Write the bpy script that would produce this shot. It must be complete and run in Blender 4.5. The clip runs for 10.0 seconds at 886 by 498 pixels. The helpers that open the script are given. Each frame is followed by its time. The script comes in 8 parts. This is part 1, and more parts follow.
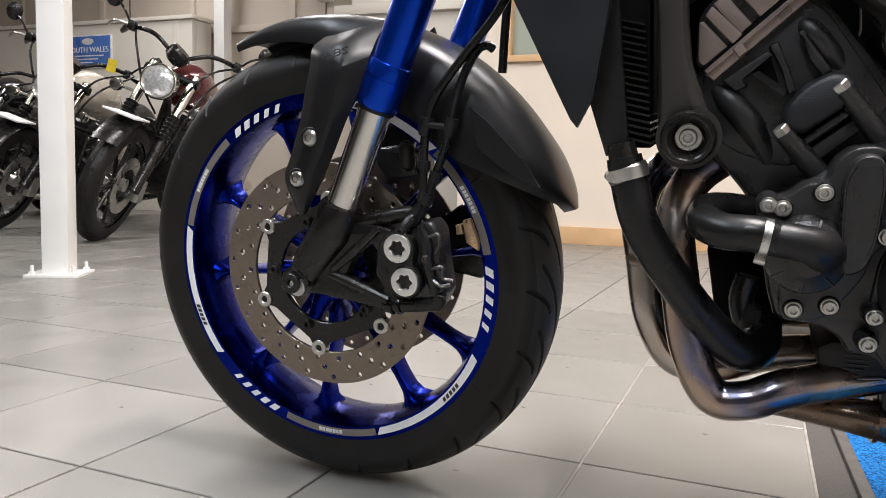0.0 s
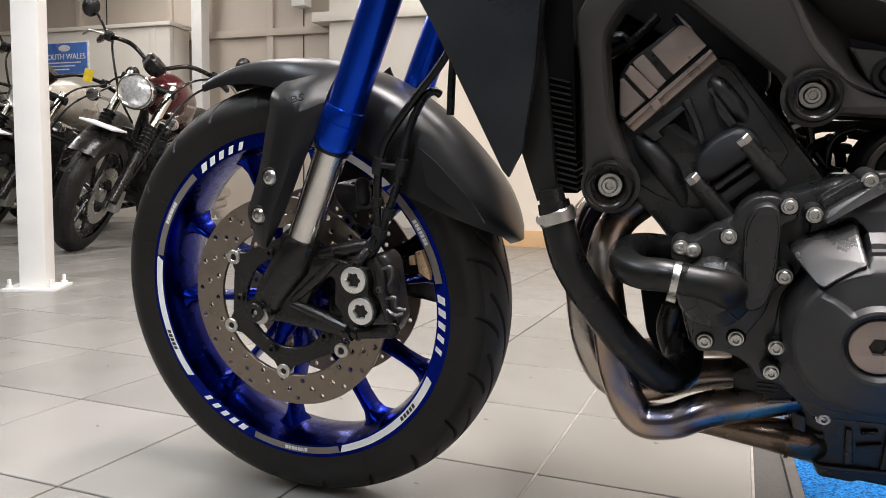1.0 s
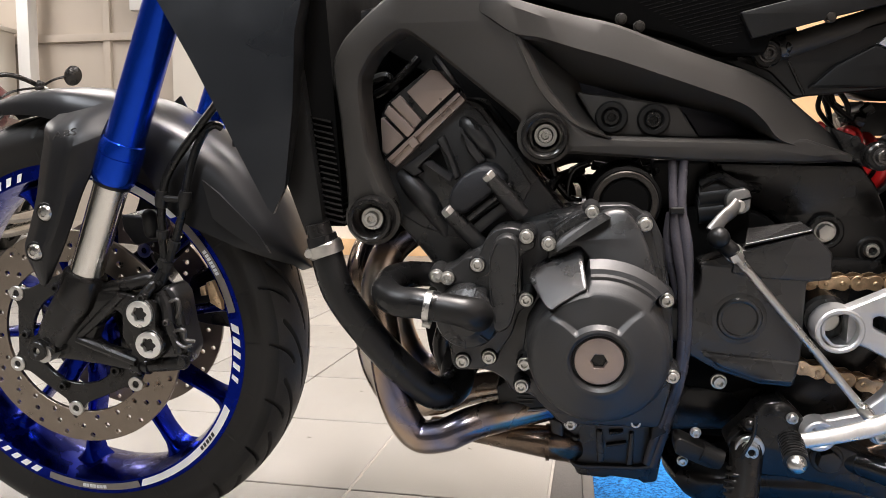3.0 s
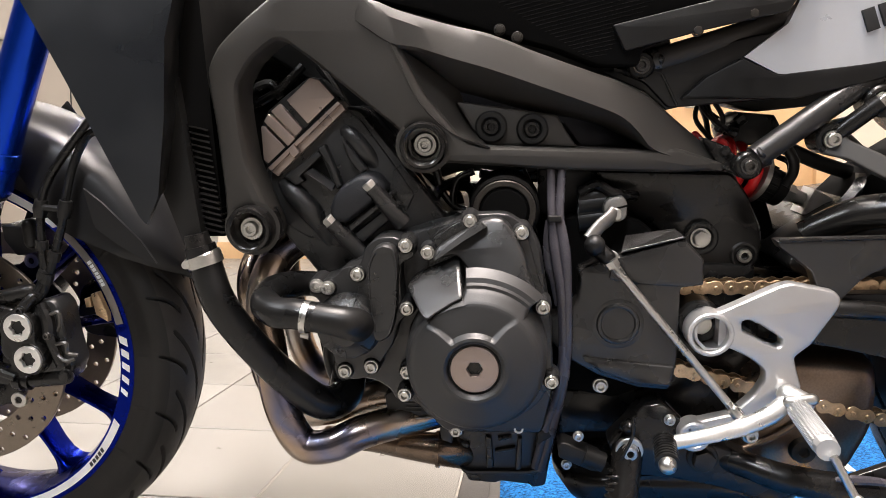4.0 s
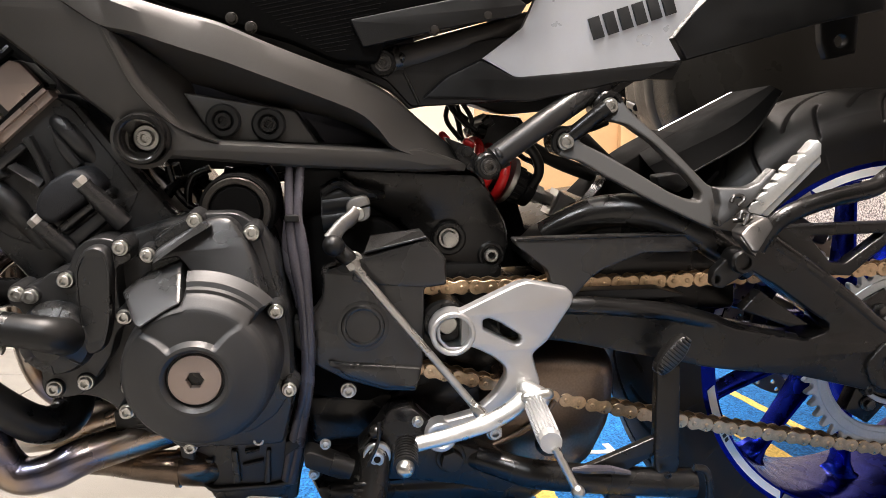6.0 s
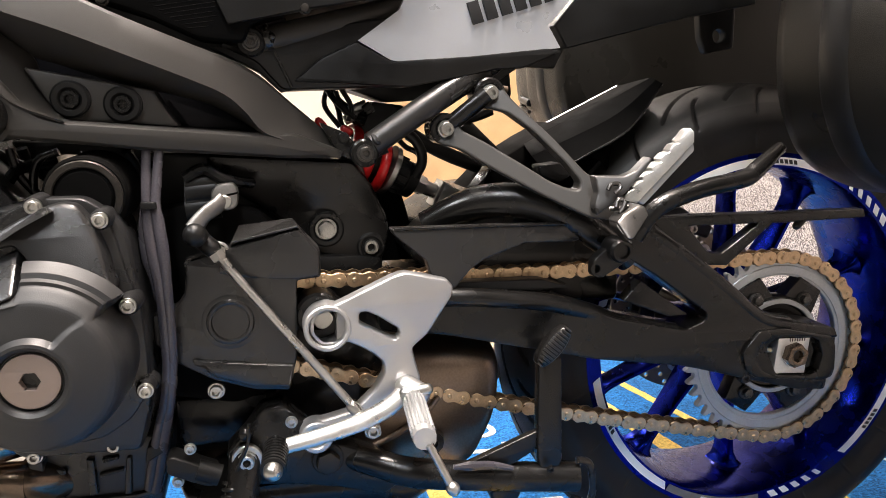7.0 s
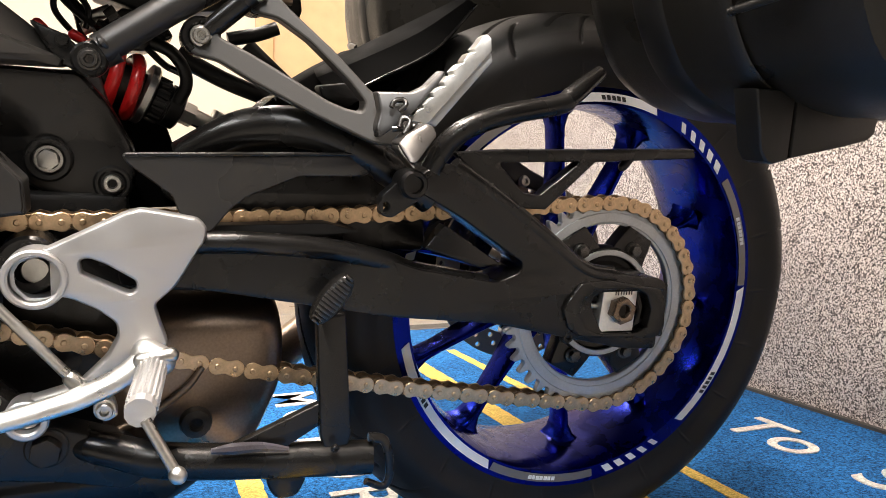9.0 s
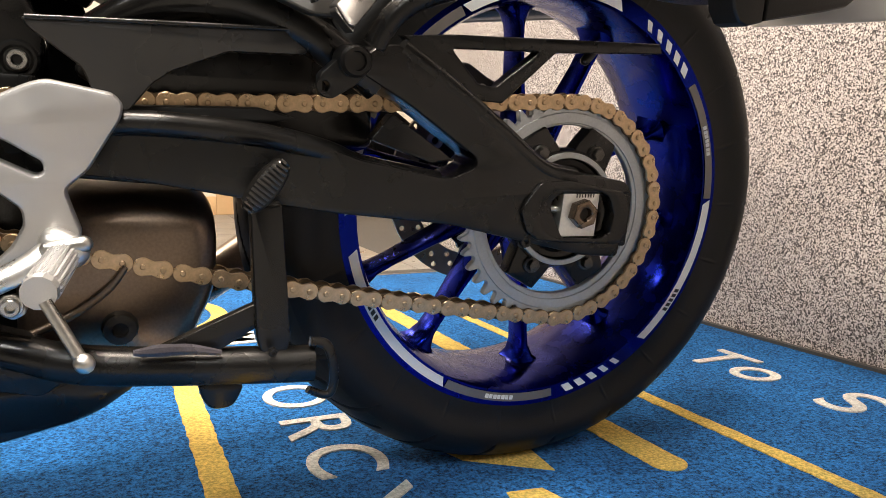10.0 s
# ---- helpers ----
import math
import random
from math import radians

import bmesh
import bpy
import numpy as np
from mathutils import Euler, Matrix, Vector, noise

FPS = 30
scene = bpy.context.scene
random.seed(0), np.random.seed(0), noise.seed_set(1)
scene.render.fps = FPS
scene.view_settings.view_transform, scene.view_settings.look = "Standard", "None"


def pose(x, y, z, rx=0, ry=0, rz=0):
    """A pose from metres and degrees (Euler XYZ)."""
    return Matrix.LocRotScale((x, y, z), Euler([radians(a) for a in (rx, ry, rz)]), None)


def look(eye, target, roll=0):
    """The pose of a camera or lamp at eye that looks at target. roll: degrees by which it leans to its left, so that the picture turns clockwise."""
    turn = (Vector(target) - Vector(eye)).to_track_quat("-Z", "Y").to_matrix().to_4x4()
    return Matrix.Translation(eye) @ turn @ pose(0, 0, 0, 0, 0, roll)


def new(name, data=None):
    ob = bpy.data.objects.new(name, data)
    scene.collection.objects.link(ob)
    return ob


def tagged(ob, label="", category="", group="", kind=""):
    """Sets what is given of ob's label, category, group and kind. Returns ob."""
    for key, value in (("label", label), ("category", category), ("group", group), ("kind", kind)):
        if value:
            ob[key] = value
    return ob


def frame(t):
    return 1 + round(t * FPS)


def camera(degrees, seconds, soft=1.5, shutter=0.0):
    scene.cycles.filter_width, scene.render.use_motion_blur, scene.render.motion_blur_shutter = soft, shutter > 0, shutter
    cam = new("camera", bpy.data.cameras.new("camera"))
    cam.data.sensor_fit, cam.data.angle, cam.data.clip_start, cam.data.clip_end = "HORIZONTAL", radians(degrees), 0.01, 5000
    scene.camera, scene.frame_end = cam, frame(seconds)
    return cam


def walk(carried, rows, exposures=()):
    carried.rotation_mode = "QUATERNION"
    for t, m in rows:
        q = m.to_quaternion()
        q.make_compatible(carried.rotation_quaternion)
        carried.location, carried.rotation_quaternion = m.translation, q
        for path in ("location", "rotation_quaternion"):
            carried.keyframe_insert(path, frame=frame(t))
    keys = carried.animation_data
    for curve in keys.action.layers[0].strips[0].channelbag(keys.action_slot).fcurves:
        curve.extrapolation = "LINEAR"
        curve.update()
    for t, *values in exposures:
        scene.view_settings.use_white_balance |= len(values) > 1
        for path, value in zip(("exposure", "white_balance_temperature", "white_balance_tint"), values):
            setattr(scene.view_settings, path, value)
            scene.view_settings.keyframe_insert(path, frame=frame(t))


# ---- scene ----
cam = camera(61.21, 10.0, soft=0.6)
PATH = [
    (0, (0.4842, -0.941, 0.419), (-0.225, 0.9198, 0.231), 1.5),
    (0.5, (0.5071, -0.9661, 0.44), (-0.1954, 0.8968, 0.253), 1.3),
    (1, (0.5384, -0.9811, 0.463), (-0.1293, 0.8942, 0.276), 1.0),
    (1.5, (0.5588, -0.9923, 0.481), (-0.0198, 0.9132, 0.301), 0.9),
    (2, (0.5886, -0.9963, 0.488), (0.1053, 0.9362, 0.312), 0.6),
    (3.5, (0.6705, -0.9832, 0.497), (0.4168, 0.9938, 0.329), -0.1),
    (4, (0.7041, -0.9796, 0.501), (0.5253, 1.0061, 0.335), -0.1),
    (4.5, (0.7341, -0.975, 0.502), (0.6202, 1.0151, 0.339), -0.1),
    (5, (0.7611, -0.9673, 0.496), (0.7398, 1.0258, 0.341), -0.1),
    (5.5, (0.7826, -0.9592, 0.497), (0.9034, 1.0308, 0.344), 0.1),
    (7, (0.8492, -0.9311, 0.476), (1.3131, 1.0101, 0.344), 0.4),
    (7.5, (0.8781, -0.9101, 0.471), (1.4471, 1.0023, 0.338), 0.5),
    (8, (0.9162, -0.8913, 0.463), (1.5552, 0.9998, 0.335), 0.5),
    (8.5, (0.952, -0.8691, 0.446), (1.6378, 1.0047, 0.318), 0.5),
    (9, (0.9882, -0.8415, 0.415), (1.722, 1.0143, 0.278), 0.5),
    (9.5, (1.0121, -0.8147, 0.378), (1.7913, 1.018, 0.198), 0.6),
    (10, (1.0204, -0.8047, 0.35), (1.8336, 1.0077, 0.118), 0.6),
]
walk(cam, [(t, look(eye, target, roll)) for t, eye, target, roll in PATH], [(0, 0.12, 6200, 10), (1, 0.15, 6250, 10), (2, 0.3, 6350, 10.5), (4, 0.61, 6600, 12), (7, 0.62, 6800, 12), (9, 0.6, 7050, 11), (10, 0.42, 7300, 10)])

# ---- light ----
world = bpy.data.worlds.new("world")
scene.world = world
world.use_nodes = True
world.node_tree.nodes["Background"].inputs[0].default_value = (0.75, 0.8, 0.9, 1)
world.node_tree.nodes["Background"].inputs[1].default_value = 0.02


def area_lamp(name, m, sx, sy, watts, colour):
    lamp = bpy.data.lights.new(name, "AREA")
    lamp.shape, lamp.size, lamp.size_y, lamp.energy, lamp.color = "RECTANGLE", sx, sy, watts, colour
    ob = new(name, lamp)
    ob.matrix_world = m
    return ob


TUBE, WARM_TUBE, DAYLIGHT_TUBE = (1.0, 0.935, 0.89), (1.0, 0.91, 0.855), (0.89, 0.94, 1.0)
for lx, ly, watts, tint in ((-4.6, 2.0, 60, TUBE), (-4.6, 4.5, 23, TUBE), (-1.7, 2.0, 46, TUBE), (-1.9, 4.5, 24, TUBE), (1.0, 2.2, 60, TUBE), (2.9, 2.9, 24, TUBE),
                            (-1.4, -1.2, 55, DAYLIGHT_TUBE), (0.8, -0.35, 168, WARM_TUBE), (2.9, -1.0, 92, WARM_TUBE), (0.4, -2.7, 58, DAYLIGHT_TUBE)):
    area_lamp("ceiling_lamp", pose(lx, ly, 2.9), 0.3, 1.5, watts, tint)

from mathutils import geometry


# ---- materials ----
def material(name, colour, rough=0.5, metal=0.0, vary=0.25, scale=30.0, bump=0.1, fine=400.0, coat=0.0, rough_vary=0.12, spec=0.5):
    """A surface with coarse and fine variation of colour, gloss and relief; scales per metre."""
    m = bpy.data.materials.new(name)
    m.use_nodes = True
    nt = m.node_tree
    b = nt.nodes["Principled BSDF"]
    co = nt.nodes.new("ShaderNodeTexCoord")
    n1, n2 = nt.nodes.new("ShaderNodeTexNoise"), nt.nodes.new("ShaderNodeTexNoise")
    n1.inputs["Scale"].default_value, n1.inputs["Detail"].default_value = scale, 5
    n2.inputs["Scale"].default_value, n2.inputs["Detail"].default_value = fine, 2
    for n in (n1, n2):
        nt.links.new(co.outputs["Object"], n.inputs["Vector"])
    mix = nt.nodes.new("ShaderNodeMath")
    mix.operation = "MULTIPLY_ADD"
    nt.links.new(n1.outputs[0], mix.inputs[0])
    mix.inputs[1].default_value = 0.65
    half = nt.nodes.new("ShaderNodeMath")
    half.operation = "MULTIPLY"
    half.inputs[1].default_value = 0.35
    nt.links.new(n2.outputs[0], half.inputs[0])
    nt.links.new(half.outputs[0], mix.inputs[2])
    ramp = nt.nodes.new("ShaderNodeValToRGB")
    lo = [c * (1 - vary) for c in colour]
    hi = [min(1, c * (1 + vary)) for c in colour]
    ramp.color_ramp.elements[0].position, ramp.color_ramp.elements[1].position = 0.3, 0.7
    ramp.color_ramp.elements[0].color, ramp.color_ramp.elements[1].color = (*lo, 1), (*hi, 1)
    nt.links.new(mix.outputs[0], ramp.inputs[0])
    nt.links.new(ramp.outputs[0], b.inputs["Base Color"])
    rr = nt.nodes.new("ShaderNodeMapRange")
    rr.inputs["From Min"].default_value, rr.inputs["From Max"].default_value = 0.3, 0.7
    rr.inputs["To Min"].default_value, rr.inputs["To Max"].default_value = max(0.02, rough - rough_vary), min(1, rough + rough_vary)
    nt.links.new(n1.outputs[0], rr.inputs["Value"])
    nt.links.new(rr.outputs[0], b.inputs["Roughness"])
    b.inputs["Metallic"].default_value = metal
    b.inputs["Coat Weight"].default_value = coat
    b.inputs["Coat Roughness"].default_value = 0.08
    b.inputs["Specular IOR Level"].default_value = spec
    if bump:
        bp = nt.nodes.new("ShaderNodeBump")
        bp.inputs["Strength"].default_value, bp.inputs["Distance"].default_value = bump, 0.001
        nt.links.new(n2.outputs[0], bp.inputs["Height"])
        nt.links.new(bp.outputs[0], b.inputs["Normal"])
    return m


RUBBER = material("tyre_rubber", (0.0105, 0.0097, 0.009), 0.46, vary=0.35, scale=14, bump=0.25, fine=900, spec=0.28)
# Dusty tread tone, with the lit tread's brown sheen put into the colour.
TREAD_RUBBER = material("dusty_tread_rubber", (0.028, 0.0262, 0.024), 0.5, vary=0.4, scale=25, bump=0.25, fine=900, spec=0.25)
HOSE = material("hose_rubber", (0.0065, 0.0065, 0.0065), 0.3, bump=0.12, fine=700, spec=0.35)
BLUE_RIM = material("blue_wheel_paint", (0.0015, 0.009, 0.19), 0.25, metal=1.0, vary=0.15, bump=0.03, coat=0.05)
BLUE_FORK = material("blue_anodised_aluminium", (0.004, 0.05, 0.5), 0.2, metal=0.85, vary=0.08, bump=0.02, rough_vary=0.05)
CHROME = material("polished_fork_chrome", (0.72, 0.7, 0.66), 0.16, metal=1.0, vary=0.06, bump=0.02, rough_vary=0.05)
STEEL = material("zinc_steel", (0.55, 0.54, 0.51), 0.33, metal=1.0, vary=0.12, bump=0.06)
ALU = material("satin_silver_aluminium", (0.56, 0.555, 0.55), 0.4, metal=0.8, vary=0.08, scale=18, bump=0.1, fine=1500)
BRIGHT_ALU = material("raw_cast_aluminium", (0.78, 0.77, 0.74), 0.36, metal=0.9, vary=0.1, bump=0.08)
SILVER_PAINT = material("silver_panel_paint", (0.61, 0.625, 0.65), 0.38, metal=0.35, vary=0.04, bump=0.02, coat=0.4, fine=1200)
FRAME_PAINT = material("matt_grey_frame_paint", (0.033, 0.0307, 0.0275), 0.44, metal=0.0, vary=0.12, scale=12, bump=0.1, fine=1300, spec=0.35)
FENDER_PLASTIC = material("satin_black_fender_plastic", (0.0092, 0.0094, 0.0102), 0.33, vary=0.06, scale=6, bump=0.04, fine=1400, rough_vary=0.03, spec=0.3)
GREY_PLASTIC = material("matt_grey_plastic", (0.0105, 0.0118, 0.0138), 0.31, metal=0.0, vary=0.1, scale=10, bump=0.06, fine=1400, spec=0.45)
BLACK_PAINT = material("black_metal_paint", (0.0115, 0.0108, 0.0102), 0.27, metal=0.25, vary=0.2, scale=20, bump=0.08, fine=1200, spec=0.5)
BLACK_CAST = material("black_engine_casting", (0.015, 0.0149, 0.0149), 0.33, metal=0.0, vary=0.2, scale=26, bump=0.2, fine=1500, spec=0.6)
ROUGH_CAST = material("rough_black_engine_casting", (0.017, 0.0168, 0.0167), 0.48, metal=0.0, vary=0.2, scale=22, bump=0.12, fine=1300, spec=0.6)
CRINKLE = material("black_crinkle_casting", (0.014, 0.015, 0.018), 0.5, metal=0.2, vary=0.25, scale=60, bump=0.4, fine=900)
DULL_ALU = material("dull_cast_aluminium", (0.29, 0.28, 0.265), 0.46, metal=0.85, vary=0.15, bump=0.15)
# Base raised to lilac grey, in place of the hoses' highlight.
GLOSS_HOSE = material("glossy_breather_rubber", (0.06, 0.055, 0.064), 0.25, metal=0.0, vary=0.3, scale=20, bump=0.08, fine=700)
# Near black without gloss; on backing plates it puts shade into the colour.
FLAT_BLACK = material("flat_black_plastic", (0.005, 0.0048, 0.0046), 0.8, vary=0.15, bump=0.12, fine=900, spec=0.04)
# Black plastic with a blue reflection put into its base colour.
BLUE_LIT_PLASTIC = material("blue_black_plastic", (0.006, 0.0085, 0.017), 0.45, vary=0.15, bump=0.1, fine=900, spec=0.3)
SATIN_PLASTIC = material("satin_charcoal_plastic", (0.0195, 0.0186, 0.0177), 0.32, metal=0.0, vary=0.12, scale=12, bump=0.1, fine=1100, spec=0.6)
DARK_STEEL = material("blackened_steel", (0.1, 0.095, 0.09), 0.3, metal=0.9, vary=0.15, bump=0.06)
BLACK_PLASTIC = material("black_plastic", (0.0075, 0.0073, 0.007), 0.42, vary=0.15, bump=0.12, fine=900, spec=0.35)
CASE_PLASTIC = material("grained_case_plastic", (0.012, 0.0108, 0.0088), 0.34, vary=0.2, scale=8, bump=0.3, fine=1200, spec=0.3)
BRONZE = material("bronze_head_cover_paint", (0.33, 0.262, 0.228), 0.38, metal=0.65, vary=0.1, bump=0.1, fine=1200)
DISC_STEEL = material("brake_disc_steel", (0.23, 0.192, 0.155), 0.36, metal=0.9, vary=0.16, scale=60, bump=0.12, fine=700)
EXHAUST = material("heat_tinted_stainless", (0.36, 0.31, 0.265), 0.24, metal=1.0, vary=0.35, scale=11, bump=0.06)
def heat_tint(m):
    """Straw, brown and blue bands of heated stainless steel."""
    nt = m.node_tree
    co, n = nt.nodes.new("ShaderNodeTexCoord"), nt.nodes.new("ShaderNodeTexNoise")
    n.inputs["Scale"].default_value, n.inputs["Detail"].default_value = 7, 2
    nt.links.new(co.outputs["Object"], n.inputs["Vector"])
    r = nt.nodes.new("ShaderNodeValToRGB")
    e = r.color_ramp.elements
    e[0].position, e[0].color = 0.3, (0.42, 0.34, 0.27, 1)
    e[1].position, e[1].color = 0.75, (0.2, 0.14, 0.1, 1)
    for at, c in ((0.42, (0.5, 0.46, 0.42, 1)), (0.55, (0.4, 0.3, 0.22, 1)), (0.62, (0.16, 0.17, 0.26, 1)), (0.67, (0.3, 0.24, 0.2, 1))):
        e.new(at).color = c
    nt.links.new(n.outputs[0], r.inputs[0])
    nt.links.new(r.outputs[0], nt.nodes["Principled BSDF"].inputs["Base Color"])
    return m


heat_tint(EXHAUST)
BROWN_STEEL = material("tarnished_muffler_steel", (0.21, 0.155, 0.115), 0.3, metal=0.9, vary=0.35, scale=9, bump=0.1)
CHAIN_GOLD = material("gold_chain_plate", (0.62, 0.44, 0.27), 0.36, metal=0.85, vary=0.22, scale=90, bump=0.1)
CHAIN_INNER = material("dull_chain_plate", (0.2, 0.135, 0.08), 0.42, metal=0.8, vary=0.3, scale=120, bump=0.1)
CHAIN_DARK = material("oily_chain_steel", (0.04, 0.035, 0.03), 0.45, metal=0.6, vary=0.3, scale=200, bump=0.1)
SPROCKET_ZINC = material("galvanised_sprocket", (0.5, 0.53, 0.55), 0.4, metal=0.75, vary=0.14, scale=35, bump=0.15)
RED = material("red_spring_paint", (0.55, 0.012, 0.012), 0.3, vary=0.1, bump=0.03, coat=0.5)
WHITE_TAPE = material("white_reflective_tape", (0.86, 0.86, 0.86), 0.4, metal=0.1, vary=0.05, bump=0.05)
GREY_TAPE = material("grey_reflective_tape", (0.2, 0.18, 0.165), 0.4, metal=0.3, vary=0.08, bump=0.05)
MARKING = material("dark_marking", (0.02, 0.02, 0.02), 0.5, bump=0)
PALE_MARK = material("pale_marking", (0.72, 0.72, 0.72), 0.5, bump=0)
WHITE_PAINT = material("white_post_paint", (0.74, 0.73, 0.7), 0.5, vary=0.06, scale=6, bump=0.2, fine=300)
CREAM_WALL = material("cream_wall_paint", (0.7, 0.62, 0.52), 0.7, vary=0.05, scale=3, bump=0.1, fine=200)
BEIGE_PANEL = material("beige_cladding", (0.5, 0.44, 0.37), 0.6, vary=0.06, scale=3, bump=0.06, fine=200)
PALE_PANEL = material("pale_counter_board", (0.66, 0.62, 0.55), 0.55, vary=0.05, scale=3, bump=0.05)
OAK = material("oak_veneer", (0.62, 0.4, 0.21), 0.45, vary=0.15, scale=7, bump=0.05)


# ---- shapes ----
def part(name, bm, mat, parent=None, label="", angle=32, m=None):
    """One mesh object from a bmesh, under a thing or a part."""
    bmesh.ops.recalc_face_normals(bm, faces=bm.faces[:])
    me = bpy.data.meshes.new(name)
    bm.to_mesh(me)
    bm.free()
    me.polygons.foreach_set("use_smooth", [True] * len(me.polygons))
    me.set_sharp_from_angle(angle=radians(angle))
    me.materials.append(mat)
    return placed(name, me, parent, label, m)


def placed(name, me, parent=None, label="", m=None):
    ob = new(name, me)
    if parent is not None:
        ob.parent = parent
    if m is not None:
        ob.matrix_basis = m
    if label:
        tagged(ob, label)
    return ob


def soften(bm, size, segs=2, angle=28):
    if size > 0:
        edges = [e for e in bm.edges if len(e.link_faces) == 2 and e.calc_face_angle(0) > radians(angle)]
        bmesh.ops.bevel(bm, geom=edges, offset=size, segments=segs, profile=0.6, affect="EDGES", clamp_overlap=True)
    return bm


def rounded(points, radius, segs=4):
    """The outline with its corners rounded."""
    out, n = [], len(points)
    for i in range(n):
        a, b, c = Vector(points[i - 1]), Vector(points[i]), Vector(points[(i + 1) % n])
        u, v = a - b, c - b
        r = min(radius, u.length * 0.45, v.length * 0.45)
        p, q = b + u.normalized() * r, b + v.normalized() * r
        for k in range(segs + 1):
            s = k / segs
            out.append(tuple(p * (1 - s) ** 2 + b * 2 * s * (1 - s) + q * s * s))
    return out


def area2(loop):
    return 0.5 * sum(loop[i - 1][0] * loop[i][1] - loop[i][0] * loop[i - 1][1] for i in range(len(loop)))


def inset(loop, d):
    """The loop moved by d to the left of its run, corners kept short."""
    out, n = [], len(loop)
    for i in range(n):
        p, a, b = Vector(loop[i]), Vector(loop[i]) - Vector(loop[i - 1]), Vector(loop[(i + 1) % n]) - Vector(loop[i])
        if a.length < 1e-7 or b.length < 1e-7:
            a = b = a if a.length > b.length else b
        na, nb = Vector((-a.y, a.x)).normalized(), Vector((-b.y, b.x)).normalized()
        m = na + nb
        if m.length < 1e-4:
            m = na
        m.normalize()
        out.append(tuple(p + m * d / max(0.72, m.dot(na))))
    return out


def fill(bm, loops, flip):
    """Caps rings of vertices, the first the outline and the rest holes."""
    flat = [v for ring_ in loops for v in ring_]
    for tri in geometry.tessellate_polygon([[Vector((v.co.x, v.co.z, 0)) for v in ring_] for ring_ in loops]):
        vs = [flat[i] for i in tri]
        if len(set(vs)) == 3:
            try:
                bm.faces.new(vs[::-1] if flip else vs)
            except ValueError:
                pass


def plate(outline, y0, y1, bevel=0.002, holes=(), corner=0.0, segs=2, lean=None, cuts=()):
    """A plate cut to an outline in x and z, from y0 (near) to y1 (far), its near edges rounded. lean(x, z) shifts it in y."""
    bm = bmesh.new()
    loops = [rounded(outline, corner) if corner else list(outline)] + [list(h) for h in holes]
    loops = [p if (area2(p) > 0) == (i == 0) else p[::-1] for i, p in enumerate(loops)]
    steps = [(0, 1.0), (0.12, 0.55), (0.4, 0.2), (1.0, 0.0)] if segs > 1 else [(0, 1.0), (1.0, 0.0)]
    if not bevel:
        steps = [(0, 0)]
    backs, fronts = [], []
    for i, p in enumerate(loops):
        rings = [[bm.verts.new((x, y1, z)) for x, z in p]]
        for d, dy in steps:
            rings.append([bm.verts.new((x, y0 + bevel * dy, z)) for x, z in (inset(p, d * bevel) if d else p)])
        for r, s in zip(rings, rings[1:]):
            for k in range(len(p)):
                bm.faces.new((r[k - 1], r[k], s[k], s[k - 1]))
        backs.append(rings[0])
        fronts.append(rings[-1])
    fill(bm, fronts, False)
    fill(bm, backs, True)
    for cut in cuts:
        bmesh.ops.bisect_plane(bm, geom=bm.verts[:] + bm.edges[:] + bm.faces[:], plane_co=cut[0], plane_no=cut[1])
    if lean:
        for v in bm.verts:
            v.co.y += lean(v.co.x, v.co.z)
    return bm


def loft(outline, levels, centre=None, corner=0.0, lean=None, cap=True):
    """A body of stacked copies of an outline in x and z. Levels: scale, y, from near to far."""
    pts = rounded(outline, corner) if corner else outline
    cx, cz = centre or (sum(p[0] for p in pts) / len(pts), sum(p[1] for p in pts) / len(pts))
    bm = bmesh.new()
    rings = [[bm.verts.new((cx + (x - cx) * s, y, cz + (z - cz) * s)) for x, z in pts] for s, y in levels]
    for a, b in zip(rings, rings[1:]):
        for i in range(len(pts)):
            bm.faces.new((a[i - 1], a[i], b[i], b[i - 1]))
    for r in (rings[0], rings[-1]) if cap else ():
        fill(bm, [r], False)
    if lean:
        for v in bm.verts:
            v.co.y += lean(v.co.x, v.co.z)
    return bm


def capsule(a, b, r, n=14, cap=4):
    """A rod with rounded ends."""
    a, b = Vector(a), Vector(b)
    d = (b - a).normalized()
    pts, rad = [], []
    for k in range(cap + 1):
        t = math.pi / 2 * k / cap
        pts.append(a - d * r * math.cos(t))
        rad.append(max(0.0006, r * math.sin(t)))
    for k in range(cap + 1):
        t = math.pi / 2 * k / cap
        pts.append(b + d * r * math.sin(t))
        rad.append(max(0.0006, r * math.cos(t)))
    bm = bmesh.new()
    return tube(pts, rad, n, 0, bm)


def shell(points, faces, thick):
    """A bent sheet from corner points and facets, thickened away from its front."""
    bm = bmesh.new()
    vs = [bm.verts.new(p) for p in points]
    for f in faces:
        bm.faces.new([vs[i] for i in f])
    bmesh.ops.recalc_face_normals(bm, faces=bm.faces[:])
    made = bmesh.ops.extrude_face_region(bm, geom=bm.faces[:], use_keep_orig=True)["geom"]
    for v in made:
        if isinstance(v, bmesh.types.BMVert):
            v.co.y += thick
    return bm


def ring_points(cx, cz, r, n=20, squash=1.0, start=0.0):
    return [(cx + r * math.cos(2 * math.pi * i / n + start), cz + squash * r * math.sin(2 * math.pi * i / n + start)) for i in range(n)]


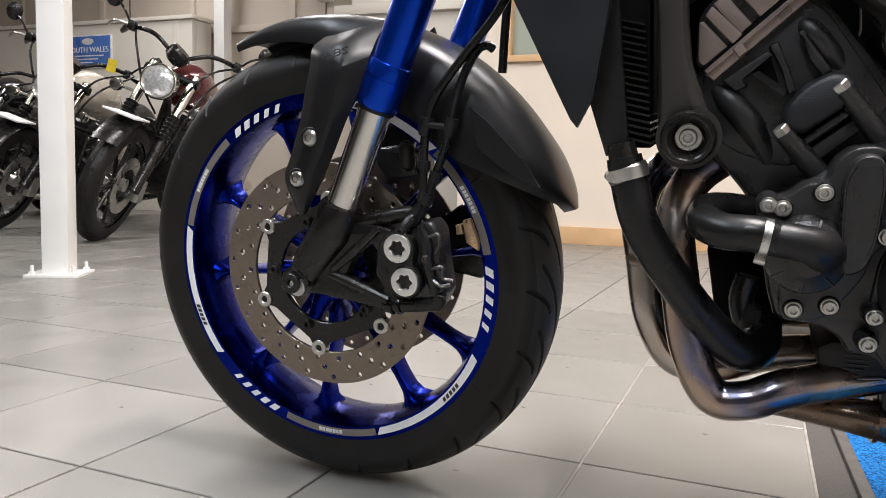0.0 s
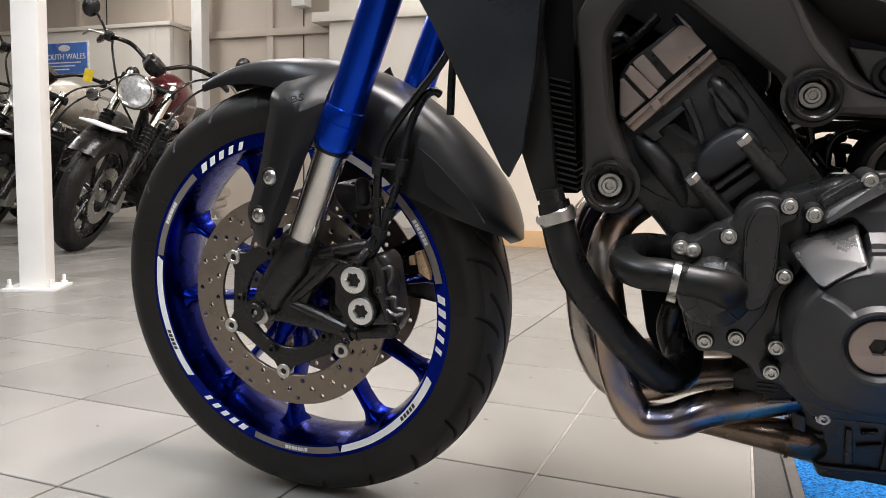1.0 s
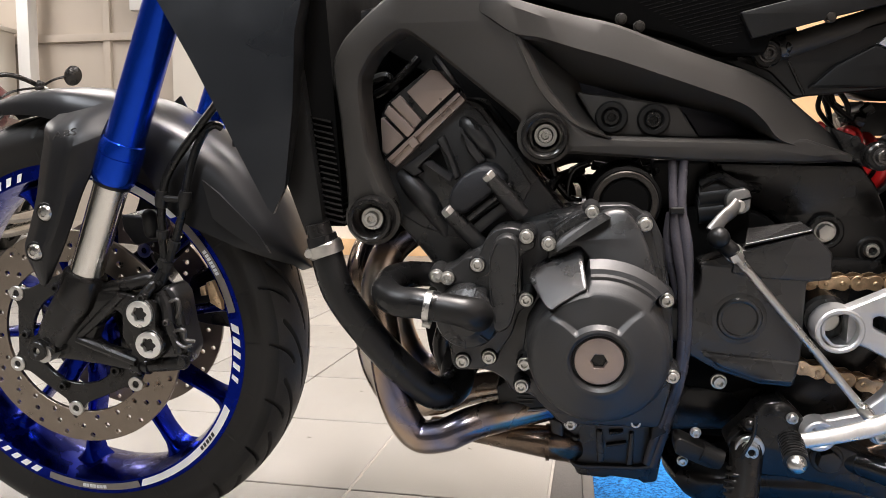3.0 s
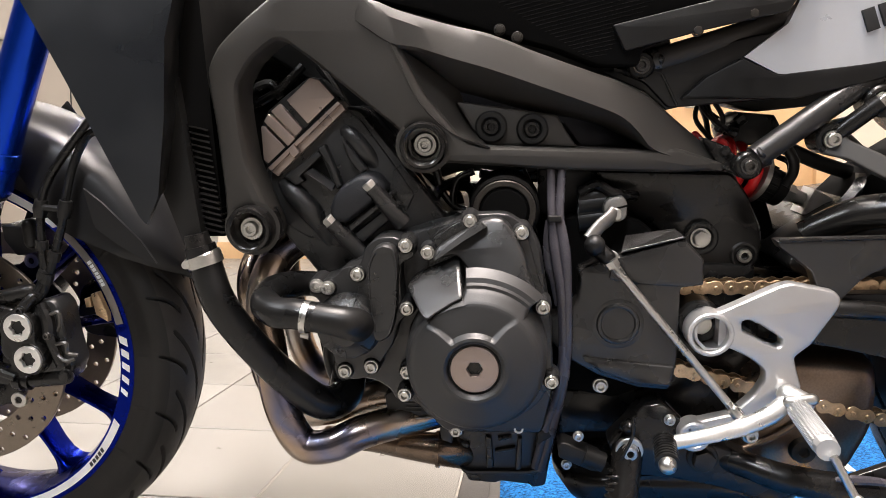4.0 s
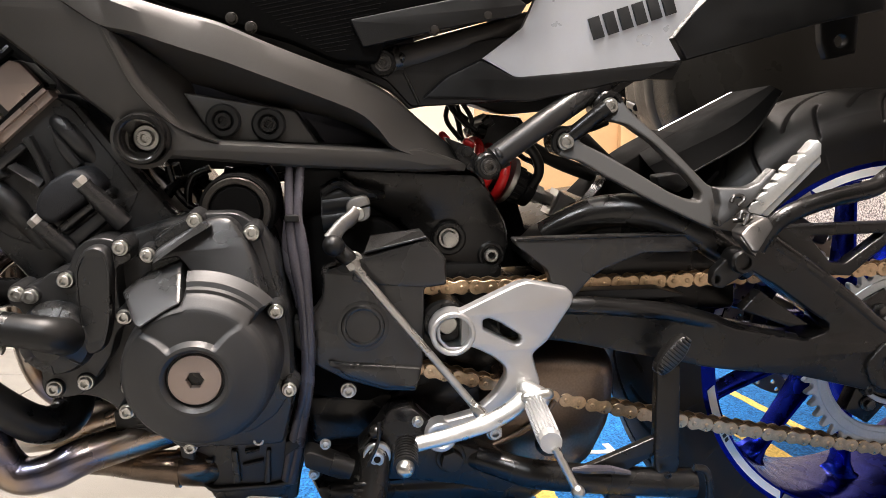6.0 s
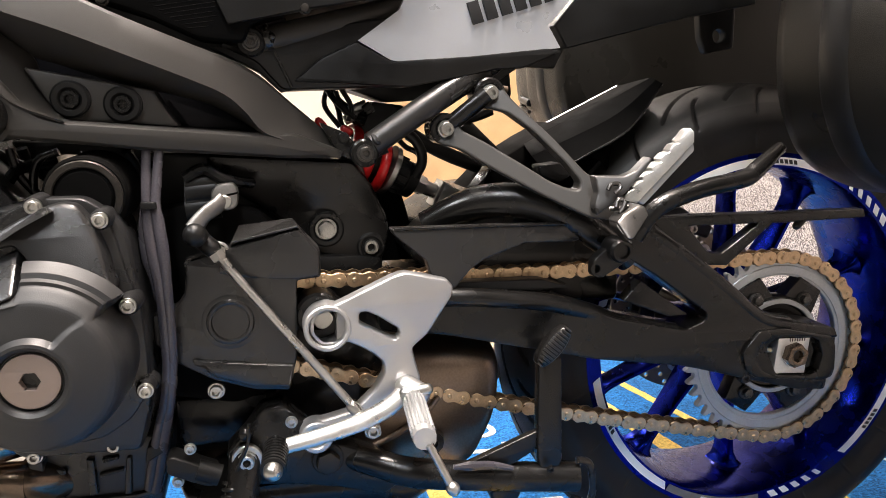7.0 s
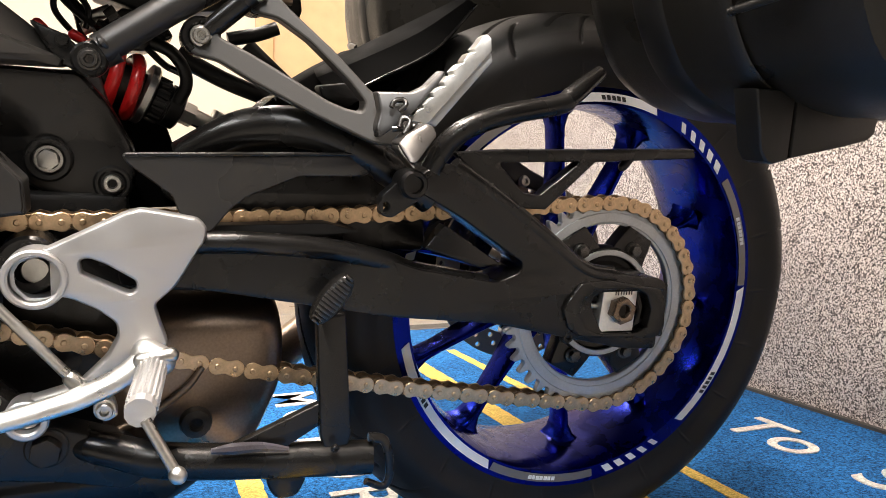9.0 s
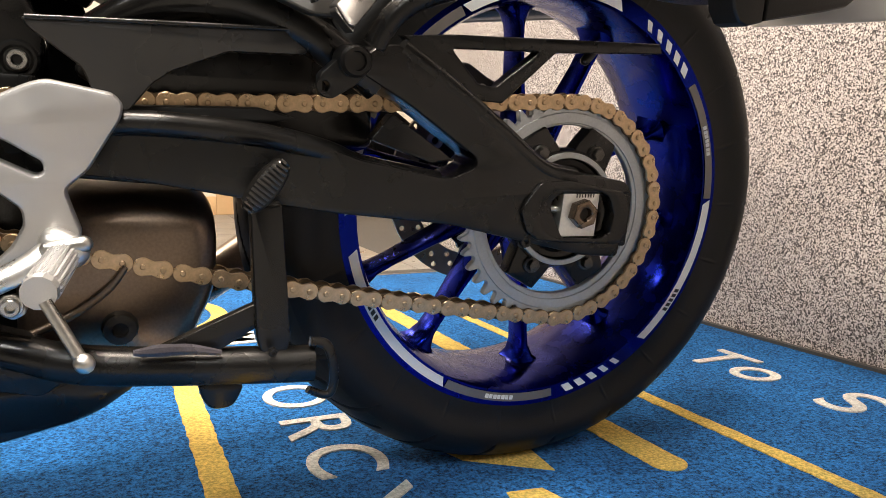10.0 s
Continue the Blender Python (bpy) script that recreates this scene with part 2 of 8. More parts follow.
def lathe(profile, cx, cz, n=48, closed=False):
    """A body turned about an axis along y. Profile: radius, y."""
    bm = bmesh.new()
    rings = []
    for r, y in profile:
        if r < 1e-5:
            rings.append([bm.verts.new((cx, y, cz))] * n)
        else:
            rings.append([bm.verts.new((cx + r * math.cos(2 * math.pi * i / n), y, cz + r * math.sin(2 * math.pi * i / n))) for i in range(n)])
    m = len(rings)
    for j in range(m if closed else m - 1):
        a, b = rings[j], rings[(j + 1) % m]
        for i in range(n):
            vs = []
            for v in (a[i - 1], a[i], b[i], b[i - 1]):
                if v not in vs:
                    vs.append(v)
            if len(vs) > 2:
                bm.faces.new(vs)
    return bm


def spline(points, steps=6):
    """Points along a smooth line through the given ones."""
    p = [Vector(q) for q in points]
    p = [p[0] * 2 - p[1]] + p + [p[-1] * 2 - p[-2]]
    out = []
    for i in range(1, len(p) - 2):
        a, b, c, d = p[i - 1:i + 3]
        for k in range(steps):
            t = k / steps
            out.append(0.5 * (2 * b + (c - a) * t + (2 * a - 5 * b + 4 * c - d) * t * t + (3 * b - a - 3 * c + d) * t ** 3))
    return out + [p[-2]]


def tube(points, r, n=14, steps=6, bm=None, flat=1.0):
    """A pipe along a smooth line; r is one radius or one for each point given."""
    bm = bm or bmesh.new()
    line = spline(points, steps) if steps else [Vector(q) for q in points]
    m = len(line)
    radii = [r] * m if not isinstance(r, (list, tuple)) else [float(np.interp(i / (m - 1) * (len(r) - 1), range(len(r)), r)) for i in range(m)]
    side, rings = None, []
    for i, q in enumerate(line):
        d = (line[min(i + 1, m - 1)] - line[max(i - 1, 0)]).normalized()
        side = (d.orthogonal() if side is None else side - d * side.dot(d)).normalized()
        up = d.cross(side)
        rings.append([bm.verts.new(q + (side * math.cos(2 * math.pi * k / n) + up * flat * math.sin(2 * math.pi * k / n)) * radii[i]) for k in range(n)])
    for a, b in zip(rings, rings[1:]):
        for k in range(n):
            bm.faces.new((a[k - 1], a[k], b[k], b[k - 1]))
    bm.faces.new(rings[0][::-1])
    bm.faces.new(rings[-1])
    return bm


def rod(a, b, r, n=14, bm=None):
    return tube([a, b], r, n, 0, bm)


def box(x0, x1, y0, y1, z0, z1, bevel=0.0, bm=None, segs=2):
    b = bmesh.new()
    bmesh.ops.create_cube(b, size=1, matrix=Matrix.LocRotScale(((x0 + x1) / 2, (y0 + y1) / 2, (z0 + z1) / 2), None, (x1 - x0, y1 - y0, z1 - z0)))
    soften(b, bevel, segs)
    return merged(bm, b) if bm else b


def merged(a, b):
    me = bpy.data.meshes.new("scratch")
    b.to_mesh(me)
    b.free()
    a.from_mesh(me)
    bpy.data.meshes.remove(me)
    return a


def ring(r0, r1, y0, y1, cx, cz, n=40, bevel=0.0):
    """A flat ring or collar about an axis along y."""
    c = min(bevel, (r1 - r0) / 3, abs(y1 - y0) / 3)
    if c:
        p = [(r0, y1), (r0, y0 + c), (r0 + c, y0), (r1 - c, y0), (r1, y0 + c), (r1, y1)]
    else:
        p = [(r0, y1), (r0, y0), (r1, y0), (r1, y1)]
    return lathe(p, cx, cz, n, closed=True)


SHARED = {}


def shared_mesh(key, make, mat, angle=32):
    if key not in SHARED:
        ob = part("scratch", make(), mat, None, angle=angle)
        SHARED[key] = ob.data
        bpy.data.objects.remove(ob)
        SHARED[key].name = key
    return SHARED[key]


def socket_bolt():
    """A flanged bolt head of radius 1 with a hexagonal socket, facing -y."""
    bm = lathe([(1.0, 0.35), (1.0, 0.1), (0.95, 0.02), (0.8, 0), (0.76, -0.55), (0.68, -0.65), (0.42, -0.65)], 0, 0, 24)
    rim = [v for v in bm.verts if abs(v.co.y + 0.65) < 1e-4 and math.hypot(v.co.x, v.co.z) < 0.5]
    rim.sort(key=lambda v: math.atan2(v.co.z, v.co.x))
    low = [bm.verts.new((0.36 * math.cos(round(i / 4) * math.pi / 3), -0.15, 0.36 * math.sin(round(i / 4) * math.pi / 3))) for i in range(24)]
    start = min(range(24), key=lambda i: abs(math.atan2(rim[i].co.z, rim[i].co.x)))
    rim = rim[start:] + rim[:start]
    for i in range(24):
        bm.faces.new((rim[i - 1], rim[i], low[i], low[i - 1]))
    bm.faces.new(low)
    bmesh.ops.remove_doubles(bm, verts=low, dist=0.01)
    return bm


def hex_bolt():
    bm = lathe([(1.0, 0.3), (1.0, 0.08), (0.9, 0), (0.72, 0)], 0, 0, 24)
    merged(bm, plate(ring_points(0, 0, 0.74, 6), -0.6, 0.1, 0.08))
    return bm


def bolt(parent, x, y, z, r, kind="socket", mat=None, name="bolt", tip=0.0):
    mat = mat or STEEL
    me = shared_mesh(f"{kind}_bolt_{mat.name}", socket_bolt if kind == "socket" else hex_bolt, mat)
    turn = (x * 37 + z * 91) % 1 * 60
    return placed(name, me, parent, m=Matrix.LocRotScale((x, y, z), Euler((radians(tip), radians(turn), 0)), (r, r, r)))


# ---- the room ----
def structure(name, bm, mat, label, m=None, category=""):
    ob = part(name, bm, mat, None, label, m=m)
    return tagged(ob, kind="structure", category=category)


def speckle_material():
    """Coarse flecks of cream, brown and near black, each with a tone of its own."""
    m = material("speckled_wall_covering", (0.45, 0.4, 0.37), 0.75, vary=0.1, scale=5, bump=0.3, fine=250)
    nt = m.node_tree
    b = nt.nodes["Principled BSDF"]
    co = nt.nodes.new("ShaderNodeTexCoord")
    warp = nt.nodes.new("ShaderNodeTexNoise")
    warp.inputs["Scale"].default_value, warp.inputs["Detail"].default_value = 300, 2
    nt.links.new(co.outputs["Object"], warp.inputs["Vector"])
    shift = nt.nodes.new("ShaderNodeVectorMath")
    shift.operation = "MULTIPLY_ADD"
    shift.inputs[1].default_value = (0.004, 0.004, 0.004)
    nt.links.new(warp.outputs["Color"], shift.inputs[0])
    nt.links.new(co.outputs["Object"], shift.inputs[2])
    cells = nt.nodes.new("ShaderNodeTexVoronoi")
    cells.inputs["Scale"].default_value = 420
    nt.links.new(shift.outputs[0], cells.inputs["Vector"])
    tone = nt.nodes.new("ShaderNodeSeparateColor")
    nt.links.new(cells.outputs["Color"], tone.inputs[0])
    r = nt.nodes.new("ShaderNodeValToRGB")
    e = r.color_ramp.elements
    e[0].position, e[0].color = 0.1, (0.036, 0.031, 0.031, 1)
    e[1].position, e[1].color = 0.85, (0.66, 0.6, 0.56, 1)
    for at, c in ((0.3, (0.07, 0.06, 0.058, 1)), (0.42, (0.22, 0.185, 0.17, 1)), (0.58, (0.44, 0.38, 0.35, 1))):
        e.new(at).color = c
    nt.links.new(tone.outputs[0], r.inputs[0])
    nt.links.new(r.outputs[0], b.inputs["Base Color"])
    return m


def tile_material():
    """Stoneware with a slightly different tone for each tile."""
    m = material("grey_beige_floor_tile", (0.208, 0.199, 0.181), 0.36, vary=0.14, scale=7, bump=0.14, fine=620, rough_vary=0.1)
    nt = m.node_tree
    b = nt.nodes["Principled BSDF"]
    link = b.inputs["Base Color"].links[0]
    src = link.from_socket
    info = nt.nodes.new("ShaderNodeObjectInfo")
    grit = nt.nodes.new("ShaderNodeTexNoise")
    grit.inputs["Scale"].default_value, grit.inputs["Detail"].default_value = 520, 3
    nt.links.new(nt.nodes["Texture Coordinate"].outputs["Object"], grit.inputs["Vector"])
    gr = nt.nodes.new("ShaderNodeMapRange")
    gr.inputs["From Min"].default_value, gr.inputs["From Max"].default_value = 0.35, 0.65
    gr.inputs["To Min"].default_value, gr.inputs["To Max"].default_value = 0.5, 1.48
    nt.links.new(grit.outputs[0], gr.inputs["Value"])
    speck = nt.nodes.new("ShaderNodeMix")
    speck.data_type, speck.blend_type = "RGBA", "MULTIPLY"
    speck.inputs[0].default_value = 1.0
    nt.links.new(src, speck.inputs[6])
    nt.links.new(gr.outputs[0], speck.inputs[7])
    src = speck.outputs[2]
    hsv = nt.nodes.new("ShaderNodeHueSaturation")
    rng = nt.nodes.new("ShaderNodeMapRange")
    rng.inputs["To Min"].default_value, rng.inputs["To Max"].default_value = 0.88, 1.1
    nt.links.new(info.outputs["Random"], rng.inputs["Value"])
    nt.links.new(rng.outputs[0], hsv.inputs["Value"])
    nt.links.new(src, hsv.inputs["Color"])
    nt.links.new(hsv.outputs[0], b.inputs["Base Color"])
    return m


def carpet_material(name, colour, deep=0.22, crest=1.75):
    """Loop pile: tufts with gap shade painted between them, and broad nap shading painted in patches."""
    m = material(name, colour, 0.95, vary=0.3, scale=7, bump=0, fine=120, spec=0.05)
    nt = m.node_tree
    b = nt.nodes["Principled BSDF"]
    b.inputs["Sheen Weight"].default_value = 0.04
    b.inputs["Sheen Roughness"].default_value = 0.5
    co = nt.nodes["Texture Coordinate"]
    pile = nt.nodes.new("ShaderNodeTexNoise")
    pile.inputs["Scale"].default_value, pile.inputs["Detail"].default_value, pile.inputs["Roughness"].default_value = 240, 3, 0.75
    nt.links.new(co.outputs["Object"], pile.inputs["Vector"])
    gaps = nt.nodes.new("ShaderNodeMapRange")
    gaps.inputs["From Min"].default_value, gaps.inputs["From Max"].default_value = 0.36, 0.62
    gaps.inputs["To Min"].default_value, gaps.inputs["To Max"].default_value = deep, crest
    nt.links.new(pile.outputs[0], gaps.inputs["Value"])
    tuft = nt.nodes.new("ShaderNodeMix")
    tuft.data_type, tuft.blend_type = "RGBA", "MULTIPLY"
    tuft.inputs[0].default_value = 1.0
    nt.links.new(b.inputs["Base Color"].links[0].from_socket, tuft.inputs[6])
    nt.links.new(gaps.outputs[0], tuft.inputs[7])
    nt.links.new(tuft.outputs[2], b.inputs["Base Color"])
    bp = nt.nodes.new("ShaderNodeBump")
    bp.inputs["Strength"].default_value, bp.inputs["Distance"].default_value = 1.0, 0.004
    nt.links.new(pile.outputs[0], bp.inputs["Height"])
    nt.links.new(bp.outputs[0], b.inputs["Normal"])
    return m


SPECKLE = speckle_material()
TILE = tile_material()
GROUT = material("grey_grout", (0.062, 0.057, 0.051), 0.85, vary=0.4, scale=3, bump=0.3)
CARPET = carpet_material("blue_showroom_carpet", (0.014, 0.122, 0.34))
CARPET_YELLOW = carpet_material("yellow_carpet_inlay", (0.8, 0.54, 0.15), 0.7, 1.2)
CARPET_WHITE = carpet_material("white_carpet_inlay", (0.78, 0.75, 0.69), 0.75, 1.15)
EDGE_STRIP = material("dark_edging_strip", (0.06, 0.055, 0.05), 0.5, vary=0.2, bump=0.1)
GLASS_GREEN = material("grey_green_window", (0.36, 0.4, 0.34), 0.12, vary=0.05, scale=2, bump=0)
SIGN_BLUE = material("blue_sign_print", (0.07, 0.17, 0.5), 0.35, vary=0.1, scale=4, bump=0)
GREY_WALL = material("grey_wall_paint", (0.14, 0.136, 0.13), 0.7, vary=0.08, scale=2, bump=0.1)

floor = structure("floor", box(-9, 3.6, -6.0, 5.65, -0.3, -0.0035), GROUT, "grey-beige tiled showroom floor with dark joints")
structure("wall_east", box(2.2, 2.36, -6.0, 1.98, -0.003, 3.0), SPECKLE, "grey and white speckled wall covering beside the carpet")
structure("skirting", box(2.188, 2.2, -6.0, 1.98, 0.004, 0.012), EDGE_STRIP, "thin dark trim under the speckled wall")
structure("wall_north", box(-9, 3.6, 5.65, 5.85, -0.3, 3.0), BEIGE_PANEL, "beige clad back wall of the showroom")
structure("wall_west", box(-9.2, -9, -6.2, 5.85, -0.3, 3.0), BEIGE_PANEL, "beige side wall of the showroom")
# Unseen wall; its dark grey is set to hold back reflected light.
structure("wall_south", box(-9.2, 3.8, -6.2, -6.0, -0.3, 3.0), GREY_WALL, "unseen front wall of the showroom, grey to cut bounce light")
structure("wall_far_east", box(3.6, 3.8, -6.2, 5.85, -0.3, 3.0), CREAM_WALL, "cream end wall of the showroom")
structure("ceiling", box(-9.2, 3.8, -6.2, 5.85, 3.0, 3.1), WHITE_PAINT, "plain white showroom ceiling")
# cream partition with a window and a door
for x0, x1, z0, z1 in ((-1.35, -1.0, 0, 3.0), (-1.0, 0.1, 0, 1.27), (-1.0, 0.1, 2.2, 3.0), (0.1, 1.72, 0, 3.0), (1.72, 2.72, 2.06, 3.0), (2.72, 3.6, 0, 3.0)):
    structure("partition", box(x0, x1, 4.13, 4.25, z0 - 0.003, z1), CREAM_WALL, "cream painted partition wall")
for x0, x1 in ((-1.35, 1.65), (2.79, 3.6)):
    structure("skirting", box(x0, x1, 4.106, 4.13, -0.003, 0.115, 0.004), OAK, "oak skirting board along the cream partition")
win = structure("window_1", box(-1.0, 0.1, 4.18, 4.19, 1.27, 2.2), GLASS_GREEN, "grey-green office window in an oak frame")
for x0, x1, z0, z1, y0 in ((-1.03, 0.13, 1.225, 1.27, 4.095), (-1.03, -0.985, 1.27, 2.23, 4.11), (0.085, 0.13, 1.27, 2.23, 4.11), (-1.03, 0.13, 2.2, 2.245, 4.11)):
    part("window_frame", box(x0, x1, y0, 4.2, z0, z1, 0.004), OAK, win)
door = structure("door_1", box(1.76, 2.68, 4.16, 4.2, 0.005, 2.03, 0.002), OAK, "oak veneer flush door in an oak frame")
for x0, x1, z0, z1 in ((1.65, 1.76, 0, 2.13), (2.68, 2.79, 0, 2.13), (1.76, 2.68, 2.03, 2.13)):
    part("door_frame", box(x0, x1, 4.1, 4.25, z0, z1, 0.004), OAK, door)
part("door_handle", rod((1.84, 4.12, 1.02), (1.96, 4.12, 1.02), 0.009), STEEL, door)

# clad back wall: rails and battens
for z0, z1, y0, x1 in ((1.85, 1.92, 5.6, -2.99), (2.94, 3.0, 5.58, 3.6), (0, 0.14, 5.62, 3.6)):
    structure("trim", box(-9, x1, y0, 5.65, z0, z1, 0.004), BEIGE_PANEL, "beige horizontal rail on the clad wall")
for k in range(10):
    x = -8.6 + 1.22 * k
    structure("trim", box(x, x + 0.07, 5.615, 5.65, 0.14, 2.94, 0.003), BEIGE_PANEL, "narrow beige batten on the clad wall")
for k in range(9):
    x = -8.2 + 1.22 * k
    structure("trim", box(x, x + 0.008, 5.642, 5.65, 0.14, 2.94), MARKING, "dark joint between the wall boards")
structure("pilaster", box(-2.93, -1.36, 5.45, 5.65, 0, 3.0, 0.01), PALE_PANEL, "pale boxed pilaster against the back wall")
structure("ledge", box(-3.09, -1.36, 5.4, 5.64, 1.91, 2.0, 0.006), PALE_PANEL, "pale ledge on the pilaster")

# steel posts
def post(x, y, half, turn, plate_half, label):
    p = new("support_post")
    p.matrix_world = pose(x, y, 0, 0, 0, turn)
    tagged(p, label, "post", kind="structure")
    part("shaft", box(-half, half, -half, half, 0.006, 2.99, 0.006), WHITE_PAINT, p)
    part("base_plate", box(-plate_half, plate_half, -plate_half, plate_half, -0.003, 0.01, 0.002), WHITE_PAINT, p)
    for sx, sy in ((1, 1), (1, -1), (-1, 1), (-1, -1)):
        part("anchor_bolt", tube([(sx * plate_half * 0.75, sy * plate_half * 0.75, z) for z in (0.008, 0.02, 0.021, 0.045)], [0.014, 0.014, 0.008, 0.007], 6, 0), WHITE_PAINT, p)
    return p


post(-1.98, 1.27, 0.05, 28, 0.1, "white painted steel post bolted to the tiles")
post(-4.386, 5.45, 0.062, 0, 0.12, "white painted steel post by the clad wall")


# ---- the motorcycle ----
LEAN = 6.7
bike = new("motorcycle")
bike.matrix_world = pose(0, 0, 0, LEAN, 0, 0)
tagged(bike, "matt grey sports motorcycle with blue wheels leaning on its side stand", "motorcycle")


def tyre(cx, cz, crown, width, bead, grooves, n=1560, rows=105):
    """A tyre with long curved tread grooves, staggered on both shoulders."""
    half = width / 2
    a = np.linspace(0, 2 * np.pi, n, endpoint=False)[None, :]
    k = np.linspace(0, np.pi, rows)[:, None]
    y = -half * np.cos(k) * (1 - 0.125 * np.exp(-(np.sin(k) / 0.2) ** 2))
    r = bead + (crown - bead) * np.sin(k) ** 0.62
    s = np.abs(y) / half
    depth = np.zeros((rows, n))
    pitch = 2 * np.pi / grooves
    for lo, hi, sweep, shift, wide in ((0.08, 0.72, 0.95, 0.0, 0.0019), (0.5, 0.93, 0.3, 0.55, 0.0016)):
        f = np.clip((s - lo) / (hi - lo), 0, 1)
        line = pitch * (shift + sweep * 1.4 * f ** 0.6 + np.where(y > 0, 0.5, 0.0))
        slope = sweep * 1.4 * 0.6 * np.maximum(f, 0.08) ** -0.4 * pitch * crown / ((hi - lo) * half * 1.35)
        off = np.abs((a - line + pitch / 2) % pitch - pitch / 2) * crown / np.sqrt(1 + slope ** 2)
        end = np.clip(np.minimum((s - lo) / 0.04, (hi - s) / 0.04), 0, 1)
        depth = np.maximum(depth, 0.005 * end * np.clip((wide + 0.0008 - off) / 0.0016, 0, 1))
    rr = r - depth
    x, z = cx + rr * np.cos(a), cz + rr * np.sin(a)
    verts = np.stack([x, np.broadcast_to(y, x.shape), z], -1).reshape(-1, 3)
    i, j = np.meshgrid(np.arange(rows - 1), np.arange(n), indexing="ij")
    j1 = (j + 1) % n
    faces = np.stack([i * n + j, i * n + j1, (i + 1) * n + j1, (i + 1) * n + j], -1).reshape(-1, 4)
    me = bpy.data.meshes.new("scratch")
    me.from_pydata(verts.tolist(), [], faces.tolist())
    bm = bmesh.new()
    bm.from_mesh(me)
    bpy.data.meshes.remove(me)
    # Grooves keep the darker rubber: their shade is put into the colour.
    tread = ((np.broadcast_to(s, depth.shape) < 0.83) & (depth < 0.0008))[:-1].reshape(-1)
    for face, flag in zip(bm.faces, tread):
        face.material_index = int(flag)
    return bm


def sector(cx, cz, r0, r1, a0, a1, y, thick=0.0008, skew=0.0):
    """A thin curved label on the rim's face, angles in degrees."""
    n = max(2, int(abs(a1 - a0) / 3) + 1)
    bm = bmesh.new()
    rows = []
    for k in range(n + 1):
        row = []
        for r, s in ((r0, 0), (r1, skew)):
            a = radians(a0 + (a1 - a0) * k / n + s)
            for dy in (0, -thick):
                row.append(bm.verts.new((cx + r * math.cos(a), y + dy, cz + r * math.sin(a))))
        rows.append(row)
    for a, b in zip(rows, rows[1:]):
        for i, j in ((0, 1), (1, 3), (3, 2), (2, 0)):
            bm.faces.new((a[i], a[j], b[j], b[i]))
    bm.faces.new([rows[0][i] for i in (0, 1, 3, 2)])
    bm.faces.new([rows[-1][i] for i in (0, 1, 3, 2)])
    return bm


def wheel(name, cx, cz, crown, width, half, grooves, phase, spread, theta0, way, label):
    w = new(name)
    w.parent = bike
    tagged(w, label)
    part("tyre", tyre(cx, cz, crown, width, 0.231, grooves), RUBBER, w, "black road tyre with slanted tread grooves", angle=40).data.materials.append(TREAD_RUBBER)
    h = half
    prof = [(0.2315, -h), (0.2315, -h + 0.004), (0.225, -h + 0.006), (0.222, 0), (0.225, h - 0.006), (0.2315, h - 0.004), (0.2315, h), (0.223, h), (0.2215, h - 0.003),
            (0.217, h - 0.02), (0.21, h * 0.35), (0.2075, 0), (0.207, -h * 0.35), (0.2085, -h + 0.02), (0.2125, -h + 0.003), (0.2135, -h)]
    rim = part("rim", lathe(prof, cx, cz, 120, closed=True), BLUE_RIM, w, "glossy blue cast rim", angle=40)
    for k in range(10):
        a = radians(phase + 72 * (k // 2) + (spread if k % 2 else -spread))
        bm = bmesh.new()
        rows = []
        for r, wd, y0, y1 in ((0.035, 0.012, -0.03, 0.03), (0.07, 0.0064, -0.026, 0.022), (0.12, 0.0046, -0.022, 0.018), (0.168, 0.004, -0.019, 0.016), (0.188, 0.0045, -0.019, 0.018), (0.201, 0.0085, -0.021, 0.02), (0.2105, 0.0185, -0.024, 0.024)):
            row = []
            for wx, yy in ((-wd, y0 + 0.004), (-wd * 0.45, y0), (wd * 0.45, y0), (wd, y0 + 0.004), (wd, y1), (-wd, y1)):
                row.append(bm.verts.new((cx + r * math.cos(a) - wx * math.sin(a), yy, cz + r * math.sin(a) + wx * math.cos(a))))
            rows.append(row)
        for p, q in zip(rows, rows[1:]):
            for i in range(6):
                bm.faces.new((p[i - 1], p[i], q[i], q[i - 1]))
        bm.faces.new(rows[0])
        bm.faces.new(rows[-1])
        part("spoke", bm, BLUE_RIM, w, angle=50)
    part("hub", lathe([(0.012, -0.05), (0.036, -0.05), (0.04, -0.045), (0.042, -0.02), (0.036, 0), (0.042, 0.02), (0.04, 0.05), (0.012, 0.05)], cx, cz, 40), BLUE_RIM, w)
    f = -h - 0.0006
    for base in (theta0, theta0 + 120, theta0 + 240):
        s = way
        part("reflective_tape", sector(cx, cz, 0.2162, 0.2258, base - 18 * s, base + 18 * s, f), GREY_TAPE, w, "grey reflective rim tape", angle=60)
        for k in range(5):
            a = base + s * (21.5 + 4.6 * k)
            part("reflective_tape", sector(cx, cz, 0.2162, 0.2258, a, a + s * (2.7 - 0.25 * k), f, skew=s * 1.5), WHITE_TAPE, w, "short white rim tape bar", angle=60)
        part("reflective_tape", sector(cx, cz, 0.2162, 0.2258, base + s * 52, base + s * 100, f, skew=s * 1.5), WHITE_TAPE, w, "long white rim tape", angle=60)
        for k in range(7):
            a = base - 4.5 + 1.35 * k
            part("marking", sector(cx, cz, 0.2185, 0.2232, a, a + (0.95 if k % 2 else 1.1), f - 0.0009), PALE_MARK, w, angle=60)
        for k in range(5):
            a = base + s * (64 + 1.7 * k)
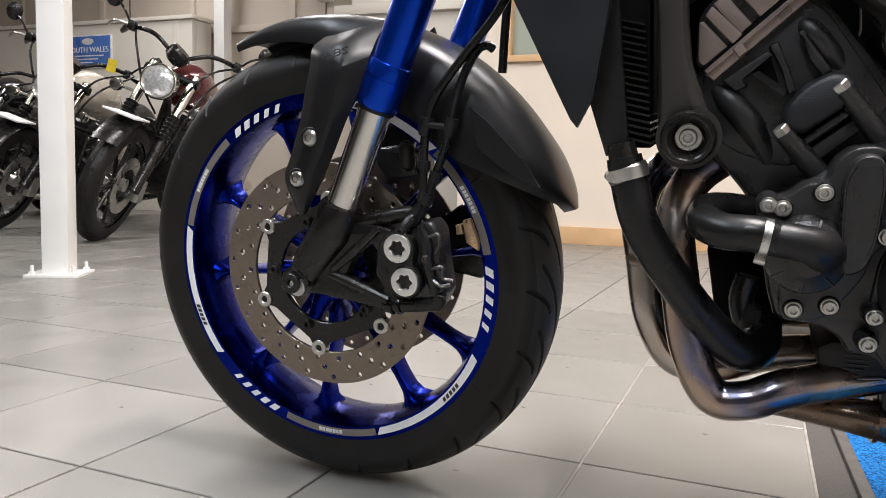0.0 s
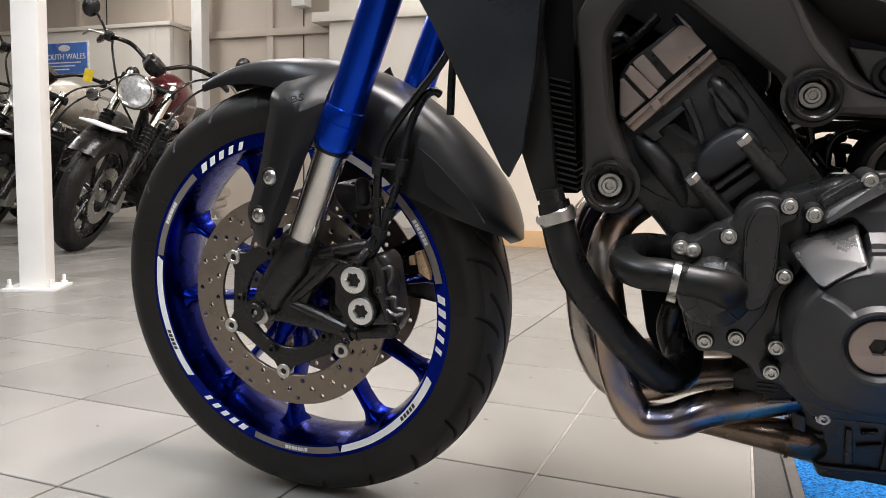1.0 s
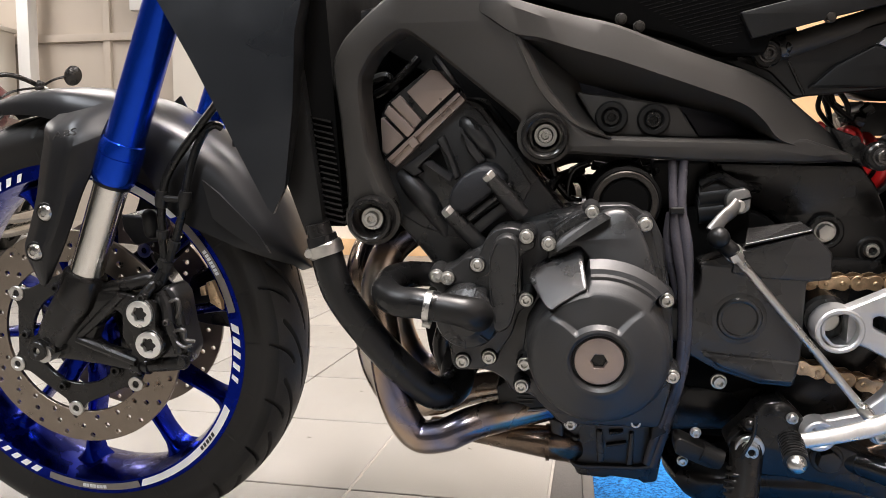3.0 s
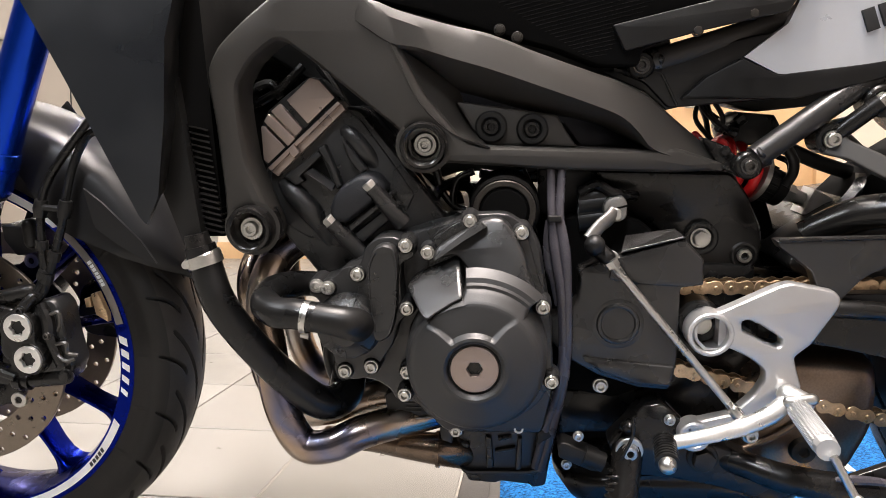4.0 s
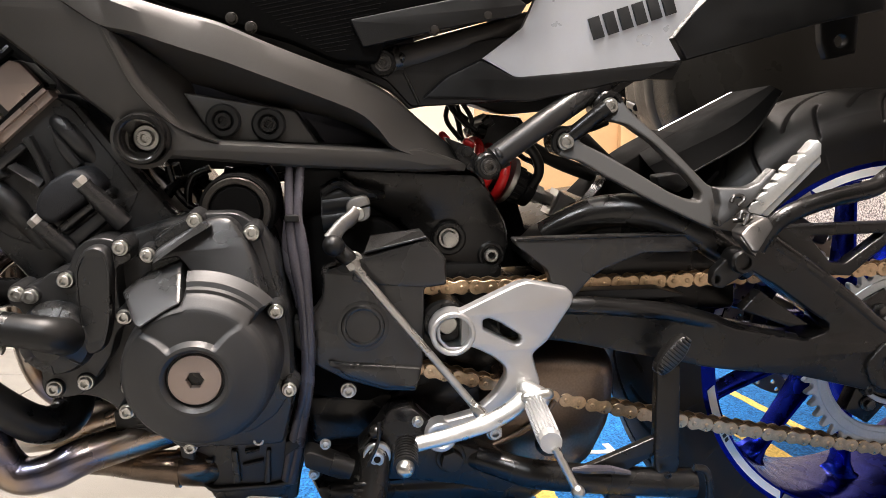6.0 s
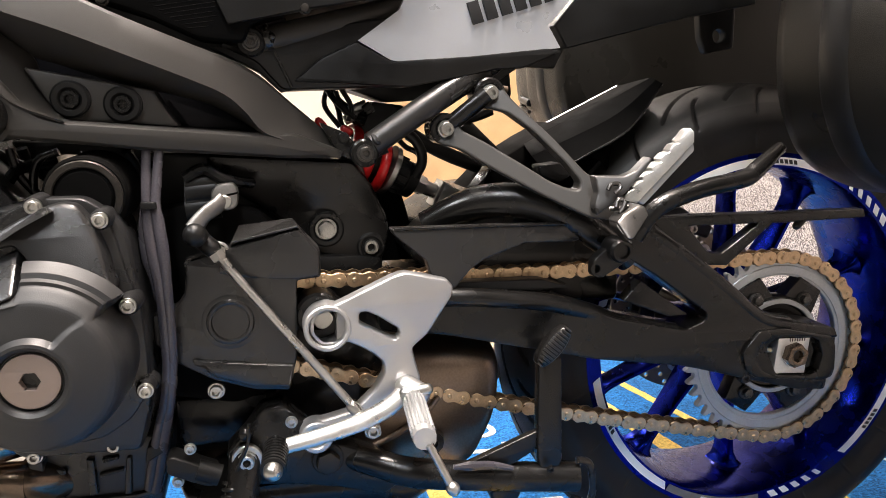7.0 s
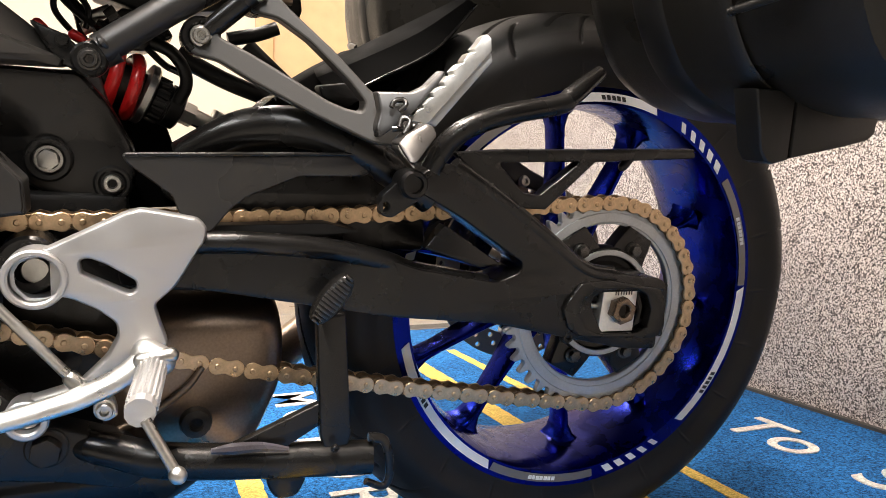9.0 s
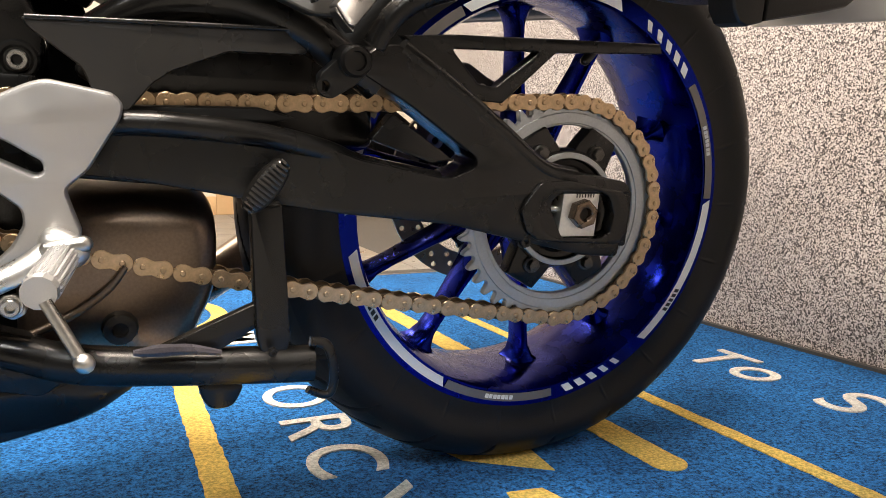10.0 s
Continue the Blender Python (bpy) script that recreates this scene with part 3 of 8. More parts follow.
            part("marking", sector(cx, cz, 0.2185, 0.2235, a, a + s * 1.1, f - 0.0009, skew=s * 0.5), MARKING, w, angle=60)
    return w


front = wheel("front_wheel", 0, 0.3, 0.2965, 0.12, 0.053, 22, 26, 16, 28, -1, "front wheel with blue spokes and grey sports tyre")
rear = wheel("rear_wheel", 1.452, 0.317, 0.3155, 0.18, 0.079, 22, 6, 16, 19, 1, "rear wheel with blue spokes and wide sports tyre")



def brake_disc(parent, cx, cz, y, r, r_in, spider, hub, phase, side):
    """A drilled disc with a dark carrier; side -1 faces the near side."""
    d = new("brake_disc")
    d.parent = parent
    tagged(d, "drilled brown-grey steel brake disc on a black carrier")
    holes = []
    for k in range(66):
        b = 2 * math.pi * k / 66
        rr = r_in + (r - r_in) * (0.2, 0.5, 0.8)[k % 3]
        holes.append(ring_points(cx + rr * math.cos(b), cz + rr * math.sin(b), 0.0034, 8))
    part("rotor", plate(ring_points(cx, cz, r, 90), y - 0.0025, y + 0.0025, 0.0006, [ring_points(cx, cz, r_in, 72)] + holes, segs=1), DISC_STEEL, d, "drilled steel rotor")
    outer = []
    for k in range(6):
        a0 = phase + 60 * k
        for da, rr in ((-10, spider - 0.001), (-6.5, spider + 0.005), (-5.5, r_in - 0.001), (0, r_in + 0.004), (5.5, r_in - 0.001), (6.5, spider + 0.005), (10, spider - 0.001), (20, spider - 0.005), (30, spider - 0.006), (40, spider - 0.005)):
            a = radians(a0 + da)
            outer.append((cx + rr * math.cos(a), cz + rr * math.sin(a)))
    part("carrier", plate(outer, y - 0.0035, y + 0.003, 0.001, [ring_points(cx, cz, hub - 0.006, 48)], segs=1), BLACK_PAINT, d, "black disc carrier")
    for k in range(6):
        a = radians(phase + 60 * k)
        x, z = cx + (r_in - 0.004) * math.cos(a), cz + (r_in - 0.004) * math.sin(a)
        part("bobbin", ring(0.0045, 0.0105, y - 0.006 * 1.0, y + 0.006, x, z, 20, 0.001), STEEL, d)
    for k in range(5):
        a = radians(phase + 34 + 72 * k)
        bolt(d, cx + (hub + 0.002) * math.cos(a), y + side * 0.005, cz + (hub + 0.002) * math.sin(a), 0.0075, mat=BLACK_PAINT)
    return d


brake_disc(front, 0, 0.3, -0.062, 0.147, 0.104, 0.092, 0.07, 143, -1)
brake_disc(front, 0, 0.3, 0.062, 0.147, 0.104, 0.092, 0.07, 130, -1)
brake_disc(rear, 1.452, 0.313, 0.085, 0.122, 0.09, 0.08, 0.06, 20, -1)
for k in range(5):
    a = radians(143 + 34 + 72 * k)
    part("disc_mount", tube([(0.03 * math.cos(a), -0.04, 0.3 + 0.03 * math.sin(a)), (0.055 * math.cos(a), -0.05, 0.3 + 0.055 * math.sin(a)), (0.074 * math.cos(a), -0.056, 0.3 + 0.074 * math.sin(a))], [0.016, 0.0105, 0.01], 12), BLUE_RIM, front)
part("axle", rod((0, -0.13, 0.3), (0, 0.13, 0.3), 0.011), STEEL, front)


# ---- front end ----
def fork(side):
    """One fork leg; side -1 is the near one."""
    y = 0.105 * side
    f = new("fork_leg")
    f.parent = bike
    tagged(f, "upside-down fork leg with blue anodised outer tube")
    p = [Vector((q[0], y, q[2])) for q in [(-0.007, -0.105, 0.305), (0.053, -0.105, 0.397), (0.103, -0.105, 0.513), (0.126, -0.105, 0.554)]]
    d = (p[2] - p[1]).normalized()
    top = p[2] + d * 0.62
    part("inner_tube", rod(p[1] - d * 0.03, p[2] + d * 0.02, 0.0198, 28), CHROME, f, "polished chrome inner tube")
    part("outer_tube", tube([p[2] + d * s for s in (0.0, 0.003, 0.008, 0.009, 0.034, 0.0345, 0.036, 0.0365, 0.045, 0.052, 0.053, 0.4, 0.62)],
                            [0.0225, 0.0248, 0.0256, 0.0258, 0.0258, 0.0246, 0.0246, 0.0262, 0.0258, 0.0242, 0.0226, 0.0222, 0.0222], 32, 0), BLUE_FORK, f, "blue anodised outer tube")
    part("dust_seal", rod(p[2] - d * 0.004, p[2] + d * 0.003, 0.022, 28), HOSE, f)
    part("lower_leg", tube([p[1] + d * 0.004, p[1] + d * 0.0, p[1] - d * 0.03, p[0] + (p[1] - p[0]) * 0.3, p[0]], [0.0235, 0.026, 0.0265, 0.023, 0.019], 24, 0), BLACK_PAINT, f, "satin black cast fork bottom")
    part("axle_clamp", loft(ring_points(p[0].x, p[0].z, 0.019, 24), [(0.75, y - 0.021 * 1), (0.98, y - 0.018), (1, y - 0.01), (1, y + 0.02), (0.8, y + 0.022)]), BLACK_PAINT, f)
    return f, p, d


leg, fp, _ = fork(-1)
fork(1)
part("axle_nut", ring(0.0045, 0.0125, -0.134, -0.12, *[(v.x, v.z) for v in fp][0], 24, 0.001), BLACK_PAINT, leg)
web_hole = rounded([(0.058, 0.315), (0.068, 0.334), (0.093, 0.355), (0.1, 0.348), (0.097, 0.32), (0.108, 0.302), (0.097, 0.299), (0.07, 0.306)], 0.003)
part("caliper_bracket", plate(rounded([(-0.018, 0.314), (0.023, 0.364), (0.06, 0.38), (0.1, 0.378), (0.121, 0.373), (0.113, 0.333), (0.121, 0.297), (0.138, 0.29), (0.135, 0.28), (0.1, 0.277), (0.06, 0.283), (0.014, 0.288), (-0.015, 0.286)], 0.005), -0.112, -0.096, 0.004, [web_hole]), BLACK_PAINT, leg, "black cast brake caliper bracket")
for pts in ([(0.041, -0.112, 0.321), (0.07, -0.113, 0.345), (0.103, -0.113, 0.375)], [(0.036, -0.112, 0.316), (0.063, -0.113, 0.308), (0.114, -0.113, 0.289)]):
    part("bracket_rib", tube(pts, [0.005, 0.0065, 0.0055], 10), BLACK_PAINT, leg)
part("bracket_arm", capsule(*[(0.069, -0.1, 0.377), (0.136, -0.1, 0.392)], 0.0095), BLACK_PAINT, leg)
part("bracket_arm", capsule(*[(0.11, -0.105, 0.281), (0.172, -0.105, 0.288)], 0.0095), BLACK_PAINT, leg)
for q in ([(0.097, -0.1, 0.383), (0.1, -0.1, 0.384)], [(0.115, -0.105, 0.281), (0.118, -0.105, 0.281)], [(0.125, -0.105, 0.282), (0.128, -0.105, 0.282)]):
    part("arm_collar", rod(*q, 0.0112, 20), BLACK_PAINT, leg)
bolt(leg, 0.179, -0.116, 0.293, 0.0085, "hex", BLACK_PAINT)
bolt(leg, 0.076, -0.098, 0.271, 0.0085, "socket", BLACK_PAINT)

caliper = new("brake_caliper")
caliper.parent = bike
tagged(caliper, "black radial brake caliper with two steel caps")
lug = rounded([(0.106, 0.354), (0.113, 0.369), (0.13, 0.374), (0.148, 0.367), (0.153, 0.352), (0.15, 0.336), (0.161, 0.324), (0.16, 0.308), (0.147, 0.294), (0.128, 0.294), (0.117, 0.308), (0.119, 0.33), (0.108, 0.339)], 0.006)
part("cap_housing", loft(lug, [(0.93, -0.122), (0.98, -0.12), (1.0, -0.115), (1.0, -0.08)]), BLACK_PAINT, caliper, angle=40)
part("body", plate(rounded([(0.103, 0.366), (0.142, 0.378), (0.166, 0.386), (0.176, 0.374), (0.179, 0.339), (0.185, 0.303), (0.174, 0.28), (0.14, 0.284), (0.107, 0.293)], 0.006), -0.108, -0.072, 0.007), BLACK_CAST, caliper, "black cast caliper body")
part("body", plate(rounded([(0.107, 0.366), (0.147, 0.374), (0.161, 0.348), (0.163, 0.29), (0.132, 0.275), (0.1, 0.285)], 0.006), -0.072, -0.048, 0.004), BLACK_PAINT, caliper)
part("bridge", tube([(0.155, -0.11, 0.38), (0.163, -0.112, 0.362), (0.164, -0.112, 0.338), (0.172, -0.11, 0.303)], [0.006, 0.008, 0.008, 0.006], 10), BLACK_PAINT, caliper)
for pts in ([(0.167, -0.114, 0.368), (0.179, -0.116, 0.372), (0.181, -0.116, 0.36), (0.175, -0.114, 0.348)], [(0.168, -0.114, 0.331), (0.184, -0.116, 0.334), (0.185, -0.116, 0.322), (0.196, -0.114, 0.319)], [(0.17, -0.114, 0.319), (0.182, -0.116, 0.312), (0.193, -0.115, 0.315)]):
    part("pad_spring", tube(pts, 0.0024, 6), DARK_STEEL, caliper, "bent steel pad spring")
bolt(caliper, 0.165, -0.121, 0.344, 0.0048, "socket", DARK_STEEL)
bolt(caliper, 0.136, -0.121, 0.374, 0.0062, "socket", BLACK_PAINT)
for pts in ([(0.191, 0.38), (0.2, 0.383), (0.21, 0.355), (0.21, 0.345), (0.195, 0.354)], [(0.182, 0.374), (0.189, 0.376), (0.191, 0.364), (0.183, 0.363)]):
    part("brake_pad", plate(pts, -0.066, -0.058, 0.001), CHAIN_GOLD, caliper, "brass-coloured brake pad backing")


def torx_cap(x, y, z, r):
    star = []
    for k in range(48):
        a = math.pi * 2 * k / 48
        star.append((x + r * (0.53 + 0.07 * math.cos(6 * a)) * math.cos(a), z + r * (0.53 + 0.07 * math.cos(6 * a)) * math.sin(a)))
    part("piston_cap", plate(ring_points(x, z, r, 36), y, y + 0.012, 0.0005, [star]), BRIGHT_ALU, caliper, "silver cap with a star socket")
    part("cap_well", plate(ring_points(x, z, r * 0.66, 24), y + 0.006, y + 0.011, 0), BROWN_STEEL, caliper)
    part("cap_seat", ring(r * 0.8, r * 1.12, y + 0.004, y + 0.016, x, z, 32, 0.001), BLACK_PAINT, caliper)


torx_cap(0.133, -0.127, 0.355, 0.0166)
torx_cap(0.141, -0.127, 0.316, 0.0166)
far_caliper = new("brake_caliper")
far_caliper.parent = bike
tagged(far_caliper, "black radial brake caliper")
part("body", plate(rounded([(0.104, 0.357), (0.126, 0.367), (0.145, 0.381), (0.18, 0.384), (0.195, 0.365), (0.197, 0.332), (0.19, 0.297), (0.175, 0.279), (0.148, 0.284), (0.122, 0.286), (0.105, 0.291), (0.096, 0.318)], 0.006), 0.052, 0.113, 0.006), BLACK_PAINT, far_caliper)
# speed sensor ring housing behind the fork
part("reservoir_mount", plate(rounded([(0.066, 0.462), (0.117, 0.457), (0.126, 0.429), (0.082, 0.422), (0.068, 0.442)], 0.004), -0.04, 0.02, 0.003), BLACK_CAST, bike)
part("sensor_body", capsule(*[(0.12, -0.06, 0.445), (0.119, -0.06, 0.464)], 0.0095), BLACK_PLASTIC, bike)
for pts in ([(0.134, -0.112, 0.376), (0.141, -0.105, 0.384), (0.153, -0.095, 0.41), (0.155, -0.095, 0.443), (0.159, -0.095, 0.491), (0.17, -0.09, 0.525), (0.204, -0.085, 0.57), (0.237, -0.08, 0.61), (0.26, -0.08, 0.646)],
            [(0.14, -0.11, 0.379), (0.153, -0.1, 0.391), (0.167, -0.095, 0.43), (0.182, -0.095, 0.469), (0.188, -0.095, 0.492), (0.197, -0.085, 0.537), (0.214, -0.08, 0.571), (0.225, -0.075, 0.578), (0.231, -0.07, 0.574)],
            [(0.229, -0.03, 0.549), (0.232, -0.03, 0.593), (0.235, -0.03, 0.63), (0.234, -0.03, 0.654)]):
    part("brake_hose", tube(pts, 0.005, 10), HOSE, bike, "black rubber brake hose")
for pts in ([(0.157, -0.095, 0.481), (0.161, -0.095, 0.501)], [(0.186, -0.095, 0.48), (0.191, -0.095, 0.5)]):
    part("hose_clip", tube(pts, [0.0072, 0.0088, 0.0072], 12), BLACK_PLASTIC, bike)
part("hose_clip", rod(*[(0.158, -0.098, 0.493), (0.191, -0.098, 0.49)], 0.004), BLACK_PLASTIC, bike)
for pts in ([(0.156, -0.097, 0.443), (0.157, -0.097, 0.453)], [(0.168, -0.097, 0.429), (0.172, -0.097, 0.44)], [(0.154, -0.1, 0.408), (0.158, -0.1, 0.417)], [(0.158, -0.1, 0.403), (0.162, -0.1, 0.414)]):
    part("hose_ferrule", tube(pts, [0.0072, 0.0078, 0.0072], 10), BLACK_PLASTIC, bike)
part("banjo", capsule(*[(0.132, -0.118, 0.37), (0.144, -0.108, 0.387)], 0.007), BLACK_PAINT, bike)


def fender_arch(a0, a1, y_scale, name, mat, label):
    """A curved mudguard about the front axle, angles in degrees."""
    n = 40
    prof = [(0.286, -0.078), (0.301, -0.0755), (0.3155, -0.069), (0.3225, -0.057), (0.3262, -0.028), (0.327, 0), (0.3262, 0.028), (0.3225, 0.057), (0.3155, 0.069), (0.301, 0.0755), (0.286, 0.078)]
    bm = bmesh.new()
    rows = []
    for k in range(n + 1):
        t = k / n
        a = radians(a0 + (a1 - a0) * t)
        w, drop = y_scale(t)
        row = []
        for inner in (0, 1):
            for r, y in (prof if not inner else prof[::-1]):
                rr = 0.327 - (0.327 - r) * drop - 0.0035 * inner
                row.append(bm.verts.new((rr * math.cos(a), y * w, 0.3 + rr * math.sin(a))))
        rows.append(row)
    m = len(rows[0])
    for p, q in zip(rows, rows[1:]):
        for i in range(m):
            bm.faces.new((p[i - 1], p[i], q[i], q[i - 1]))
    bm.faces.new(rows[0])
    bm.faces.new(rows[-1])
    return part(name, bm, mat, fender, label, angle=45)


fender = new("front_fender")
fender.parent = bike
tagged(fender, "satin black front mudguard with side panels")
def arch_form(t):
    """Width and depth of the mudguard's skirt along its run, from its nose to its tail."""
    wide = min(1.0, 0.5 + 1.7 * t) * min(1.0, 0.72 + 2.2 * (1 - t))
    deep = 0.3 + 0.75 * min(1, t * 3.0) if t < 0.45 else 1.05 + 1.1 * min(1.0, (t - 0.45) / 0.2)
    if t > 0.72:
        deep *= max(0.12, 1 - ((t - 0.72) / 0.28) ** 1.4)
    if t > 0.88:
        wide *= math.sqrt(max(0.05, 1 - ((t - 0.88) / 0.12) ** 2))
    return wide, deep


fender_arch(114, 16, arch_form, "mudguard", FENDER_PLASTIC, "")
side_rows = [(0.032, -0.09, 0.594), (0.05, -0.1, 0.595), (0.076, -0.096, 0.601), (0.107, -0.07, 0.613), (0.024, -0.106, 0.581), (0.045, -0.124, 0.576), (0.075, -0.122, 0.583), (0.104, -0.095, 0.593), (0.024, -0.114, 0.56), (0.047, -0.134, 0.555), (0.079, -0.138, 0.558), (0.103, -0.118, 0.569), (0.019, -0.118, 0.535), (0.042, -0.137, 0.53), (0.069, -0.14, 0.53), (0.094, -0.122, 0.538), (0.01, -0.12, 0.496), (0.033, -0.138, 0.497), (0.059, -0.141, 0.497), (0.075, -0.126, 0.503), (-0.004, -0.122, 0.456), (0.018, -0.138, 0.456), (0.04, -0.141, 0.454), (0.056, -0.128, 0.462), (-0.013, -0.122, 0.43), (0.006, -0.137, 0.429), (0.025, -0.14, 0.428), (0.039, -0.128, 0.43), (0.003, -0.124, 0.391), (0.007, -0.127, 0.389), (0.013, -0.128, 0.389), (0.016, -0.126, 0.393)]


def side_panel(s):
    """The mudguard's side panel, a smooth skin over rows of four points."""
    grid = [[Vector((x, y * s, z)) for x, y, z in side_rows[4 * k:4 * k + 4]] for k in range(8)]
    cols = [spline([grid[k][c] for k in range(8)], 4) for c in range(4)]
    bm = bmesh.new()
    rows = []
    for k in range(len(cols[0])):
        line = [cols[0][k], cols[0][k].lerp(cols[1][k], 0.85), cols[1][k].lerp(cols[2][k], 0.12)] + spline([cols[1][k].lerp(cols[2][k], 0.12), cols[2][k], cols[3][k]], 4)[1:]
        rows.append([bm.verts.new(p) for p in line])
    for p, q in zip(rows, rows[1:]):
        for i in range(len(p) - 1):
            bm.faces.new((p[i], p[i + 1], q[i + 1], q[i]))
    bmesh.ops.recalc_face_normals(bm, faces=bm.faces[:])
    made = bmesh.ops.extrude_face_region(bm, geom=bm.faces[:], use_keep_orig=True)["geom"]
    for v in made:
        if isinstance(v, bmesh.types.BMVert):
            v.co.y -= 0.004 * -s
    return bm


part("skirt", shell([(0.207, -0.085, 0.513), (0.228, -0.085, 0.496), (0.271, -0.085, 0.451), (0.288, -0.085, 0.424), (0.270, -0.085, 0.430), (0.242, -0.085, 0.447), (0.217, -0.085, 0.466)], [(0, 1, 2, 3, 4, 5, 6)], 0.004), FENDER_PLASTIC, fender, "satin black lower skirt of the mudguard", angle=20)
for s in (1, -1):
    part("side_panel", side_panel(s), FENDER_PLASTIC, fender, "satin black side panel of the mudguard", angle=16)
for bx, by, bz in ((0.035, -0.139, 0.48), (0.015, -0.139, 0.433)):
    part("panel_bolt", lathe([(0, -0.0055), (0.003, -0.0055), (0.0032, -0.003), (0.0036, -0.003), (0.0038, -0.0058), (0.0075, -0.0045), (0.0098, -0.001), (0.0098, 0.004)], bx, bz, 28), STEEL, fender, "domed steel bolt", m=Matrix.Translation((0, by, 0)))
    part("bolt_recess", ring(0.0098, 0.0125, by - 0.0012, by + 0.004, bx, bz, 28, 0.0006), BLACK_PLASTIC, fender)


def lettering(word, size, m, mat, parent, name="lettering", thick=0.0004, label="", fat=0.0):
    """Raised letters as one mesh in the built-in font."""
    c = bpy.data.curves.new(name, "FONT")
    c.body, c.size, c.extrude, c.resolution_u, c.offset = word, size, thick, 8, fat
    c.align_x = "CENTER" if len(word) == 1 else "LEFT"
    ob = new(name, c)
    me = bpy.data.meshes.new_from_object(ob.evaluated_get(bpy.context.evaluated_depsgraph_get()))
    bpy.data.objects.remove(ob)
    me.materials.clear()
    me.materials.append(mat)
    ob = placed(name, me, parent, label)
    ob.matrix_basis = m
    return ob


def letter_frame(origin, right, up):
    """A pose whose x runs along right and y along up."""
    o, r = Vector(origin), Vector(right) - Vector(origin)
    u = Vector(up) - Vector(origin)
    r.normalize()
    nrm = r.cross(u).normalized()
    u = nrm.cross(r)
    return Matrix(((r.x, u.x, nrm.x, o.x), (r.y, u.y, nrm.y, o.y), (r.z, u.z, nrm.z, o.z), (0, 0, 0, 1)))


abs_m = letter_frame(*[(0.055, -0.138, 0.566), (0.101, -0.136, 0.58), (0.056, -0.134, 0.575)]) @ Matrix(((1.0, 0.5, 0, 0), (0, 1, 0, 0), (0, 0, 1, 0.0004), (0, 0, 0, 1)))
lettering("ABS", 0.0105, abs_m @ Matrix.Diagonal((2.1, 1, 1, 1)), SATIN_PLASTIC, fender, label="raised satin letters")

# radiator and shrouds
for s, nm in ((1, "near"), (-1, "far")):
    pts = [(0.207, -0.19, 0.749), (0.4, -0.21, 0.739), (0.386, -0.226, 0.669), (0.381, -0.23, 0.597), (0.37, -0.233, 0.522), (0.357, -0.235, 0.496), (0.351, -0.235, 0.503), (0.279, -0.222, 0.641)]
    pts = [(x, y * s, z) for x, y, z in pts]
    part("radiator_shroud", shell(pts, [(0, 1, 2, 7), (7, 2, 3, 6), (3, 4, 5, 6)], 0.006 * s), GREY_PLASTIC, bike, "large matt grey radiator side shroud", angle=40)
    edge = [(x, y * s, z) for x, y, z in [(0.401, -0.212, 0.738), (0.387, -0.228, 0.669), (0.382, -0.232, 0.597), (0.371, -0.234, 0.522), (0.362, -0.205, 0.524), (0.377, -0.195, 0.596), (0.383, -0.19, 0.672), (0.398, -0.18, 0.744)]]
    part("shroud_return", shell(edge, [(0, 1, 6, 7), (1, 2, 5, 6), (2, 3, 4, 5)], 0.003 * s), BLACK_PLASTIC, bike)
    rad = [(x, y * s, z) for x, y, z in [(0.366, -0.2, 0.64), (0.38, -0.2, 0.634), (0.396, -0.2, 0.477), (0.377, -0.2, 0.469), (0.359, -0.2, 0.524)]]
    part("radiator_tank", shell(rad, [(0, 1, 2, 3, 4)], 0.03 * s), BLACK_PLASTIC, bike, angle=20)
ra, rb = (0.392, -0.19, 0.588), (0.401, -0.19, 0.485)
for k in range(18):
    t = k / 17
    x, z = ra[0] + (rb[0] - ra[0]) * t, ra[2] + (rb[2] - ra[2]) * t
    part("radiator_fin", shell([(x - 0.016, -0.19, z + 0.003), (x + 0.014, -0.19, z - 0.004), (x + 0.014, -0.19, z - 0.006), (x - 0.016, -0.19, z + 0.001)], [(0, 1, 2, 3)], 0.38), BLACK_PAINT, bike, angle=20)
ra, rb = (0.392, -0.19, 0.735), (0.402, -0.19, 0.476)
part("radiator_core", shell([(ra[0] - 0.02, -0.186, ra[2]), (ra[0] + 0.012, -0.186, ra[2]), (rb[0] + 0.012, -0.186, rb[2]), (rb[0] - 0.02, -0.186, rb[2])], [(0, 1, 2, 3)], 0.37), FLAT_BLACK, bike, angle=20)

# headers and hoses
for k, (yo, yh, dx, dz) in enumerate(((-0.165, -0.105, 0, 0), (-0.07, 0.0, -0.045, 0.0), (0.04, 0.105, -0.035, 0.004))):
    pts = [(x + dx * w, y, z + dz) for (x, _, z), y, w in zip([(0.504, -0.165, 0.475), (0.471, -0.165, 0.46), (0.445, -0.165, 0.435), (0.436, -0.165, 0.398), (0.444, -0.165, 0.341), (0.456, -0.165, 0.282), (0.478, -0.165, 0.24), (0.51, -0.165, 0.239), (0.548, -0.165, 0.253), (0.628, -0.165, 0.262)],
                                                              (yh, yh - 0.01, yh - 0.02, yo + 0.02, yo + 0.01, yo, yo, yo, yo + 0.01, yo * 0.7), (0, 0.5, 0.9, 1, 1, 1, 0.9, 0.6, 0.3, 0))]
    part("exhaust_header", tube(pts, 0.0185, 20, 8), EXHAUST, bike, "stainless exhaust header pipe with heat tint", angle=60)
part("header_bridge", rod(*[(0.438, -0.15, 0.368), (0.393, -0.07, 0.35)], 0.011), BROWN_STEEL, bike)
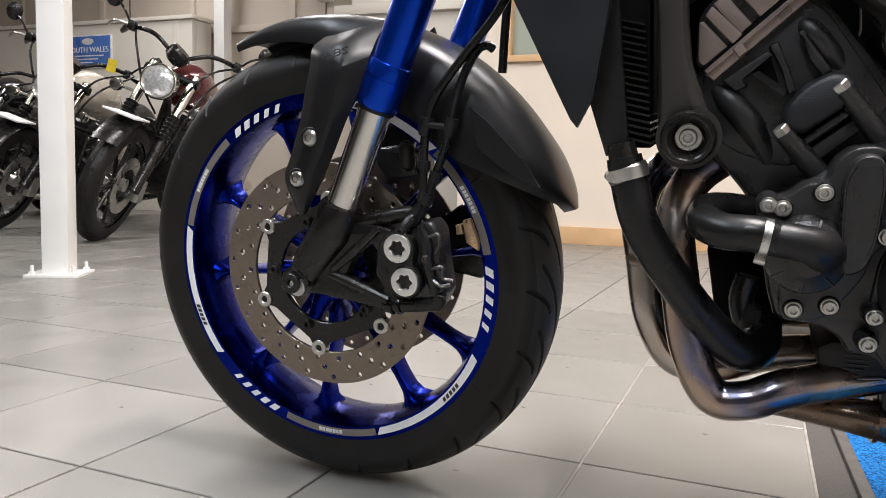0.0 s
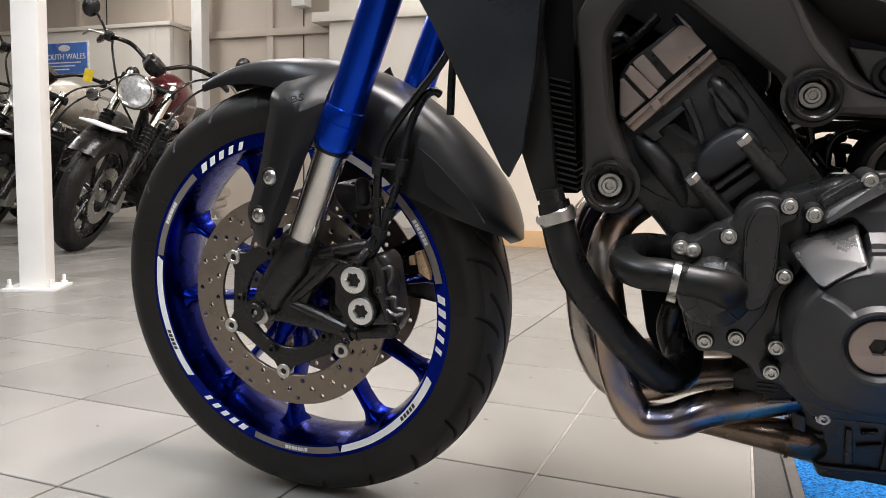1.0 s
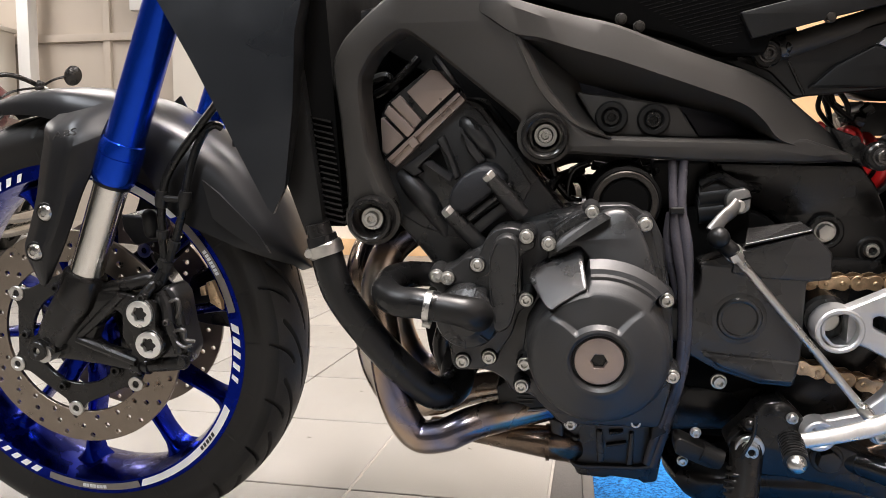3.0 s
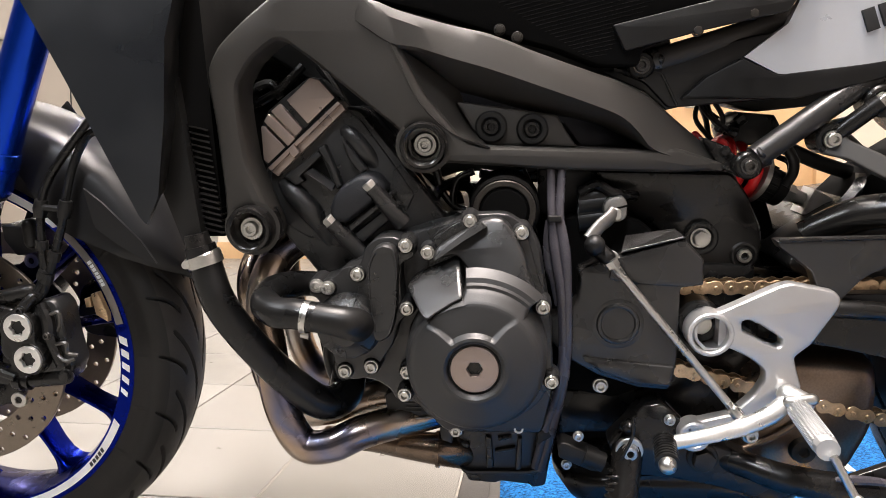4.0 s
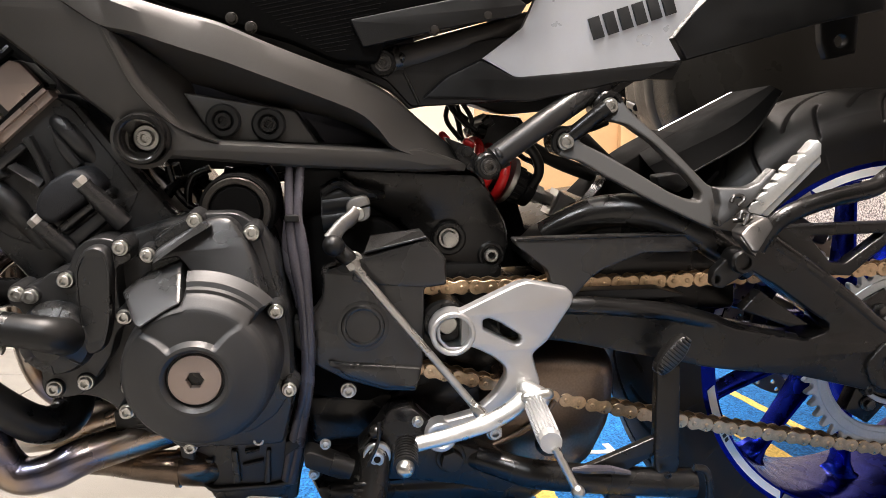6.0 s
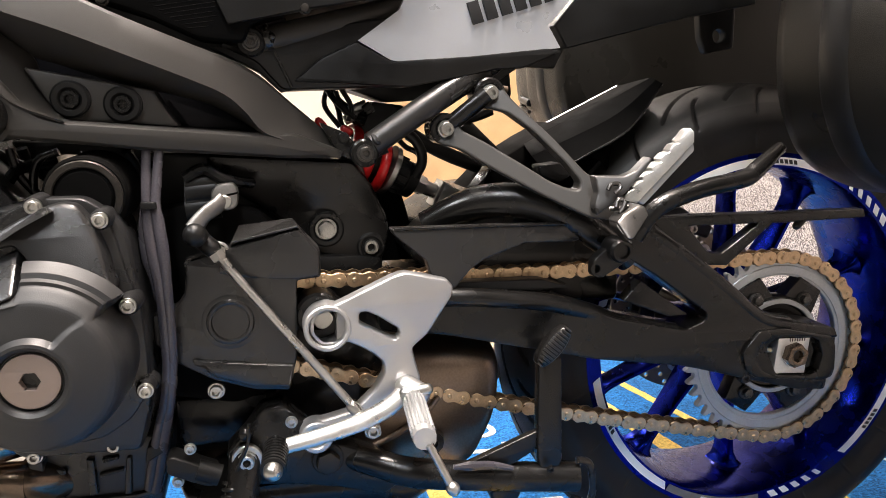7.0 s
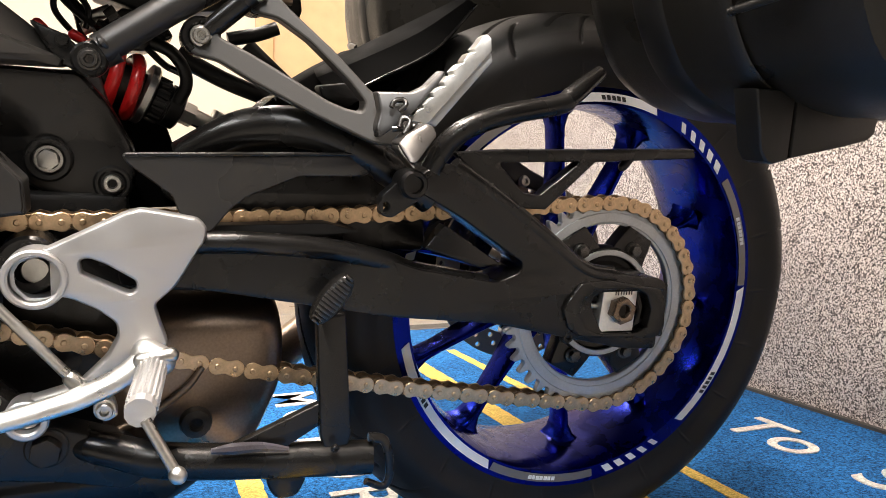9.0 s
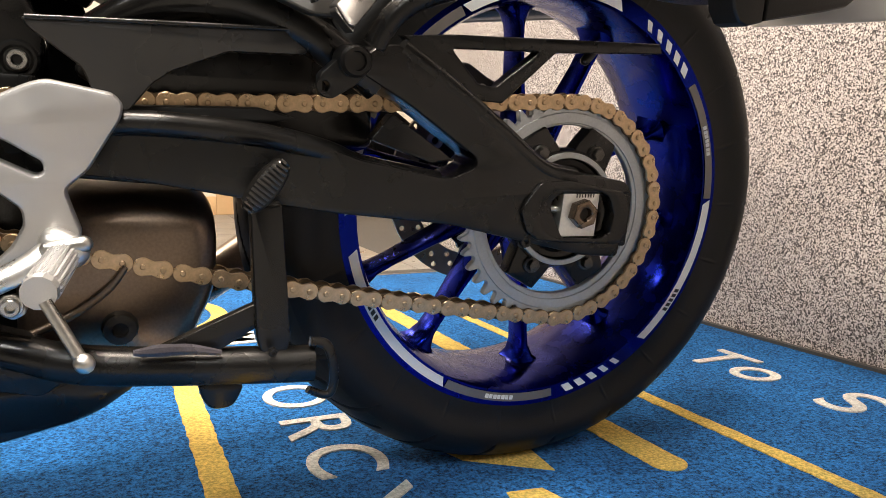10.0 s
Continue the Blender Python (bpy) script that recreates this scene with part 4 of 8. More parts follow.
part("collector", tube([(0.482, -0.07, 0.205), (0.544, -0.1, 0.214), (0.586, -0.12, 0.22), (0.628, -0.12, 0.216), (0.651, -0.1, 0.206)], [0.012, 0.013, 0.016, 0.019, 0.022], 20), BROWN_STEEL, bike, "tarnished exhaust collector")
part("collector_weld", tube([(0.621, -0.12, 0.216), (0.625, -0.12, 0.216)], 0.021, 20, 0), BROWN_STEEL, bike)
hose_pts = [(0.393, -0.2, 0.469), (0.397, -0.2, 0.452), (0.409, -0.2, 0.41), (0.434, -0.19, 0.365), (0.469, -0.17, 0.314), (0.499, -0.15, 0.282), (0.517, -0.125, 0.282), (0.519, -0.1, 0.307)]
part("radiator_hose", tube(hose_pts, [0.0155, 0.0165, 0.0172, 0.0172, 0.0175, 0.019, 0.02, 0.02], 20), HOSE, bike, "thick black lower radiator hose")
part("hose_neck", tube([(0.39, -0.2, 0.481), (0.393, -0.2, 0.466), (0.394, -0.2, 0.457)], [0.012, 0.0135, 0.014], 18), BLACK_PAINT, bike)
part("hose_clamp", tube([(0.3953, -0.2, 0.4605), (0.3955, -0.2, 0.46), (0.3982, -0.2, 0.4495), (0.3984, -0.2, 0.449)], [0.0172, 0.0184, 0.0184, 0.0172], 28, 0), STEEL, bike, "steel hose clamp")
part("clamp_screw", rod(*[(0.381, -0.205, 0.452), (0.384, -0.216, 0.452)], 0.0042), STEEL, bike)
part("water_hose", tube([(0.501, -0.15, 0.418), (0.479, -0.165, 0.421), (0.465, -0.195, 0.422), (0.466, -0.225, 0.416), (0.482, -0.243, 0.413), (0.502, -0.248, 0.413), (0.524, -0.246, 0.409)], [0.013, 0.0142, 0.015, 0.0152, 0.015, 0.0148, 0.0146], 22), HOSE, bike, "glossy black water pump hose")
part("hose_clamp", tube([(0.509, -0.248, 0.411), (0.515, -0.248, 0.41)], 0.0156, 28, 0), STEEL, bike, "steel hose clamp")
part("clamp_screw", rod(*[(0.505, -0.242, 0.392), (0.513, -0.242, 0.39)], 0.004), STEEL, bike)
part("pump_elbow", tube([(0.519, -0.247, 0.41), (0.539, -0.247, 0.407), (0.552, -0.243, 0.403), (0.556, -0.228, 0.397), (0.551, -0.205, 0.389)], [0.0142, 0.0145, 0.0158, 0.0168, 0.017], 22), BLACK_PLASTIC, bike, "black water pump elbow")

# ---- engine ----
eng = new("engine")
eng.parent = bike
tagged(eng, "black three-cylinder engine with bolted covers")
part("cylinder_block", plate(rounded([(0.446, 0.542), (0.533, 0.605), (0.552, 0.602), (0.643, 0.485), (0.66, 0.452), (0.65, 0.409), (0.552, 0.392), (0.504, 0.42), (0.49, 0.439), (0.456, 0.479)], 0.008), -0.148, 0.15, 0.008), BLACK_CAST, eng, "black cylinder block")
head_base = [(0.448, 0.588), (0.455, 0.600), (0.470, 0.612), (0.500, 0.634), (0.510, 0.632), (0.529, 0.613), (0.452, 0.544), (0.448, 0.550)]
# Black base puts the groove shade between the bronze panels into its colour.
part("head_cover", plate(head_base, -0.152, -0.12, 0.002), BLACK_CAST, eng, "bronze-panelled cylinder head cover")
for pts, y in (([(0.478, 0.611), (0.503, 0.633), (0.512, 0.631), (0.528, 0.613), (0.499, 0.587)], -0.16), ([(0.460, 0.600), (0.470, 0.608), (0.493, 0.582), (0.484, 0.573)], -0.158), ([(0.454, 0.590), (0.459, 0.598), (0.462, 0.596), (0.486, 0.573), (0.478, 0.565)], -0.163), ([(0.449, 0.585), (0.453, 0.586), (0.475, 0.563), (0.455, 0.547), (0.450, 0.551)], -0.158)):
    part("head_cover_panel", plate(rounded(pts, 0.0012, 2), y, -0.15, 0.0012), BRONZE, eng)
part("head_gasket", plate([(0.456, 0.540), (0.532, 0.609), (0.538, 0.601), (0.464, 0.534)], -0.158, -0.13, 0.0015), BRONZE, eng)
part("gasket_lip", plate([(0.455, 0.543), (0.531, 0.610), (0.534, 0.607), (0.459, 0.540)], -0.162, -0.15, 0.001), BRONZE, eng)
part("gasket_step", plate([(0.478, 0.561), (0.485, 0.567), (0.491, 0.559), (0.484, 0.553)], -0.166, -0.15, 0.0015), BRONZE, eng)
part("head_joint", plate([(0.454, 0.546), (0.531, 0.614), (0.532, 0.611), (0.456, 0.543)], -0.1612, -0.15, 0), FLAT_BLACK, eng)
part("cylinder_head", plate(rounded([(0.454, 0.539), (0.537, 0.602), (0.552, 0.591), (0.568, 0.569), (0.589, 0.540), (0.606, 0.514), (0.584, 0.469), (0.524, 0.457), (0.488, 0.469), (0.464, 0.484), (0.452, 0.511)], 0.004), -0.150, 0.1, 0.004), BLACK_CAST, eng)
for pts in ([(0.507, 0.563), (0.515, 0.567), (0.526, 0.541), (0.532, 0.524), (0.526, 0.520), (0.518, 0.544)], [(0.470, 0.534), (0.507, 0.560), (0.512, 0.555), (0.488, 0.534), (0.493, 0.529), (0.483, 0.524)], [(0.531, 0.576), (0.537, 0.570), (0.559, 0.541), (0.552, 0.535), (0.540, 0.550)]):
    part("casting_rib", plate(rounded(pts, 0.002), -0.16, -0.148, 0.003), BLACK_CAST, eng)
# Flat black plate on the face; a recess's shade painted as colour.
part("casting_pocket", plate(rounded([(0.492, 0.546), (0.508, 0.557), (0.514, 0.542), (0.520, 0.525), (0.503, 0.533)], 0.003), -0.1515, -0.145, 0.001), FLAT_BLACK, eng)
# Upturned rib face; the bright edge is put into its shape.
part("casting_rib", shell([(0.494, -0.157, 0.539), (0.501, -0.157, 0.542), (0.524, -0.157, 0.526), (0.522, -0.165, 0.520), (0.496, -0.165, 0.538)], [(0, 1, 2, 3, 4)], 0.01), BLACK_CAST, eng, "rib face tilted up to catch light")
part("casting_lobe", tube([(0.466, -0.145, 0.527), (0.478, -0.150, 0.516), (0.494, -0.150, 0.498), (0.506, -0.145, 0.479), (0.515, -0.140, 0.462)], [0.007, 0.0115, 0.0125, 0.0105, 0.0095], 18), BLACK_CAST, eng)
part("casting_lobe", tube([(0.530, -0.140, 0.585), (0.540, -0.146, 0.575), (0.556, -0.146, 0.556), (0.568, -0.140, 0.540), (0.583, -0.136, 0.518), (0.598, -0.134, 0.498)], [0.006, 0.0105, 0.0105, 0.0085, 0.0078, 0.0078], 18), BLACK_CAST, eng)
dome = rounded([(0.520, 0.493), (0.523, 0.512), (0.538, 0.530), (0.558, 0.540), (0.571, 0.537), (0.583, 0.522), (0.559, 0.503), (0.536, 0.485)], 0.008)
part("cam_chain_cover", loft(dome, [(0.7, -0.1835), (0.86, -0.182), (0.93, -0.1785), (0.98, -0.17), (1, -0.155), (1, -0.12)]), CRINKLE, eng, "crinkle-finished cam chain cover", angle=60)
part("cover_rim", plate(rounded([(0.538, 0.485), (0.584, 0.520), (0.588, 0.515), (0.542, 0.478)], 0.003), -0.176, -0.14, 0.003), BLACK_CAST, eng)
part("cover_rim", plate(rounded([(0.542, 0.474), (0.588, 0.510), (0.595, 0.501), (0.550, 0.463)], 0.003), -0.17, -0.14, 0.003), BLACK_CAST, eng)
for pts in ([(0.5655, -0.179, 0.525), (0.596, -0.17, 0.487)], [(0.5235, -0.177, 0.489), (0.555, -0.168, 0.452)]):
    part("cover_boss", tube(pts, [0.0085, 0.0095], 16, 0), BLACK_CAST, eng)
    a, b = Vector(pts[0]), Vector(pts[1])
    d = (b - a).normalized()
    part("bolt", tube([a - d * 0.007, a - d * 0.006, a + d * 0.001], [0.006, 0.0072, 0.0072], 6, 0), STEEL, eng)
part("crankcase", plate(rounded([(0.507, 0.416), (0.538, 0.446), (0.586, 0.475), (0.644, 0.493), (0.723, 0.49), (0.735, 0.464), (0.746, 0.393), (0.75, 0.314), (0.739, 0.267), (0.638, 0.266), (0.626, 0.278), (0.607, 0.298), (0.585, 0.300), (0.580, 0.312), (0.564, 0.322), (0.526, 0.326), (0.518, 0.354)], 0.008), -0.185, 0.17, 0.008), BLACK_CAST, eng, "black crankcase")
pump = rounded([(0.531, 0.44), (0.541, 0.45), (0.557, 0.451), (0.562, 0.468), (0.574, 0.479), (0.59, 0.481), (0.606, 0.474), (0.613, 0.461), (0.597, 0.453), (0.599, 0.413), (0.608, 0.405), (0.595, 0.394), (0.589, 0.372), (0.572, 0.347), (0.56, 0.334), (0.532, 0.331), (0.526, 0.342), (0.528, 0.357), (0.515, 0.382), (0.515, 0.416), (0.504, 0.421), (0.508, 0.433)], 0.006)
part("pump_cover", plate(pump, -0.208, -0.17, 0.003), BLACK_CAST, eng, "black water pump cover")
part("pump_chain_cover", loft(rounded([(0.567, 0.455), (0.574, 0.472), (0.585, 0.476), (0.594, 0.472), (0.597, 0.455), (0.594, 0.404), (0.587, 0.381), (0.573, 0.375), (0.568, 0.404)], 0.012), [(0.84, -0.2215), (0.88, -0.2225), (0.95, -0.2225), (0.985, -0.2205), (1, -0.216), (1, -0.19)]), BLACK_CAST, eng, angle=35)
px_, pz_ = 0.545, 0.391
part("pump_dome", lathe([(0, -0.236), (0.014, -0.235), (0.022, -0.226), (0.03, -0.221), (0.033, -0.214), (0.034, -0.2)], px_, pz_, 36), BLACK_CAST, eng)
for k in range(7):
    a = radians(25 + 48 * k)
    c, s = math.cos(a), math.sin(a)
    part("pump_rib", tube([(px_ + 0.015 * c, -0.229, pz_ + 0.015 * s), (px_ + 0.031 * c, -0.219, pz_ + 0.031 * s)], [0.0022, 0.0018], 6, 0), BLACK_CAST, eng)
for bx, by, bz in [(0.603, -0.212, 0.472), (0.624, -0.205, 0.464), (0.555, -0.212, 0.443), (0.525, -0.212, 0.429), (0.514, -0.212, 0.431), (0.603, -0.212, 0.409), (0.566, -0.212, 0.348), (0.539, -0.212, 0.343), (0.601, -0.205, 0.34), (0.598, -0.205, 0.316), (0.665, -0.2, 0.494), (0.715, -0.2, 0.483), (0.736, -0.21, 0.411), (0.746, -0.2, 0.331), (0.714, -0.18, 0.273), (0.648, -0.18, 0.267)]:
    part("bolt_boss", lathe([(0.0078, by + 0.001), (0.0088, by + 0.004), (0.0095, by + 0.03)], bx, bz, 18), BLACK_CAST, eng)
    bolt(eng, bx, by, bz, 0.0072)
gc = rounded([(0.627, 0.479), (0.65, 0.494), (0.671, 0.5), (0.701, 0.501), (0.719, 0.489), (0.724, 0.469), (0.734, 0.432), (0.743, 0.407), (0.747, 0.366), (0.748, 0.328), (0.733, 0.302), (0.709, 0.285), (0.662, 0.276), (0.622, 0.285), (0.6, 0.313), (0.598, 0.345), (0.603, 0.387), (0.617, 0.406), (0.623, 0.453)], 0.008)
part("generator_flange", plate(gc, -0.19, -0.155, 0.003), BLACK_CAST, eng, "black generator cover flange")
part("generator_neck", plate(rounded([(0.629, 0.458), (0.633, 0.470), (0.648, 0.480), (0.663, 0.489), (0.675, 0.495), (0.686, 0.498), (0.697, 0.497), (0.704, 0.490), (0.711, 0.478), (0.719, 0.459), (0.724, 0.440), (0.729, 0.429), (0.723, 0.420), (0.692, 0.430), (0.671, 0.434), (0.661, 0.455), (0.652, 0.464)], 0.004), 0.0, 0.03, 0.0045, lean=lambda x, z: -0.3775 + 0.35 * z), BLACK_CAST, eng, "flat neck of the generator cover", angle=30)
part("neck_facet", shell([(0.632, -0.221, 0.459), (0.634, -0.205, 0.468), (0.675, -0.205, 0.495), (0.682, -0.217, 0.492), (0.660, -0.223, 0.479)], [(0, 1, 2, 3, 4)], 0.01), BLACK_CAST, eng, angle=20)
part("generator_shelf", plate(rounded([(0.628, 0.476), (0.648, 0.491), (0.662, 0.498), (0.669, 0.493), (0.667, 0.485), (0.648, 0.476), (0.632, 0.465)], 0.004), -0.2, -0.17, 0.003), BLACK_CAST, eng, angle=30)
gx, gz = 0.672, 0.366


def generator_dome():
    """The round cover: a cone below, a raised fan with two steps above."""
    low = [(0.0242, -0.256), (0.0246, -0.2605), (0.0258, -0.2628), (0.0285, -0.2652), (0.031, -0.2652), (0.036, -0.2632), (0.05, -0.2594), (0.057, -0.257), (0.0605, -0.2548), (0.0632, -0.2512), (0.0652, -0.246), (0.0668, -0.237), (0.068, -0.225), (0.0688, -0.21), (0.0692, -0.195), (0.0695, -0.18)]
    fan = [(0.0242, -0.256), (0.0246, -0.2605), (0.0258, -0.2628), (0.0285, -0.2652), (0.031, -0.2645), (0.0345, -0.2585), (0.046, -0.2565), (0.0585, -0.2547), (0.061, -0.2538), (0.0705, -0.2452), (0.0722, -0.2425), (0.0752, -0.2425), (0.0768, -0.238), (0.0812, -0.2365), (0.0865, -0.229), (0.0885, -0.226)]
    n, steps = 540, 4
    sub = lambda p: [(p[q][0] + (p[q + 1][0] - p[q][0]) * s / steps, p[q][1] + (p[q + 1][1] - p[q][1]) * s / steps) for q in range(len(p) - 1) for s in range(steps)] + [p[-1]]
    low, fan = sub(low), sub(fan)
    bm = bmesh.new()
    rings = []
    for (r0, y0), (r1, y1) in zip(low, fan):
        row = []
        for i in range(n):
            a = 360 * i / n
            f = min(1.45, max(0.0, (r1 - 0.033) / 0.04))
            left, right = 129 + 14 * f, 58 - 12 * f
            if r1 > 0.0598:
                left = 98
            edge = 0.13 / r1
            w = min(1.0, max(0.0, (min(a - right, left - a) + edge) / (2 * edge))) if a < 270 else 0.0
            r, y = r0 + (r1 - r0) * w, y0 + (y1 - y0) * w
            row.append(bm.verts.new((gx + r * math.cos(radians(a)), y, gz + r * math.sin(radians(a)))))
        rings.append(row)
    for p, q in zip(rings, rings[1:]):
        for i in range(n):
            bm.faces.new((p[i - 1], p[i], q[i], q[i - 1]))
    return bm


part("generator_cover", generator_dome(), ROUGH_CAST, eng, "domed black generator cover with a stepped fan", angle=35)
part("generator_block", plate(rounded([(0.605, 0.434), (0.617, 0.443), (0.652, 0.459), (0.656, 0.458), (0.661, 0.431), (0.651, 0.426), (0.636, 0.417), (0.629, 0.412), (0.623, 0.414)], 0.003), 0.0, 0.05, 0.004, lean=lambda x, z: -0.4843 - 0.5 * x + 1.3 * z), BLACK_CAST, eng, "flat raised block on the generator cover", angle=30)
hexes = ring_points(gx, gz, 0.0076, 6)
part("hub_cap", plate(ring_points(gx, gz, 0.0225, 48), -0.2615, -0.245, 0.0012, [hexes]), BRONZE, eng, "bronze-grey inspection cap with a hex socket")
part("hub_cap_well", plate(ring_points(gx, gz, 0.011, 16), -0.2555, -0.25, 0), BLACK_PAINT, eng)
part("cap_seat", ring(0.0225, 0.0246, -0.2585, -0.25, gx, gz, 48, 0.0006), BLACK_PLASTIC, eng)
part("starter_end", lathe([(0, -0.172), (0.022, -0.172), (0.0245, -0.169), (0.033, -0.169), (0.0355, -0.164), (0.037, -0.1)], 0.698, 0.499, 40), FLAT_BLACK, eng, "black starter housing", angle=20)
part("starter_band", ring(0.0255, 0.0318, -0.1725, -0.168, 0.698, 0.499, 44, 0.001), CHAIN_DARK, eng, "dull cast band")
part("oil_pan", plate(rounded([(0.620, 0.256), (0.625, 0.236), (0.628, 0.218), (0.631, 0.196), (0.642, 0.196), (0.646, 0.201), (0.657, 0.175), (0.689, 0.173), (0.694, 0.176), (0.727, 0.173), (0.731, 0.169), (0.746, 0.172), (0.750, 0.201), (0.756, 0.226), (0.757, 0.253)], 0.004), -0.118, 0.1, 0.005), BLACK_CAST, eng, "black oil pan")
part("pan_leg", plate(rounded([(0.625, 0.250), (0.640, 0.245), (0.642, 0.203), (0.633, 0.201), (0.629, 0.217)], 0.003), -0.13, -0.11, 0.003), BLACK_CAST, eng)
part("pan_lip", plate(rounded([(0.647, 0.197), (0.658, 0.192), (0.723, 0.194), (0.747, 0.200), (0.747, 0.193), (0.723, 0.188), (0.658, 0.186), (0.651, 0.190)], 0.002), -0.124, -0.11, 0.002), BLACK_CAST, eng)
for pts in ([(0.677, 0.235), (0.684, 0.234), (0.687, 0.197), (0.679, 0.195)], [(0.714, 0.234), (0.719, 0.234), (0.718, 0.195), (0.711, 0.194)], [(0.643, 0.227), (0.659, 0.225), (0.659, 0.220), (0.643, 0.221)], [(0.691, 0.234), (0.707, 0.236), (0.707, 0.232), (0.692, 0.229)], [(0.688, 0.218), (0.711, 0.223), (0.711, 0.219), (0.689, 0.214)]):
    part("pan_rib", plate(rounded(pts, 0.0015), -0.124, -0.11, 0.002), BLACK_CAST, eng)
part("oil_cooler_box", plate(rounded([(0.567, 0.291), (0.569, 0.274), (0.572, 0.264), (0.582, 0.263), (0.624, 0.268), (0.626, 0.289), (0.604, 0.298), (0.579, 0.298)], 0.003), -0.146, -0.06, 0.002), BLACK_PLASTIC, eng, "black box with a pale printed label")
part("box_rim", tube([(0.572, -0.147, 0.266), (0.577, -0.147, 0.263), (0.598, -0.147, 0.265), (0.623, -0.147, 0.268)], 0.0012, 6), DULL_ALU, eng)
for k in range(4):
    z = 0.0045 * k
    x0, _, z0 = (0.590, -0.147, 0.288)
    part("marking", box(x0, x0 + 0.02 - 0.003 * (k % 2), -0.1475, -0.1464, z0 - z - 0.0014, z0 - z), FRAME_PAINT, eng)
part("oil_line", tube([(0.522, -0.09, 0.271), (0.512, -0.1, 0.282), (0.5, -0.1, 0.316), (0.505, -0.1, 0.344)], 0.012, 14), BLACK_PAINT, eng)
# Flat black puts the shade behind the covers into these cases' colour.
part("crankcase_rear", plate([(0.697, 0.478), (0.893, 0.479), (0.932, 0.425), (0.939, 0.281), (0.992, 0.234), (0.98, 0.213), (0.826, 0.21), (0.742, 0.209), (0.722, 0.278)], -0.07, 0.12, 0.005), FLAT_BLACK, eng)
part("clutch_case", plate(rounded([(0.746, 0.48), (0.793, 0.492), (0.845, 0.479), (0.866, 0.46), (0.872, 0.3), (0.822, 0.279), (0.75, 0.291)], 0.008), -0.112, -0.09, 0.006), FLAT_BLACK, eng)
part("sprocket_cover", plate(rounded([(0.746, 0.384), (0.767, 0.391), (0.775, 0.403), (0.777, 0.421), (0.775, 0.435), (0.816, 0.450), (0.881, 0.468), (0.902, 0.446), (0.903, 0.419), (0.880, 0.416), (0.880, 0.338), (0.873, 0.304), (0.840, 0.306), (0.798, 0.319), (0.768, 0.336), (0.747, 0.357)], 0.003), -0.147, -0.12, 0.004), SATIN_PLASTIC, eng, "satin black front sprocket cover")
part("sprocket_cover_face", plate(rounded([(0.810, 0.447), (0.880, 0.467), (0.900, 0.445), (0.901, 0.421), (0.878, 0.418), (0.838, 0.420), (0.806, 0.425)], 0.003), -0.1495, -0.145, 0.002), SATIN_PLASTIC, eng)
cx_, cz_ = 0.817, 0.377
part("cover_ring", lathe([(0, -0.1455), (0.0165, -0.1455), (0.018, -0.1505), (0.0195, -0.151), (0.0212, -0.1505), (0.0225, -0.1475), (0.0255, -0.1475), (0.0275, -0.1468), (0.028, -0.14)], cx_, cz_, 48), SATIN_PLASTIC, eng, angle=25)
part("cover_ledge", shell([(0.818, -0.148, 0.453), (0.825, -0.124, 0.467), (0.876, -0.124, 0.474), (0.882, -0.148, 0.469)], [(0, 1, 2, 3)], 0.004), SATIN_PLASTIC, eng, angle=20)
part("cover_skirt", plate(rounded([(0.780, 0.341), (0.878, 0.332), (0.874, 0.308), (0.839, 0.310), (0.801, 0.323)], 0.003), -0.151, -0.14, 0.004), SATIN_PLASTIC, eng)
part("cover_edge", rod(*[(0.819, -0.149, 0.455), (0.880, -0.149, 0.470)], 0.001), SATIN_PLASTIC, eng)
bolt(eng, 0.802, -0.14, 0.305, 0.0085)
bolt(eng, 0.8075, -0.149, 0.446, 0.0095, "hex")
for pts in ([(0.745, -0.140, 0.538), (0.746, -0.155, 0.494), (0.748, -0.160, 0.472), (0.752, -0.165, 0.443), (0.757, -0.165, 0.414), (0.760, -0.160, 0.364), (0.760, -0.155, 0.331), (0.755, -0.150, 0.297), (0.748, -0.140, 0.266), (0.741, -0.130, 0.235), (0.734, -0.120, 0.198)],
            [(0.756, -0.140, 0.538), (0.754, -0.155, 0.494), (0.756, -0.160, 0.477), (0.760, -0.165, 0.453), (0.762, -0.165, 0.414), (0.764, -0.160, 0.364), (0.763, -0.155, 0.331), (0.759, -0.150, 0.297), (0.753, -0.140, 0.265), (0.748, -0.130, 0.232), (0.740, -0.120, 0.195)], [(0.744, -0.150, 0.487), (0.742, -0.150, 0.464), (0.745, -0.150, 0.440), (0.750, -0.150, 0.425), (0.756, -0.150, 0.398)]):
    part("breather_hose", tube(pts, [0.0044, 0.0046] + [0.0056] * (len(pts) - 2), 14), GLOSS_HOSE, eng, "glossy black breather hose", angle=60)
part("hose_clip", plate(rounded([(0.742, 0.494), (0.755, 0.494), (0.756, 0.488), (0.742, 0.488)], 0.001), -0.166, -0.152, 0.001), BLACK_PLASTIC, eng)
part("cable_sleeve", plate(rounded([(0.736, 0.25), (0.752, 0.255), (0.751, 0.243), (0.734, 0.233)], 0.002), -0.14, -0.12, 0.002), BLACK_PLASTIC, eng)
